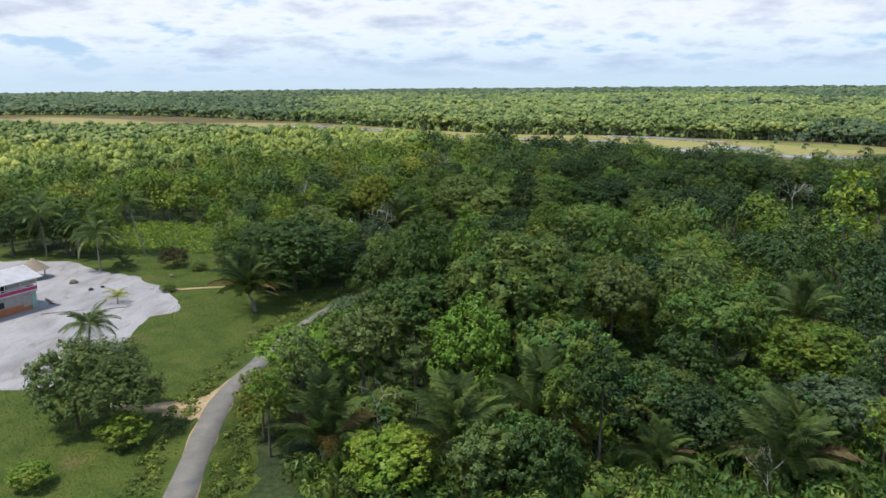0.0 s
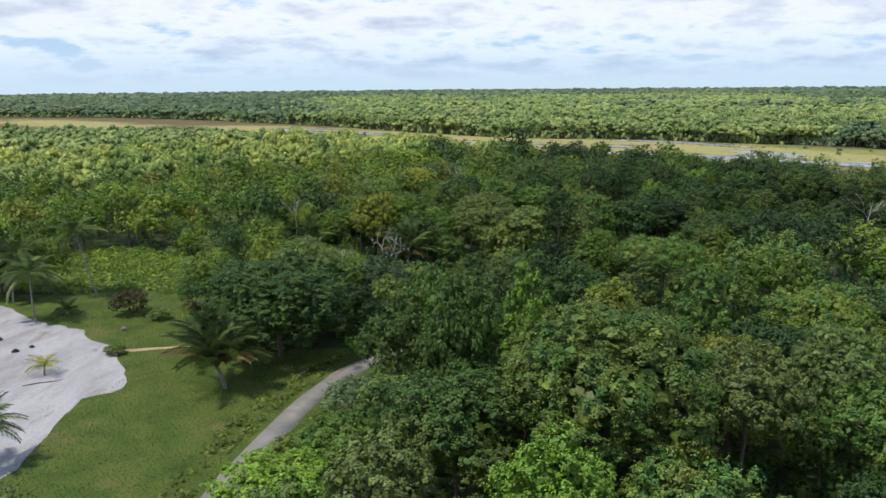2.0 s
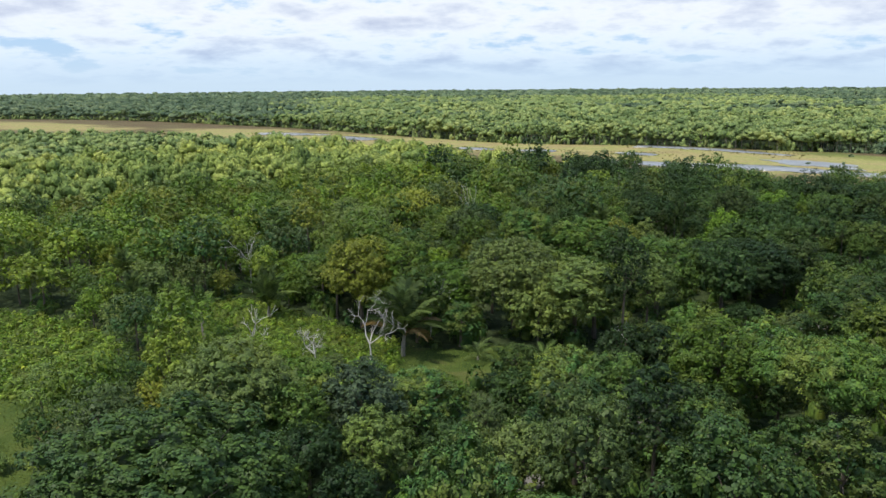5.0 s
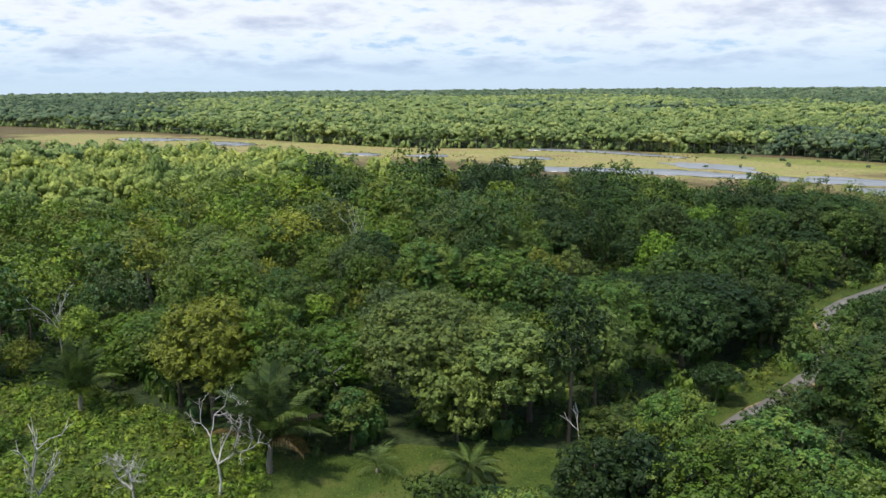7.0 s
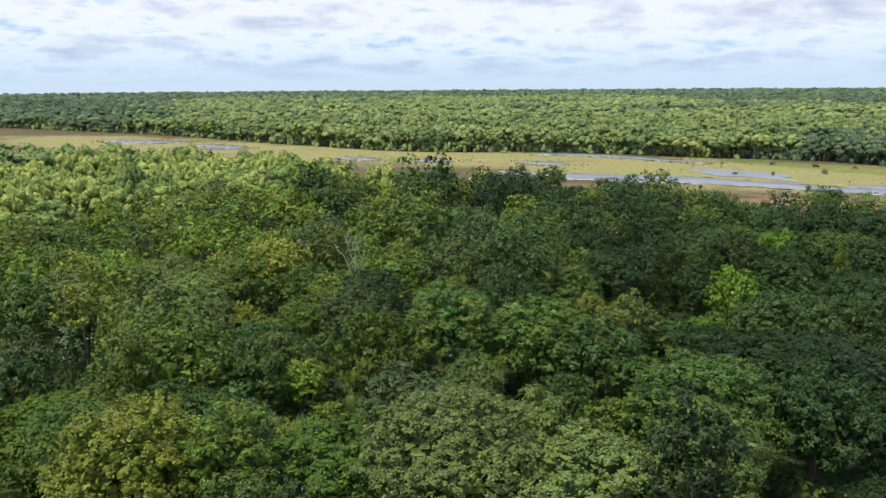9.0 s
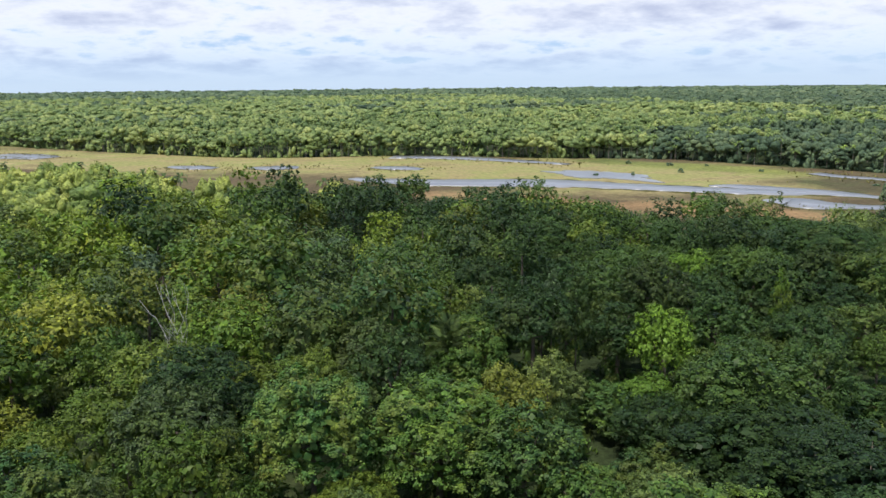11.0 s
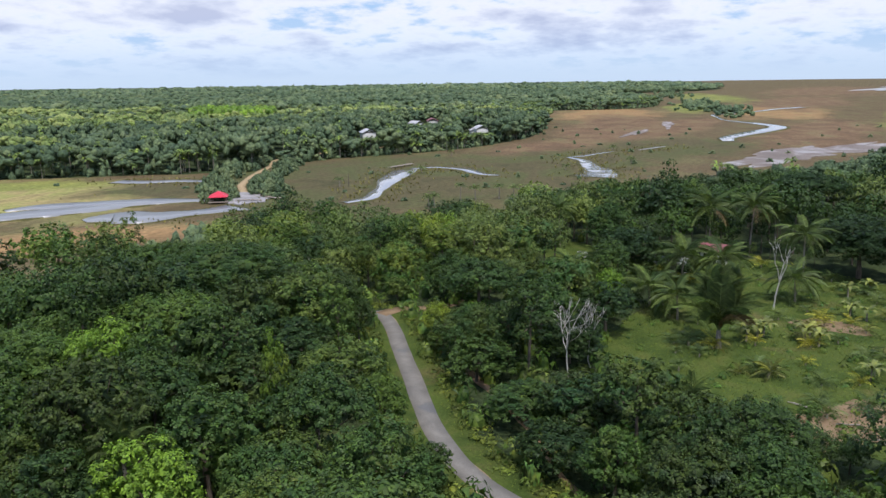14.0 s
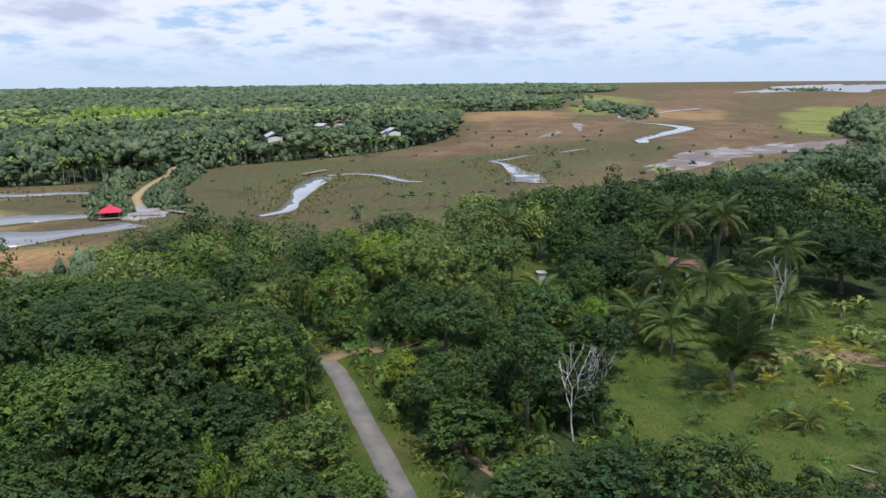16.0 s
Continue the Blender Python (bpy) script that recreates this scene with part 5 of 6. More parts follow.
wave = np.array([noise.noise((a / 70, b / 70, 5.5)) for a, b in zip(xs, ys)])
# one canopy in brighter and darker colours, which imitate sunlight and cloud shade
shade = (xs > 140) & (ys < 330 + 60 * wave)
clouded = (np.hypot((xs - 440) * 0.7, ys - 385) < 165 + 90 * wave) | shade
near = ~clouded & (away(SPINE, xs, ys) < 290)
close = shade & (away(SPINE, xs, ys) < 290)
far_woods("far_woods", xs[close], ys[close], rads[close], tops[close], FAR_N, "green forest canopy behind the clearing, darkened in colour as under cloud", FAR_DARK, 0.55)
clouded &= ~close
far_woods("far_woods", xs[near], ys[near], rads[near], tops[near], FAR_N, "forest canopy before the marsh, its yellow-green brightened for sunlight", FAR_LIT, 0.55)
taken = near | clouded | close
far_woods("far_woods", xs[~taken], ys[~taken], rads[~taken], tops[~taken], FAR_A, "mixed green tropical forest canopy, its colour brightened for sunlight", None, 0.36)
far_woods("far_woods", xs[clouded], ys[clouded], rads[clouded], tops[clouded], FAR_A, "forest round the village, darkened in colour as under cloud", FAR_DARK, 0.40)
xs, ys = scatter(-1700, 2100, -500, 2000, 11.5, 42, 0.8)
gone = np.hypot(xs, ys - 150)
keep = wooded(xs, ys) & (gone >= 715) & (gone < 1900)
xs, ys, gone = xs[keep], ys[keep], gone[keep]
rads, tops = rs.uniform(3.6, 7.6, len(xs)) + 5 * rs.uniform(size=len(xs)) ** 5, canopy_top(xs, ys) * (rs.uniform(0.62, 1.06, len(xs)) + 0.35 * rs.uniform(size=len(xs)) ** 12)
wave = np.array([noise.noise((a / 260, b / 90, 6.5)) for a, b in zip(xs, ys)])
# crowns that get the darker colour, as cloud shade painted on the far canopy
clouded = (wave > 0.30) | (xs > 760 + 160 * wave) | (xs < ys * -0.16 + 40 * rs.normal(size=len(xs)))
for band, shapes in ((gone < 1150, FAR_B), (gone >= 1150, FAR_M)):
    k = band & ~clouded
    far_woods("far_woods", xs[k], ys[k], rads[k], tops[k], shapes, "distant green forest canopy, its colour brightened for sunlight", None, 0.36)
    k = band & clouded
    far_woods("far_woods", xs[k], ys[k], rads[k], tops[k], shapes, "distant green forest canopy, darkened in colour as under cloud", FAR_DARK, 0.38)
xs, ys = scatter(-3600, 4000, -1600, 4000, 21.0, 43, 0.9)
keep = wooded(xs, ys) & (np.hypot(xs, ys - 150) >= 1890) & (np.hypot(xs, ys - 150) < 3700)
xs, ys = xs[keep], ys[keep]
far_woods("far_woods", xs, ys, rs.uniform(8, 16, len(xs)), rs.uniform(6, 12, len(xs)) + 7 * rs.uniform(size=len(xs)) ** 6, FAR_C, "distant forest reaching the horizon", FAR_DARK, 0.42)


# a bright young plantation within the far forest
xs, ys = scatter(560, 700, 530, 690, 6.5, 62)
keep = inside(np.array([(569, 604), (592, 543), (689, 590), (696, 684)]), xs, ys)
xs, ys = xs[keep], ys[keep]
far_woods("plantation", xs, ys, rs.uniform(4, 6, len(xs)), rs.uniform(13.5, 15.0, len(xs)), FAR_B, "bright green even plantation within the far forest", LEAF_LIME, 0.4)
# bushes and low trees along the rim of the marsh
rim = MARSH_EDGE[np.hypot(MARSH_EDGE[:, 0] - 100, MARSH_EDGE[:, 1] - 300) < 1500]
rs = np.random.default_rng(13)
bx = np.repeat(rim[:, 0], 14) + rs.normal(0, 7, len(rim) * 14)
by = np.repeat(rim[:, 1], 14) + rs.normal(0, 7, len(rim) * 14)
keep = wooded(bx, by)
bx, by = bx[keep], by[keep]
# western bushes take the sunlit colour, all others the cloud-shaded one
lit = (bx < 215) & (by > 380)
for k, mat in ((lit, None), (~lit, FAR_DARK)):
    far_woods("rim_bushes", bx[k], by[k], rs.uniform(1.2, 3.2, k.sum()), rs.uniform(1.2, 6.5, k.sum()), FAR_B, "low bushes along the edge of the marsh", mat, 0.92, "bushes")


def star_palm(seed, fronds, droop):
    """A small far palm: bent fronds on a thin stem, one metre in radius."""
    rs = np.random.default_rng(seed)
    v, f = [], []
    for k in range(fronds):
        a = 2 * math.pi * k / fronds + rs.uniform(-0.2, 0.2)
        e = rs.uniform(-0.2, 0.95)
        d = np.array([math.cos(a) * math.cos(e), math.sin(a) * math.cos(e), math.sin(e)])
        s = np.array([-math.sin(a), math.cos(a), 0]) * 0.20
        m, t = d * 0.62, d * 1.0 + np.array([0, 0, -droop])
        n = len(v)
        v += [np.zeros(3), m + s, m - s, t]
        f += [(n, n + 1, n + 2), (n + 1, n + 3, n + 2)]
    return np.array(v), np.array(f)


STARS = [star_palm(s, 12, 0.45) for s in range(4)]
POST = Soup()
tube(POST, [(0, 0, -0.1), (0, 0, 1.0)], [0.16, 0.11], 4)
POST = as_tris(POST)


def far_palms(name, xs, ys, tops, rads, label, mat):
    rs = np.random.default_rng(len(xs) + 3)
    which = rs.integers(0, 4, len(xs))
    g = [(STARS[k], xs[which == k], ys[which == k], tops[which == k], rads[which == k], rads[which == k], 0) for k in range(4)]
    g.append((POST, xs, ys, 0 * xs, np.ones(len(xs)), tops, 1))
    many(name, g, [mat, BARK_PALM], label, "palms")


# palms crowd the far rim of the marsh
rim = MARSH_EDGE[(MARSH_EDGE[:, 0] < 1700) & (MARSH_EDGE[:, 1] > 200)]
rim = rim[(np.hypot(rim[:, 0] - 260, rim[:, 1] - 480) < 900)]
rs = np.random.default_rng(12)
px = np.repeat(rim[:, 0], 15) + rs.normal(0, 11, len(rim) * 15)
py = np.repeat(rim[:, 1], 15) + rs.normal(0, 11, len(rim) * 15)
keep = wooded(px, py) & (away(SPINE, px, py) > 150)
px, py = px[keep], py[keep]
far_palms("far_palms", px, py, low_growth(px, py, rs.uniform(4, 11, len(px))), rs.uniform(1.9, 3.2, len(px)), "slim feather palms along the edge of the marsh", FAR_PALM)
xs, ys = scatter(180, 800, 330, 800, 17, 61)
keep = wooded(xs, ys) & (rs.uniform(size=len(xs)) < 0.5)
xs, ys = xs[keep], ys[keep]
far_palms("far_palms", xs, ys, low_growth(xs, ys, rs.uniform(10, 14, len(xs))), rs.uniform(2.2, 3.4, len(xs)), "tall palms rising from the far forest", FAR_PALM)

# the woods that close the place below and behind the flight
xs, ys = scatter(-190, 330, -90, 330, 8.0, 71)
keep = ~(in_sight(xs, ys) | in_sight(xs, ys + 24) | in_sight(xs + 16, ys) | in_sight(xs - 16, ys + 10))
for edge in (MARSH_EDGE, SAND_EDGE, LAWN_EDGE, GLADE_EDGE, FARM_EDGE, YARD_EDGE):
    keep &= ~inside(edge, xs, ys)
keep &= away(ROAD_LINE[::3], xs, ys) > 8.0
xs, ys = xs[keep], ys[keep]
far_woods("far_woods", xs, ys, rs.uniform(3.2, 6.4, len(xs)), rs.uniform(6.0, 12.0, len(xs)), FAR_B, "dense mixed forest below the flight", FAR_DARK, 0.6)

# ---- palms, dead trees and small plants ----
BIG = "large feather palm with long arching fronds"
COCO = "slim coconut palm with a curved grey trunk and drooping fronds"
# by the road and the sand yard
palm(-34.0, 132.5, 3.2, 32, "big", 1.2, 0.9, 200, dry=4, label=BIG + ", some dry", girth=0.30, lift=40, spread=0.78)
palm(-71.5, 179.5, 12.6, 18, "coconut", 1.19, 3.4, 165, label=COCO)
palm(-75.0, 163.0, 8.6, 16, "coconut", 1.31, 0.8, 120, label="grey-green coconut palm beside the sand yard")
palm(-61.0, 138.0, 1.3, 11, "small", 1.5, 0.1, 30, leaf=PALM_GOLD, label="young yellow-green coconut palm on the white sand", girth=0.14, lift=22)
palm(-54.0, 111.0, 4.6, 16, "coconut", 0.90, 0.3, 60, label="dusty grey-green palm at the rim of the sand")
palm(-86.0, 176.0, 9.0, 16, "coconut", 1.25, 1.5, 20, label=COCO)
palm(-95.0, 179.0, 10.0, 16, "coconut", 1.25, -1.2, 80, label=COCO)
palm(-101.0, 190.0, 10.5, 16, "coconut", 1.25, 1.0, 240, label=COCO)
palm(-72.0, 168.0, 0.7, 10, "coconut", 0.62, 0.1, 10, label="young green palm growing from the ground", lift=20)
palm(-83.0, 230.0, 7.0, 16, "big", 0.62, 0.5, 50, label=BIG, girth=0.25, lift=30, spread=0.78)
palm(-64.0, 226.0, 6.0, 16, "big", 0.66, 0.5, 110, label=BIG, girth=0.25, lift=30, spread=0.78)
palm(-57.0, 214.0, 5.0, 16, "big", 0.6, 0.5, 170, label=BIG, girth=0.25, lift=30, spread=0.78)
palm(-46.0, 192.0, 2.0, 14, "coconut", 0.85, 0.4, 170, label="green palm among low scrub", lift=12)
palm(-34.0, 176.0, 6.0, 16, "coconut", 1.0, 0.4, 20, label=COCO)
palm(-44.0, 207.0, 4.5, 14, "big", 0.55, 0.4, 130, label=BIG, girth=0.24, lift=36, spread=0.78)
# at the start of the flight
palm(-13.0, 76.0, 1.8, 19, "big", 1.15, 0.3, 10, dry=3, label=BIG, girth=0.30, lift=38, spread=0.78)
palm(1.0, 74.0, 1.8, 20, "big", 1.2, 0.3, 80, dry=3, label=BIG, girth=0.30, lift=36, spread=0.78)
palm(11.0, 80.0, 2.2, 19, "big", 1.2, 0.4, 150, dry=4, label=BIG + ", half dry", girth=0.30, lift=32, spread=0.78)
palm(34.0, 70.0, 1.8, 19, "big", 1.15, 0.3, 220, dry=2, label=BIG, girth=0.30, lift=32, spread=0.78)
palm(48.0, 99.0, 8.0, 17, "big", 0.95, 0.4, 300, dry=1, label="tall grey-green feather palm rising from the canopy", girth=0.28, lift=28, spread=0.78)
palm(42.0, 82.0, 1.5, 14, "big", 0.7, 0.3, 40, label=BIG, girth=0.25, lift=34, spread=0.78)
palm(22.0, 72.0, 1.4, 14, "big", 0.75, 0.2, 190, dry=2, label=BIG, girth=0.22, lift=36, spread=0.78)
# in the glade
palm(-12.0, 198.0, 3.2, 20, "big", 1.12, 0.3, 20, dry=4, label=BIG, girth=0.32, lift=30, spread=0.78)
palm(-36.0, 218.0, 2.0, 16, "big", 0.98, 0.3, 75, label="upright dark green feather palm in the scrub", girth=0.28, lift=48, spread=0.78)
palm(-47.0, 197.0, 2.2, 15, "coconut", 0.95, 0.3, 95, leaf=PALM_PALE, label="pale green coconut palm in the glade", lift=8)
palm(-59.0, 226.0, 2.0, 13, "big", 0.8, 0.3, 200, label="upright feather palm in the scrub", girth=0.25, lift=48, spread=0.78)
palm(-1.0, 196.0, 0.6, 9, "small", 1.7, 0.1, 40, label="young palm in the shade of the trees", lift=30)
palm(8.0, 192.5, 1.4, 14, "coconut", 0.72, 0.2, 40, label="grey-leaved small palm under the big tree", lift=4)
palm(31.0, 262.0, 8.0, 14, "big", 0.62, 0.4, 40, label=BIG, girth=0.22, lift=32, spread=0.78)
palm(48.0, 238.0, 2.5, 14, "big", 0.7, 0.3, 20, label="dark feather palm between the forest crowns", girth=0.22, lift=20, spread=0.78)
palm(62.0, 262.0, 8.0, 13, "big", 0.55, 0.3, 130, label=BIG, girth=0.22, lift=26, spread=0.78)
# in the plantation clearing
palm(123.0, 212.5, 2.6, 34, "big", 1.28, 0.2, 30, dry=1, label="large upright feather palm with a dense vase of fronds", girth=0.36, lift=60, spread=0.78)
palm(135.0, 218.0, 4.0, 17, "coconut", 1.1, 0.3, 60, label=COCO)
palm(141.0, 222.5, 3.6, 16, "coconut", 1.15, 0.3, 130, label=COCO)
palm(152.0, 211.0, 6.4, 18, "coconut", 1.2, 0.5, 190, label=COCO)
palm(154.0, 217.5, 6.2, 18, "coconut", 1.2, 0.4, 250, label=COCO)
palm(183.0, 203.5, 11.0, 17, "coconut", 1.2, 0.6, 310, dry=2, label=COCO)
palm(183.0, 211.5, 10.2, 16, "coconut", 1.28, 0.5, 20, dry=1, label=COCO)
palm(190.0, 198.0, 8.5, 15, "coconut", 1.28, 0.5, 150, label=COCO)
palm(166.0, 195.5, 8.4, 16, "coconut", 1.15, 0.5, 20, label="coconut palm behind a bare tree")
palm(150.0, 199.0, 4.0, 16, "coconut", 1.1, 0.4, 70, label=COCO)
palm(147.0, 236.0, 4.8, 15, "coconut", 1.02, 0.3, 130, label=COCO)
palm(139.0, 231.5, 3.0, 15, "coconut", 1.22, 0.3, 200, label=COCO)
palm(184.0, 243.5, 8.6, 16, "coconut", 1.09, 0.4, 90, label=COCO)
palm(101.5, 216.5, 0.6, 12, "coconut", 0.79, 0.1, 15, label="young green palm growing from the ground", lift=24)
palm(113.0, 207.0, 0.8, 10, "coconut", 0.55, 0.3, 300, leaf=PALM_PALE, label="pale young coconut palm with broad fronds", lift=8)
palm(176.0, 226.0, 5.0, 14, "coconut", 1.02, 0.3, 300, label=COCO)
palm(160.0, 229.0, 4.2, 14, "coconut", 1.02, 0.3, 10, label=COCO)
palm(123.0, 216.5, 0.7, 12, "small", 1.5, 0.1, 15, label="young dark green palm in the grass", lift=18)
# fan palms near the marsh
for k, (x, y, h) in enumerate([(243, 283, 6.5), (246, 279, 5.0), (225, 286, 5.5), (229, 289, 4.0), (249, 272, 5.5), (252, 268, 4.5), (205, 300, 6.0), (198, 296, 5.0), (355, 237, 3.2), (308, 317, 2.8), (265, 334, 3.6), (379, 325, 2.6), (296, 318, 2.0), (420, 250, 2.4), (330, 262, 2.0)]):
    palm(x, y, h * 0.72, 12, "small", 1.25, 0.2, k * 47.0, label="stiff small marsh palm with a tufted head", girth=0.16, lift=14)

# young palms planted in the clearing
rs = np.random.default_rng(77)
count = 0
for x, y in zip(*scatter(96, 176, 168, 226, 5.6, 78)):
    near = away(np.concatenate([FARM_EDGE, FARM_EDGE[:1]]), np.array([x]), np.array([y]))[0]
    if inside(FARM_EDGE, np.array([x]), np.array([y]))[0] and near > 2 and rs.uniform() < 0.62:
        gold = rs.uniform() < 0.22
        palm(x, y, rs.uniform(0.15, 0.7), int(rs.integers(7, 11)), "small", rs.uniform(0.8, 1.55), 0.05, rs.uniform(0, 360), leaf=PALM_GOLD if gold else PALM_PALE if rs.uniform() < 0.15 else None,
             label="yellow-leaved young palm planted in the grass" if gold else "green young palm planted in the grass", girth=0.09, lift=24)
        count += 1


def blade_mesh(seed, length, wide, arch):
    """A broad banana leaf folded along its rib."""
    rs = np.random.default_rng(seed)
    s = np.linspace(0, 1, 7)
    x, z = length * (s - 0.18 * s ** 2), length * (1.05 * s - arch * s ** 2.2)
    w = wide * np.sin(np.pi * np.clip(0.06 + 0.92 * s, 0, 1)) ** 0.7
    v = np.concatenate([np.stack([x, w, z + 0.12 * w], 1), np.stack([x, 0 * x, z - 0.05], 1), np.stack([x, -w, z + 0.12 * w], 1)])
    k = np.arange(6)
    f = np.concatenate([np.c_[k, k + 1, k + 8, k + 7], np.c_[k + 7, k + 8, k + 15, k + 14]])
    soup = Soup()
    soup.add(v, f)
    return soup.mesh("leaf", PALM_PALE)


BLADES = [blade_mesh(1, 2.1, 0.32, 0.75), blade_mesh(2, 1.9, 0.30, 1.1)]


def banana(x, y, size, turn):
    ob = thing("banana_plant", pose(x, y, 0, 0, 0, turn) @ Matrix.Scale(size, 4), "banana plant with broad pale green leaves in the grass", "banana plant", "banana plants")
    stem, top = stem_mesh(1.7, 0.13, 0.1, 3)
    piece("stem", stem, ob)
    for k in range(8):
        piece("leaf", BLADES[k % 2], ob, m=Matrix.Translation(top) @ pose(0, 0, 0, 0, 18 - 9 * (k % 4), k * 137.5))
    return ob


for x, y in [(128, 207), (129.5, 206), (127, 208.5), (130.5, 208), (127, 199), (128.5, 200.5), (141, 190), (143, 192), (124, 190), (120, 186), (115, 195), (150, 184), (155, 190), (158, 186)]:
    banana(x, y, 1.0 + 0.3 * noise.noise((x, y, 0)), x * 53 + y * 29)

# bare trees
dead_tree(107.0, 231.4, 11.0, 12, 0.36, 5, 0.14, "tall bare bleached dead tree beside the clearing")
dead_tree(111.0, 229.0, 9.5, 21, 0.34, 5, 0.13, "slender bare grey dead tree with fine branches")
dead_tree(144.5, 203.0, 12.5, 5, 0.34, 3, 0.16, "tall bare pale dead tree among the palms")
dead_tree(-16.6, 194.4, 11.0, 11, 0.62, 6, 0.24, "bare white dead tree with a dense head of twigs")
dead_tree(-33.0, 194.0, 6.2, 14, 0.62, 4, 0.17, "forked white dead tree standing in the scrub")
dead_tree(-33.5, 193.5, 9.0, 17, 0.55, 3, 0.12, "bare white branches above the scrub")
dead_tree(-24.0, 192.0, 6.8, 19, 0.72, 6, 0.16, "low brown-grey leafless shrub with fine twigs")
dead_tree(2.6, 277.0, 15.5, 23, 0.22, 3, 0.12, "tall bare pale dead tree above the canopy")
dead_tree(0.0, 272.0, 14.5, 24, 0.35, 3, 0.12, "bare pale dead tree above the canopy")
dead_tree(-42.0, 232.0, 12.0, 29, 0.5, 4, 0.12, "grey bare tree with fine twigs")
dead_tree(21.5, 198.0, 5.0, 31, 0.6, 2, 0.10, "fallen bare white branch at the edge of the glade")
dead_tree(-8.0, 206.0, 10.5, 33, 0.5, 4, 0.10, "grey bare twigs above the crowns")
dead_tree(31.0, 66.5, 7.0, 35, 0.4, 4, 0.07, "thin bare tree at the forest edge")
dead_tree(-8.0, 79.0, 8.5, 37, 0.45, 4, 0.07, "thin bare branches at the roadside wood")
# lone tufted stems over the canopy
stand(49.7, 270.7, 0.42, "slender", LEAF_SILVER, 2.3)
stand(73.0, 254.1, 0.42, "slender", LEAF_LIGHT, 2.5)
stand(91.8, 220.6, 0.34, "slender", LEAF_SILVER, 1.7)
# shrubs on the lawn and the sand
stand(-60.5, 167.5, 0.86, "bushy", LEAF_RUST, 0.62)
stand(-54.0, 164.0, 0.5, "bushy", LEAF_OLIVE, 0.5)
stand(-50.5, 170.0, 0.4, "bushy", LEAF_RUST, 0.45)
stand(-54.5, 146.5, 0.42, "bushy", LEAF_LIGHT, 0.42)
stand(-42.0, 71.0, 0.55, "bushy", LEAF_LIGHT, 0.6)
stand(-36.0, 80.0, 0.7, "bushy", LEAF_LIGHT, 0.7)
stand(-89.0, 180.0, 1.1, "broad", LEAF_DARK, 0.75)
stand(-104.0, 181.0, 1.1, "broad", LEAF_DARK, 0.7)
stand(-24.0, 187.0, 0.9, "bushy", LEAF_OLIVE, 0.7)

# low herbs in the scrub and along the verges
HERB = [far_crown(70 + s, 2, 4, 44, 0.13, 0.2, 0.5) for s in range(4)]


def herbs(name, edge, step, seed, chance, rad, top, mat, label):
    rs = np.random.default_rng(seed)
    x, y = scatter(edge[:, 0].min(), edge[:, 0].max(), edge[:, 1].min(), edge[:, 1].max(), step, seed)
    keep = inside(edge, x, y) & (away(ROAD_LINE[::2], x, y) > 3.4) & ~inside(SAND_EDGE, x, y)
    patchy = np.array([noise.noise((a / 9, b / 9, seed)) for a, b in zip(x, y)])
    keep &= patchy + rs.uniform(-0.5, 0.5, len(x)) < chance
    x, y = x[keep], y[keep]
    far_woods(name, x, y, rs.uniform(*rad, len(x)), rs.uniform(*top, len(x)), HERB, label, mat, 0.9, "herbs")


herbs("herbs", SCRUB_EDGE, 1.5, 81, 0.6, (0.7, 1.6), (0.4, 1.5), LEAF_LIGHT, "low bright green weeds behind the sand yard")
herbs("herbs", GLADE_EDGE[GLADE_EDGE[:, 0] < -10], 1.4, 82, 0.7, (0.6, 1.4), (0.3, 1.3), LEAF_LIGHT, "low bright green weeds in the glade")
herbs("herbs", FARM_EDGE, 2.2, 83, -0.12, (0.4, 0.9), (0.3, 0.9), LEAF_MID, "low green shrubs in the clearing")


# rank growth along both verges
rs = np.random.default_rng(86)
x, y = scatter(-36, 140, 58, 280, 1.15, 85)
d = away(ROAD_LINE[::2], x, y)
keep = (d > 2.7) & (d < 6.0) & ~inside(SAND_EDGE, x, y) & ((x > 50) | (y < 150)) & (rs.uniform(size=len(x)) < 0.62)
x, y = x[keep], y[keep]
far_woods("herbs", x, y, rs.uniform(0.5, 1.2, len(x)), rs.uniform(0.2, 0.9, len(x)), HERB, "rank green grass and weeds along the road verge", GRASS_LEAF, 0.9, "herbs")


def grass(name, x, y, tall, mat, label, wide=0.05):
    """Tufts of three blades."""
    rs = np.random.default_rng(len(x))
    n = len(x)
    a = rs.uniform(0, 2 * np.pi, (n, 3))
    h = (tall * rs.uniform(0.5, 1.3, n))[:, None]
    base = np.stack([x, y, np.full(n, 0.03)], 1)[:, None] + np.stack([np.cos(a), np.sin(a), 0 * a], 2) * 0.08
    side = np.stack([-np.sin(a), np.cos(a), 0 * a], 2) * wide
    tip = base + np.stack([np.cos(a) * h * 0.6, np.sin(a) * h * 0.6, h + 0 * a], 2)
    v = np.stack([base - side, base + side, tip], 2).reshape(-1, 3)
    me = npmesh(name, v, np.arange(len(v)), np.full(n * 3, 3), mat)
    return tagged(new(name, me), label, "grass", kind="stuff")


gx, gy = [], []
for edge, step, seed in ((LAWN_EDGE, 0.42, 91), (GLADE_EDGE, 0.5, 92), (FARM_EDGE, 0.52, 93)):
    x, y = scatter(max(edge[:, 0].min(), -75), edge[:, 0].max(), max(edge[:, 1].min(), 62), edge[:, 1].max(), step, seed)
    keep = inside(edge, x, y) & (away(ROAD_LINE[::2], x, y) > 2.3) & ~inside(SAND_EDGE, x, y)
    gx.append(x[keep]), gy.append(y[keep])
x, y = scatter(-40, 140, 60, 280, 0.7, 94)
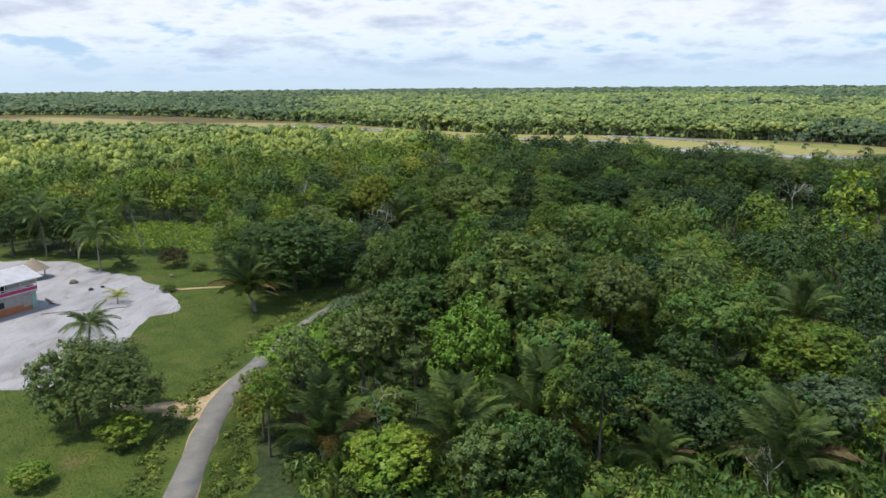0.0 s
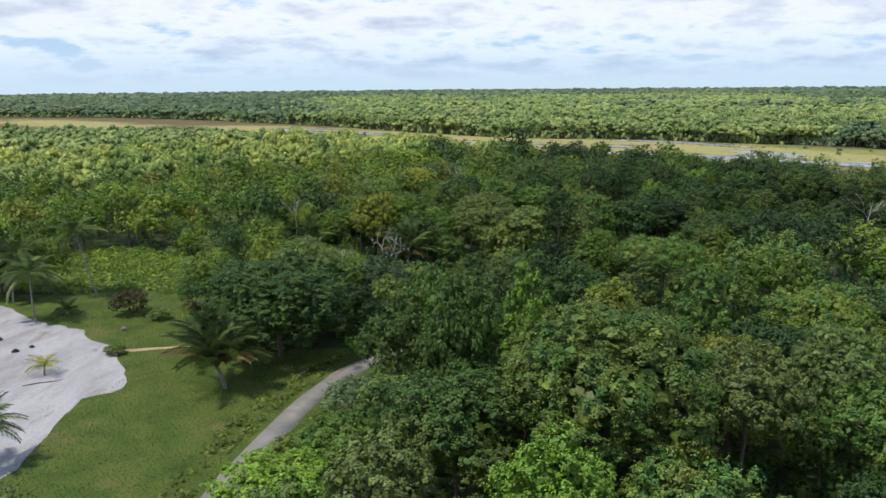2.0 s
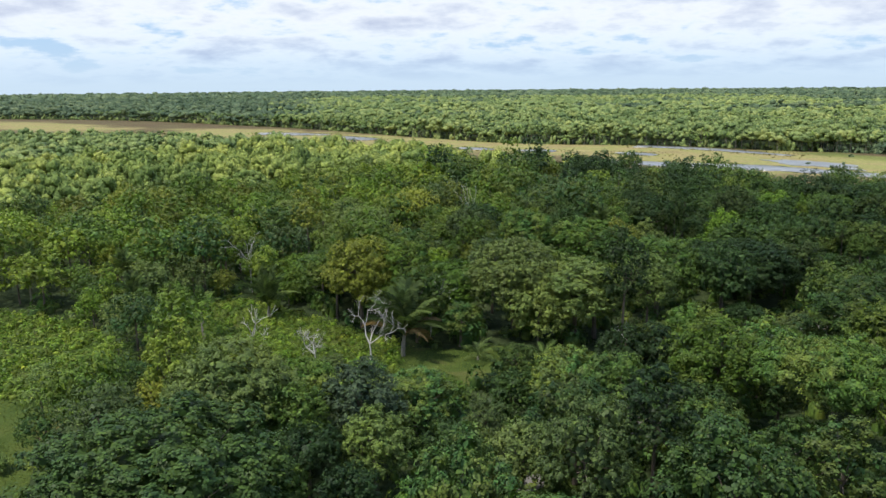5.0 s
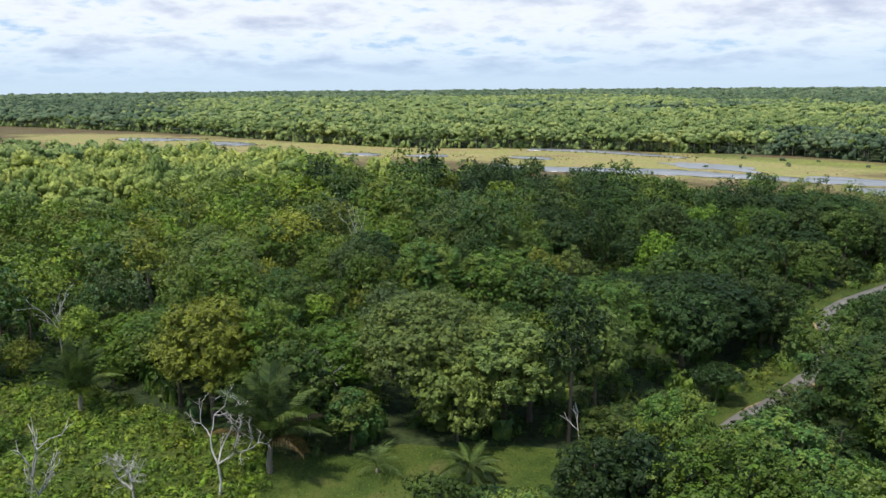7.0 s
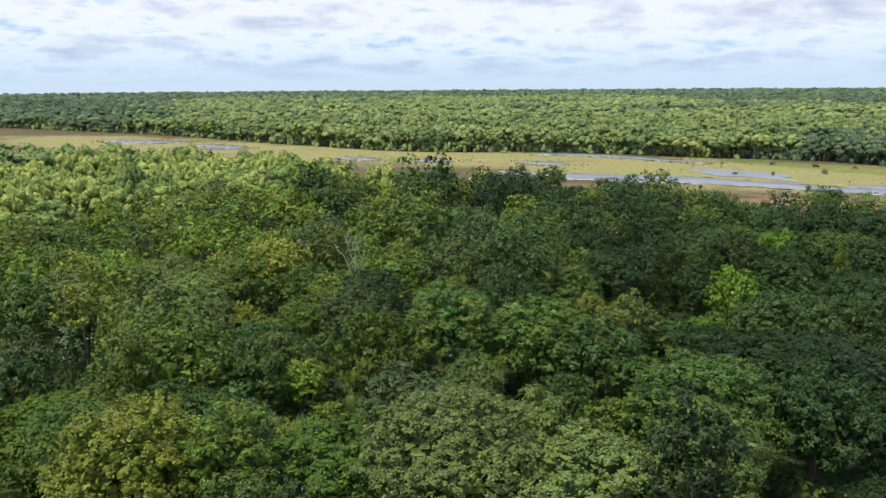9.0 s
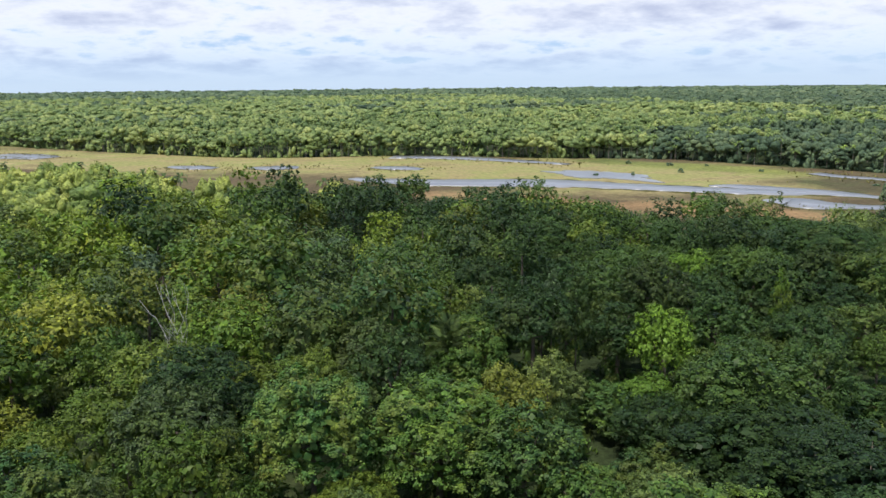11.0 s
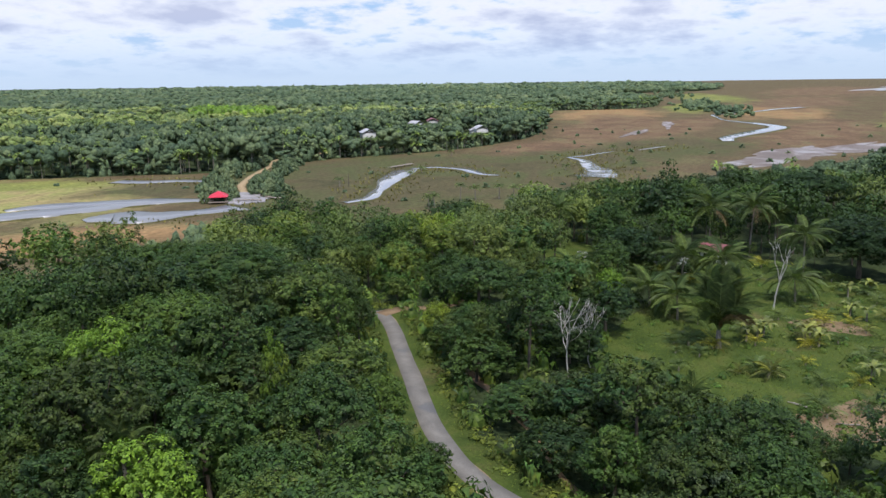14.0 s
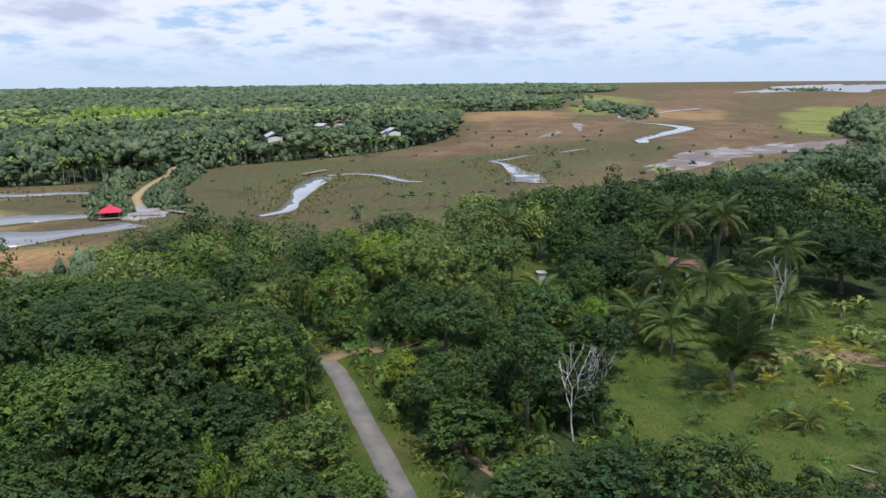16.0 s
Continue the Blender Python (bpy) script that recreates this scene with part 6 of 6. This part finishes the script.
d = away(ROAD_LINE[::2], x, y)
keep = (d > 2.0) & (d < 5.6)
gx.append(x[keep]), gy.append(y[keep])
gx, gy = np.concatenate(gx), np.concatenate(gy)
grass("grass", gx, gy, 0.13, GRASS_LEAF, "rough green grass tufts in the clearings and verges")

# reeds and shrubs on the marsh
rx, ry = [], []
rs = np.random.default_rng(95)
for line in WATERS:
    m = len(line) * 10
    k = rs.integers(0, len(line), m)
    rx.append(line[k, 0] + rs.normal(0, 7, m)), ry.append(line[k, 1] + rs.normal(0, 7, m))
rx, ry = np.concatenate(rx), np.concatenate(ry)
wet = np.min(np.stack([away(line[::2], rx, ry) - (21 if k in (4, 5) else 0) for k, line in enumerate(WATERS)]), axis=0)
keep = (wet > 4.5) & inside(MARSH_EDGE, rx, ry)
grass("reeds", rx[keep], ry[keep], 0.9, REED_LEAF, "olive reed tufts along the channels", 0.22)
xs, ys = scatter(180, 640, 60, 560, 15, 96)
wet = np.min(np.stack([away(line[::2], xs, ys) - (21 if k in (4, 5) else 0) for k, line in enumerate(WATERS)]), axis=0)
keep = inside(MARSH_EDGE, xs, ys) & (rs.uniform(size=len(xs)) < 0.22) & (wet > 7)
far_woods("marsh_shrubs", xs[keep], ys[keep], rs.uniform(0.7, 1.8, keep.sum()), rs.uniform(0.7, 2.4, keep.sum()), FAR_A, "scattered dark green shrubs on the marsh", FAR_DARK, 0.9, "shrubs")
# brush along the causeway and islands of trees in the marsh
m = 240
k = rs.integers(0, len(CAUSEWAY), m)
off = rs.choice([-1, 1], m) * rs.uniform(3.5, 14, m)
cx, cy = CAUSEWAY[k, 0] + off * 0.45, CAUSEWAY[k, 1] - off * 0.9
far_woods("causeway_brush", cx, cy, rs.uniform(1.3, 3.0, m), rs.uniform(1.5, 6.0, m), FAR_N, "green bushes lining the causeway", FAR_DARK, 0.9, "bushes")
m = 260
far_woods("marsh_islands", np.concatenate([rs.normal(860, 50, 60), rs.normal(1010, 70, 80), rs.normal(2060, 60, 60), rs.normal(1500, 160, 60)]),
          np.concatenate([rs.normal(170, 9, 60), rs.normal(190, 12, 80), rs.normal(-330, 30, 60), rs.normal(230, 15, 60)]),
          rs.uniform(3, 6, m), rs.uniform(3, 8, m), FAR_B, "dark tree islands in the open marsh", FAR_DARK, 0.8)
xs, ys = scatter(505, 900, -330, 66, 8, 97)
keep = ((xs - 640) * 0.62 + (ys + 60) * -0.2 < 60) & (ys < 66 - 0.28 * (xs - 505)) & (ys > -0.9 * (xs - 640) - 190) & ~inside(MARSH_EDGE, xs, ys)
xs, ys = xs[keep], ys[keep]
far_woods("far_woods", xs, ys, rs.uniform(4, 7, len(xs)), rs.uniform(9, 15, len(xs)), FAR_A, "dark forest point beside the marsh", FAR_DARK, 0.6)
# growth before the stilt house
tree(162.0, 220.5, 0.60, "broad", LEAF_MID, tall=0.85)
tree(160.5, 216.0, 0.55, "bushy", LEAF_DARK, tall=0.9)
tree(158.0, 224.0, 0.62, "bushy", LEAF_MID, tall=0.8)
# a thin tree whose branch hangs over the road
tree(75.4, 239.8, 0.42, "open", LEAF_MID, tall=1.0)
tree(12.5, 166.5, 0.85, "broad", LEAF_MID)
tree(8.0, 170.5, 0.75, "dome", LEAF_OLIVE)
tree(27.0, 186.0, 0.82, "broad", LEAF_MID)
tree(53.6, 202.2, 0.92, "broad", LEAF_MID, tall=1.0)
for x, y, size, kind, leaf in ((65.5, 211.0, 0.84, "broad", LEAF_DARK), (73.2, 217.0, 0.70, "dome", LEAF_MID), (57.8, 221.8, 0.88, "broad", LEAF_MID), (78.0, 223.5, 0.55, "broad", LEAF_MID), (66.5, 205.5, 0.72, "broad", LEAF_MID),
                                (74.5, 211.5, 0.70, "dome", LEAF_DARK), (40.4, 191.2, 0.72, "bushy", LEAF_DARK), (35.0, 189.0, 0.60, "bushy", LEAF_MID), (45.4, 194.4, 0.84, "bushy", LEAF_OLIVE)):
    tree(x, y, size, kind, leaf)
tree(20.0, 178.0, 0.80, "broad", LEAF_DARK)
tree(30.0, 194.0, 0.70, "bushy", LEAF_MID)
tree(8.5, 201.5, 1.25, "bushy", LEAF_OLIVE)

# ---- buildings ----


def gable(x0, x1, y0, y1, z0, z1, thick=0.12):
    """A pitched roof slab with its ridge along x."""
    bm = bmesh.new()
    ym = (y0 + y1) / 2
    prof = [(y0, z0), (ym, z1), (y1, z0), (y1, z0 - thick), (ym, z1 - thick), (y0, z0 - thick)]
    a = [bm.verts.new((x0, y, z)) for y, z in prof]
    b = [bm.verts.new((x1, y, z)) for y, z in prof]
    bm.faces.new(a[::-1]), bm.faces.new(b)
    for k in range(6):
        j = (k + 1) % 6
        bm.faces.new((a[k], a[j], b[j], b[k]))
    bmesh.ops.recalc_face_normals(bm, faces=bm.faces[:])
    return bm


def hip(x0, x1, y0, y1, z0, z1, thick=0.12, ridge=0.35):
    """A hipped roof."""
    bm = bmesh.new()
    ym, lx = (y0 + y1) / 2, (x1 - x0) * (1 - ridge) / 2
    low = [bm.verts.new(p) for p in ((x0, y0, z0), (x1, y0, z0), (x1, y1, z0), (x0, y1, z0))]
    und = [bm.verts.new(p) for p in ((x0, y0, z0 - thick), (x1, y0, z0 - thick), (x1, y1, z0 - thick), (x0, y1, z0 - thick))]
    r0, r1 = bm.verts.new((x0 + lx, ym, z1)), bm.verts.new((x1 - lx, ym, z1))
    bm.faces.new((low[0], low[1], r1, r0)), bm.faces.new((low[1], low[2], r1)), bm.faces.new((low[2], low[3], r0, r1)), bm.faces.new((low[3], low[0], r0))
    for k in range(4):
        j = (k + 1) % 4
        bm.faces.new((low[k], und[k], und[j], low[j]))
    bm.faces.new(und[::-1])
    bmesh.ops.recalc_face_normals(bm, faces=bm.faces[:])
    return bm


def stilt_house():
    """The house on the sand: plastered lower floor, pink-banded open porch above, tin roof."""
    ob = thing("house", pose(-75.0, 136.0, 0.06, 0, 0, 63.2), "two-storey house with magenta porch, orange base and pale tin roof", "house")
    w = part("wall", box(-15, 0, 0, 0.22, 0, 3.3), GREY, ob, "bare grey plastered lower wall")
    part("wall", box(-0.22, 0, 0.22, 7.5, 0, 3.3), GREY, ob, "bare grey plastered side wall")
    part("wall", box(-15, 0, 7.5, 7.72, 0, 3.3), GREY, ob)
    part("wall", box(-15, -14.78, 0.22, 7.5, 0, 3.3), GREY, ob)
    part("plinth", box(-15.05, -2.6, -0.06, -0.003, 0, 1.35), ORANGE, ob, "worn orange painted base band")
    part("plinth", box(-2.6, -0.9, -0.06, -0.003, 0, 0.75), ORANGE, ob, "worn orange painted base band")
    part("corner_band", box(-0.85, 0.05, -0.05, -0.003, 0, 3.2), TEAL, ob, "pale teal painted corner")
    part("floor_slab", box(-15.2, 0.2, -0.35, 7.9, 3.3, 3.5), CONCRETE, ob)
    for x in (-12.5, -7.5):
        part("window", box(x, x + 1.3, -0.03, 0.05, 1.5, 2.6), DARK, ob, "dark lower window")
    part("porch_band", box(-15.2, 0.2, -0.35, -0.25, 3.62, 4.25), PINK, ob, "magenta painted porch parapet")
    part("porch_band", box(0.1, 0.2, -0.25, 7.9, 3.62, 4.25), PINK, ob, "magenta painted porch parapet")
    for z in (3.5, 4.25, 4.62):
        part("rail", box(-15.22, 0.24, -0.38, -0.22, z, z + 0.10), WHITE, ob, "white rail")
    for x in (-15, -12, -9, -6, -3, 0.06):
        part("post", box(x, x + 0.14, -0.34, -0.2, 3.5, 6.0), WHITE, ob, "white porch post")
    part("upper_wall", box(-15, -0.2, 2.4, 2.6, 3.5, 6.4), WHITE, ob, "off-white upper wall behind the porch")
    part("screen", box(-3.4, 0.06, -0.2, -0.16, 4.75, 5.75), GREY, ob, "grey cloth screen across the porch")
    part("upper_wall", box(-0.3, -0.1, 2.6, 7.6, 3.5, 6.4), WHITE, ob)
    for x in (-12, -8.5, -5):
        part("door", box(x, x + 1.0, 2.34, 2.4, 3.5, 5.5), DARK, ob, "dark doorway")
    r = part("roof", gable(-15.9, 0.9, -1.1, 8.6, 5.95, 7.6), TIN, ob, "pale weathered tin roof")
    ribs = bmesh.new()
    for k in range(40):
        x = -15.7 + k * 0.42
        c = bmesh.ops.create_cube(ribs, size=1.0, matrix=Matrix.Translation((x, 1.32, 6.80)) @ Matrix.Rotation(math.atan2(1.65, 4.85), 4, "X") @ Matrix.Diagonal((0.05, 5.0, 0.04, 1)))
    part("roof_ribs", ribs, TIN, r)
    part("fascia", box(-15.95, 0.95, -1.2, -1.1, 5.74, 5.98), WHITE, ob, "white eaves board")


def thatch_hut():
    ob = thing("thatched_hut", pose(-87.0, 158.0, 0.06), "small open hut with a conical grey-brown thatched roof on the sand", "hut")
    bm = bmesh.new()
    bmesh.ops.create_cone(bm, cap_ends=True, segments=18, radius1=3.1, radius2=0.25, depth=2.3, matrix=Matrix.Translation((0, 0, 3.2)))
    for v in bm.verts:
        v.co.z += 0.12 * noise.noise(v.co * 1.3)
    part("roof", bm, THATCH, ob, "weathered thatch cone")
    for k in range(6):
        a = k * math.pi / 3
        part("post", box(2.4 * math.cos(a) - 0.08, 2.4 * math.cos(a) + 0.08, 2.4 * math.sin(a) - 0.08, 2.4 * math.sin(a) + 0.08, 0, 2.3), WOOD, ob)


def pavilion():
    ob = thing("pavilion", pose(223.5, 357.0, 0.0, 0, 0, 28), "open timber pavilion with a bright red hipped roof over the water", "pavilion")
    part("deck", box(-3.6, 3.6, -3.0, 3.0, 0.55, 0.75), WOOD, ob, "grey timber deck")
    for x in (-2.9, 0, 2.9):
        for y in (-2.4, 2.4):
            part("post", box(x - 0.09, x + 0.09, y - 0.09, y + 0.09, -0.3, 2.3), WOOD, ob)
    part("roof", hip(-3.3, 3.3, -2.9, 2.9, 2.25, 3.8, ridge=0.22), RED_TIN, ob, "bright red tin roof")
    for y in (-2.45, 2.4):
        part("railing", box(-2.9, 2.9, y, y + 0.07, 1.55, 1.65), WOOD, ob)
    for x in (-2.4, -1.4, -0.4, 0.6, 1.6, 2.5):
        part("bench_slat", box(x, x + 0.5, 1.5, 2.2, 1.15, 1.22), WOOD, ob)


def jetty(x, y, turn, length, width, label):
    """A plank walkway on posts."""
    ob = thing("jetty", pose(x, y, 0, 0, 0, turn), label, "jetty")
    m = bpy.data.meshes.new("plank")
    bm = box(-0.14, 0.14, -width / 2, width / 2, 0.62, 0.68, 0.01)
    bm.to_mesh(m)
    bm.free()
    m.materials.append(WOOD)
    for k in range(int(length / 0.32)):
        piece("plank", m, ob, m=pose(0.16 + k * 0.32, 0, 0))
    for k in range(int(length / 2.5) + 1):
        for s in (-1, 1):
            part("post", box(k * 2.5 - 0.07, k * 2.5 + 0.07, s * width / 2 - 0.07, s * width / 2 + 0.07, -0.3, 0.9), WOOD, ob)
    return ob


def cottage(x, y, turn, sx, sy, h, wall, roof, label, legs=0.0):
    """A small house with gable roof, door, windows and eaves."""
    ob = thing("house", pose(x, y, 0, 0, 0, turn), label, "house", "village houses")
    part("wall", box(-sx / 2, sx / 2, -sy / 2, -sy / 2 + 0.2, legs, h), wall, ob)
    part("wall", box(-sx / 2, sx / 2, sy / 2 - 0.2, sy / 2, legs, h), wall, ob)
    part("wall", box(-sx / 2, -sx / 2 + 0.2, -sy / 2 + 0.2, sy / 2 - 0.2, legs, h), wall, ob)
    part("wall", box(sx / 2 - 0.2, sx / 2, -sy / 2 + 0.2, sy / 2 - 0.2, legs, h), wall, ob)
    part("floor", box(-sx / 2, sx / 2, -sy / 2, sy / 2, legs - 0.15 if legs else 0, legs + 0.02), CONCRETE, ob)
    part("roof", gable(-sx / 2 - 0.6, sx / 2 + 0.6, -sy / 2 - 0.7, sy / 2 + 0.7, h + 0.1, h + 0.1 + sy * 0.27), roof, ob)
    for s in (-1, 1):
        part("door", box(-0.5, 0.5, s * (sy / 2 + 0.02) - 0.03, s * (sy / 2 + 0.02) + 0.03, legs, legs + 2.0), DARK, ob)
        for k in (-0.33, 0.3):
            win = part("window", box(k * sx - 0.5, k * sx + 0.5, s * (sy / 2 + 0.02) - 0.03, s * (sy / 2 + 0.02) + 0.03, legs + 0.95, legs + 2.0), DARK, ob)
            part("sill", box(k * sx - 0.6, k * sx + 0.6, s * (sy / 2 + 0.06) - 0.06, s * (sy / 2 + 0.06) + 0.06, legs + 0.85, legs + 0.94), WHITE, win)
    if legs:
        for a in (-1, 1):
            for b in (-1, 1):
                part("post", box(a * (sx / 2 - 0.2) - 0.12, a * (sx / 2 - 0.2) + 0.12, b * (sy / 2 - 0.2) - 0.12, b * (sy / 2 - 0.2) + 0.12, 0, legs), CONCRETE, ob)
    return ob


stilt_house()
thatch_hut()
pavilion()
sheet("sand", blot(233, 354, 12, 8, 40, 91.0, 0.25), 0.31, SAND, "pale sand landing beside the pavilion", "sand")
jetty(232.5, 340, 62, 12, 2.0, "pale plank jetty over the channel by the pavilion")
jetty(226.5, 352.5, -75, 8, 1.4, "short timber walkway beside the pavilion")
jetty(322, 336, -18, 16, 2.4, "dark timber landing stage on the river bend")
cottage(450, 398, 30, 13, 8, 6.0, WHITE, TIN, "white two-storey village house with a tin roof among trees", 2.4)
cottage(466, 404, 20, 8, 6, 3.6, WHITE, TIN, "small white village house with a tin roof")
cottage(609, 407, 20, 14, 8, 4.2, WHITE, MAROON, "white village house with a reddish roof in a clearing")
cottage(585, 413, 60, 9, 7, 3.6, WHITE, TIN, "white village house with a tin roof")
cottage(492, 338, 25, 11, 7, 6.2, WHITE, TIN, "white two-storey village house near the marsh", 2.4)
cottage(505, 345, 25, 7, 6, 4.0, WHITE, TIN, "small white village house near the marsh")
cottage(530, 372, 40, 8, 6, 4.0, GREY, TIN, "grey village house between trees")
cottage(177.0, 210.5, 75, 5.0, 4.4, 2.5, WHITE, MAROON, "white house with a maroon tin roof behind coconut palms")
cottage(165.0, 219.5, 75, 6.0, 3.5, 2.4, WHITE, TIN, "low white outbuilding behind the palms")


def water_tank():
    ob = thing("pump_house", pose(171, 237, 0, 0, 0, 20), "small grey concrete pump house with a flat slab roof", "shed")
    part("body", box(-0.75, 0.75, -0.7, 0.7, 0, 1.75, 0.03), CONCRETE, ob)
    part("roof_slab", box(-0.95, 0.95, -0.9, 0.9, 1.75, 1.92, 0.02), CONCRETE, ob)
    part("door", box(-0.35, 0.35, -0.74, -0.7, 0.1, 1.5, 0), DARK, ob, "dark metal door")


water_tank()


def log(x, y, turn, length, girth, label, mat=None):
    soup = Soup()
    tube(soup, [(0, 0, girth), (length * 0.4, 0.15, girth * 1.2), (length * 0.75, -0.1, girth * 1.1), (length, 0.2, girth * 1.4)], [girth, girth * 0.9, girth * 0.75, girth * 0.5], 8)
    tube(soup, [(length * 0.6, 0, girth), (length * 0.72, 0.6, girth * 2.5)], [girth * 0.4, girth * 0.2], 5)
    ob = new("log", soup.mesh("log", mat or BARK_PALE, True))
    ob.matrix_world = pose(x, y, 0.06, 0, 0, turn)
    return tagged(ob, label, "log", "fallen logs")


log(-76, 141, -48, 5.0, 0.20, "fallen grey palm trunk lying on the sand", BARK)
log(-62, 134, 25, 5.0, 0.07, "thin dark pole lying on the sand", BARK)
log(-72, 131.5, 20, 7.0, 0.06, "thin dark pole lying on the sand", BARK)
log(104, 203, 60, 3.0, 0.12, "felled trunk on bare earth")
log(101, 199, 100, 2.6, 0.09, "felled trunk on bare earth")
log(99, 204, 10, 2.2, 0.08, "felled trunk on bare earth")
log(-25, 136, 70, 3.5, 0.09, "pale fallen pole beside the road")
log(96, 197, 30, 2.8, 0.10, "felled trunk on bare earth")


def stump(x, y, size, mat, label):
    bm = bmesh.new()
    bmesh.ops.create_icosphere(bm, subdivisions=2, radius=size)
    for v in bm.verts:
        v.co *= 1 + 0.35 * noise.noise(v.co * (1.6 / size) + Vector((x, y, 0)))
        v.co.z = max(v.co.z * 0.8, -0.1)
    me = bpy.data.meshes.new("heap")
    bm.to_mesh(me)
    bm.free()
    me.materials.append(mat)
    ob = new("heap", me)
    ob.matrix_world = pose(x, y, 0.1)
    return tagged(ob, label, "heap", "small heaps")


stump(-70.5, 148.0, 0.55, DARK, "small dark heap of refuse on the sand")
stump(-69.0, 150.0, 0.45, DARK, "small dark heap of refuse on the sand")
stump(-76.5, 153.5, 0.9, BARK, "brush heap of dry palm leaves on the sand")
stump(101.0, 205.0, 0.7, EARTH, "mound of reddish earth in the clearing")
stump(-58.0, 158.5, 0.6, BARK, "dark brush heap at the rim of the sand")


def pole(x, y, h):
    soup = Soup()
    tube(soup, [(0, 0, -0.3), (0.05, 0, h * 0.5), (0, 0, h)], [0.13, 0.11, 0.08], 6)
    ob = new("post", soup.mesh("post", BARK, True))
    ob.matrix_world = pose(x, y, 0)
    return tagged(ob, "lone weathered post standing in the marsh", "post", "marsh posts")


pole(266, 331, 5.0), pole(247, 327, 2.5), pole(352, 271, 4.0), pole(300, 335, 2.2)
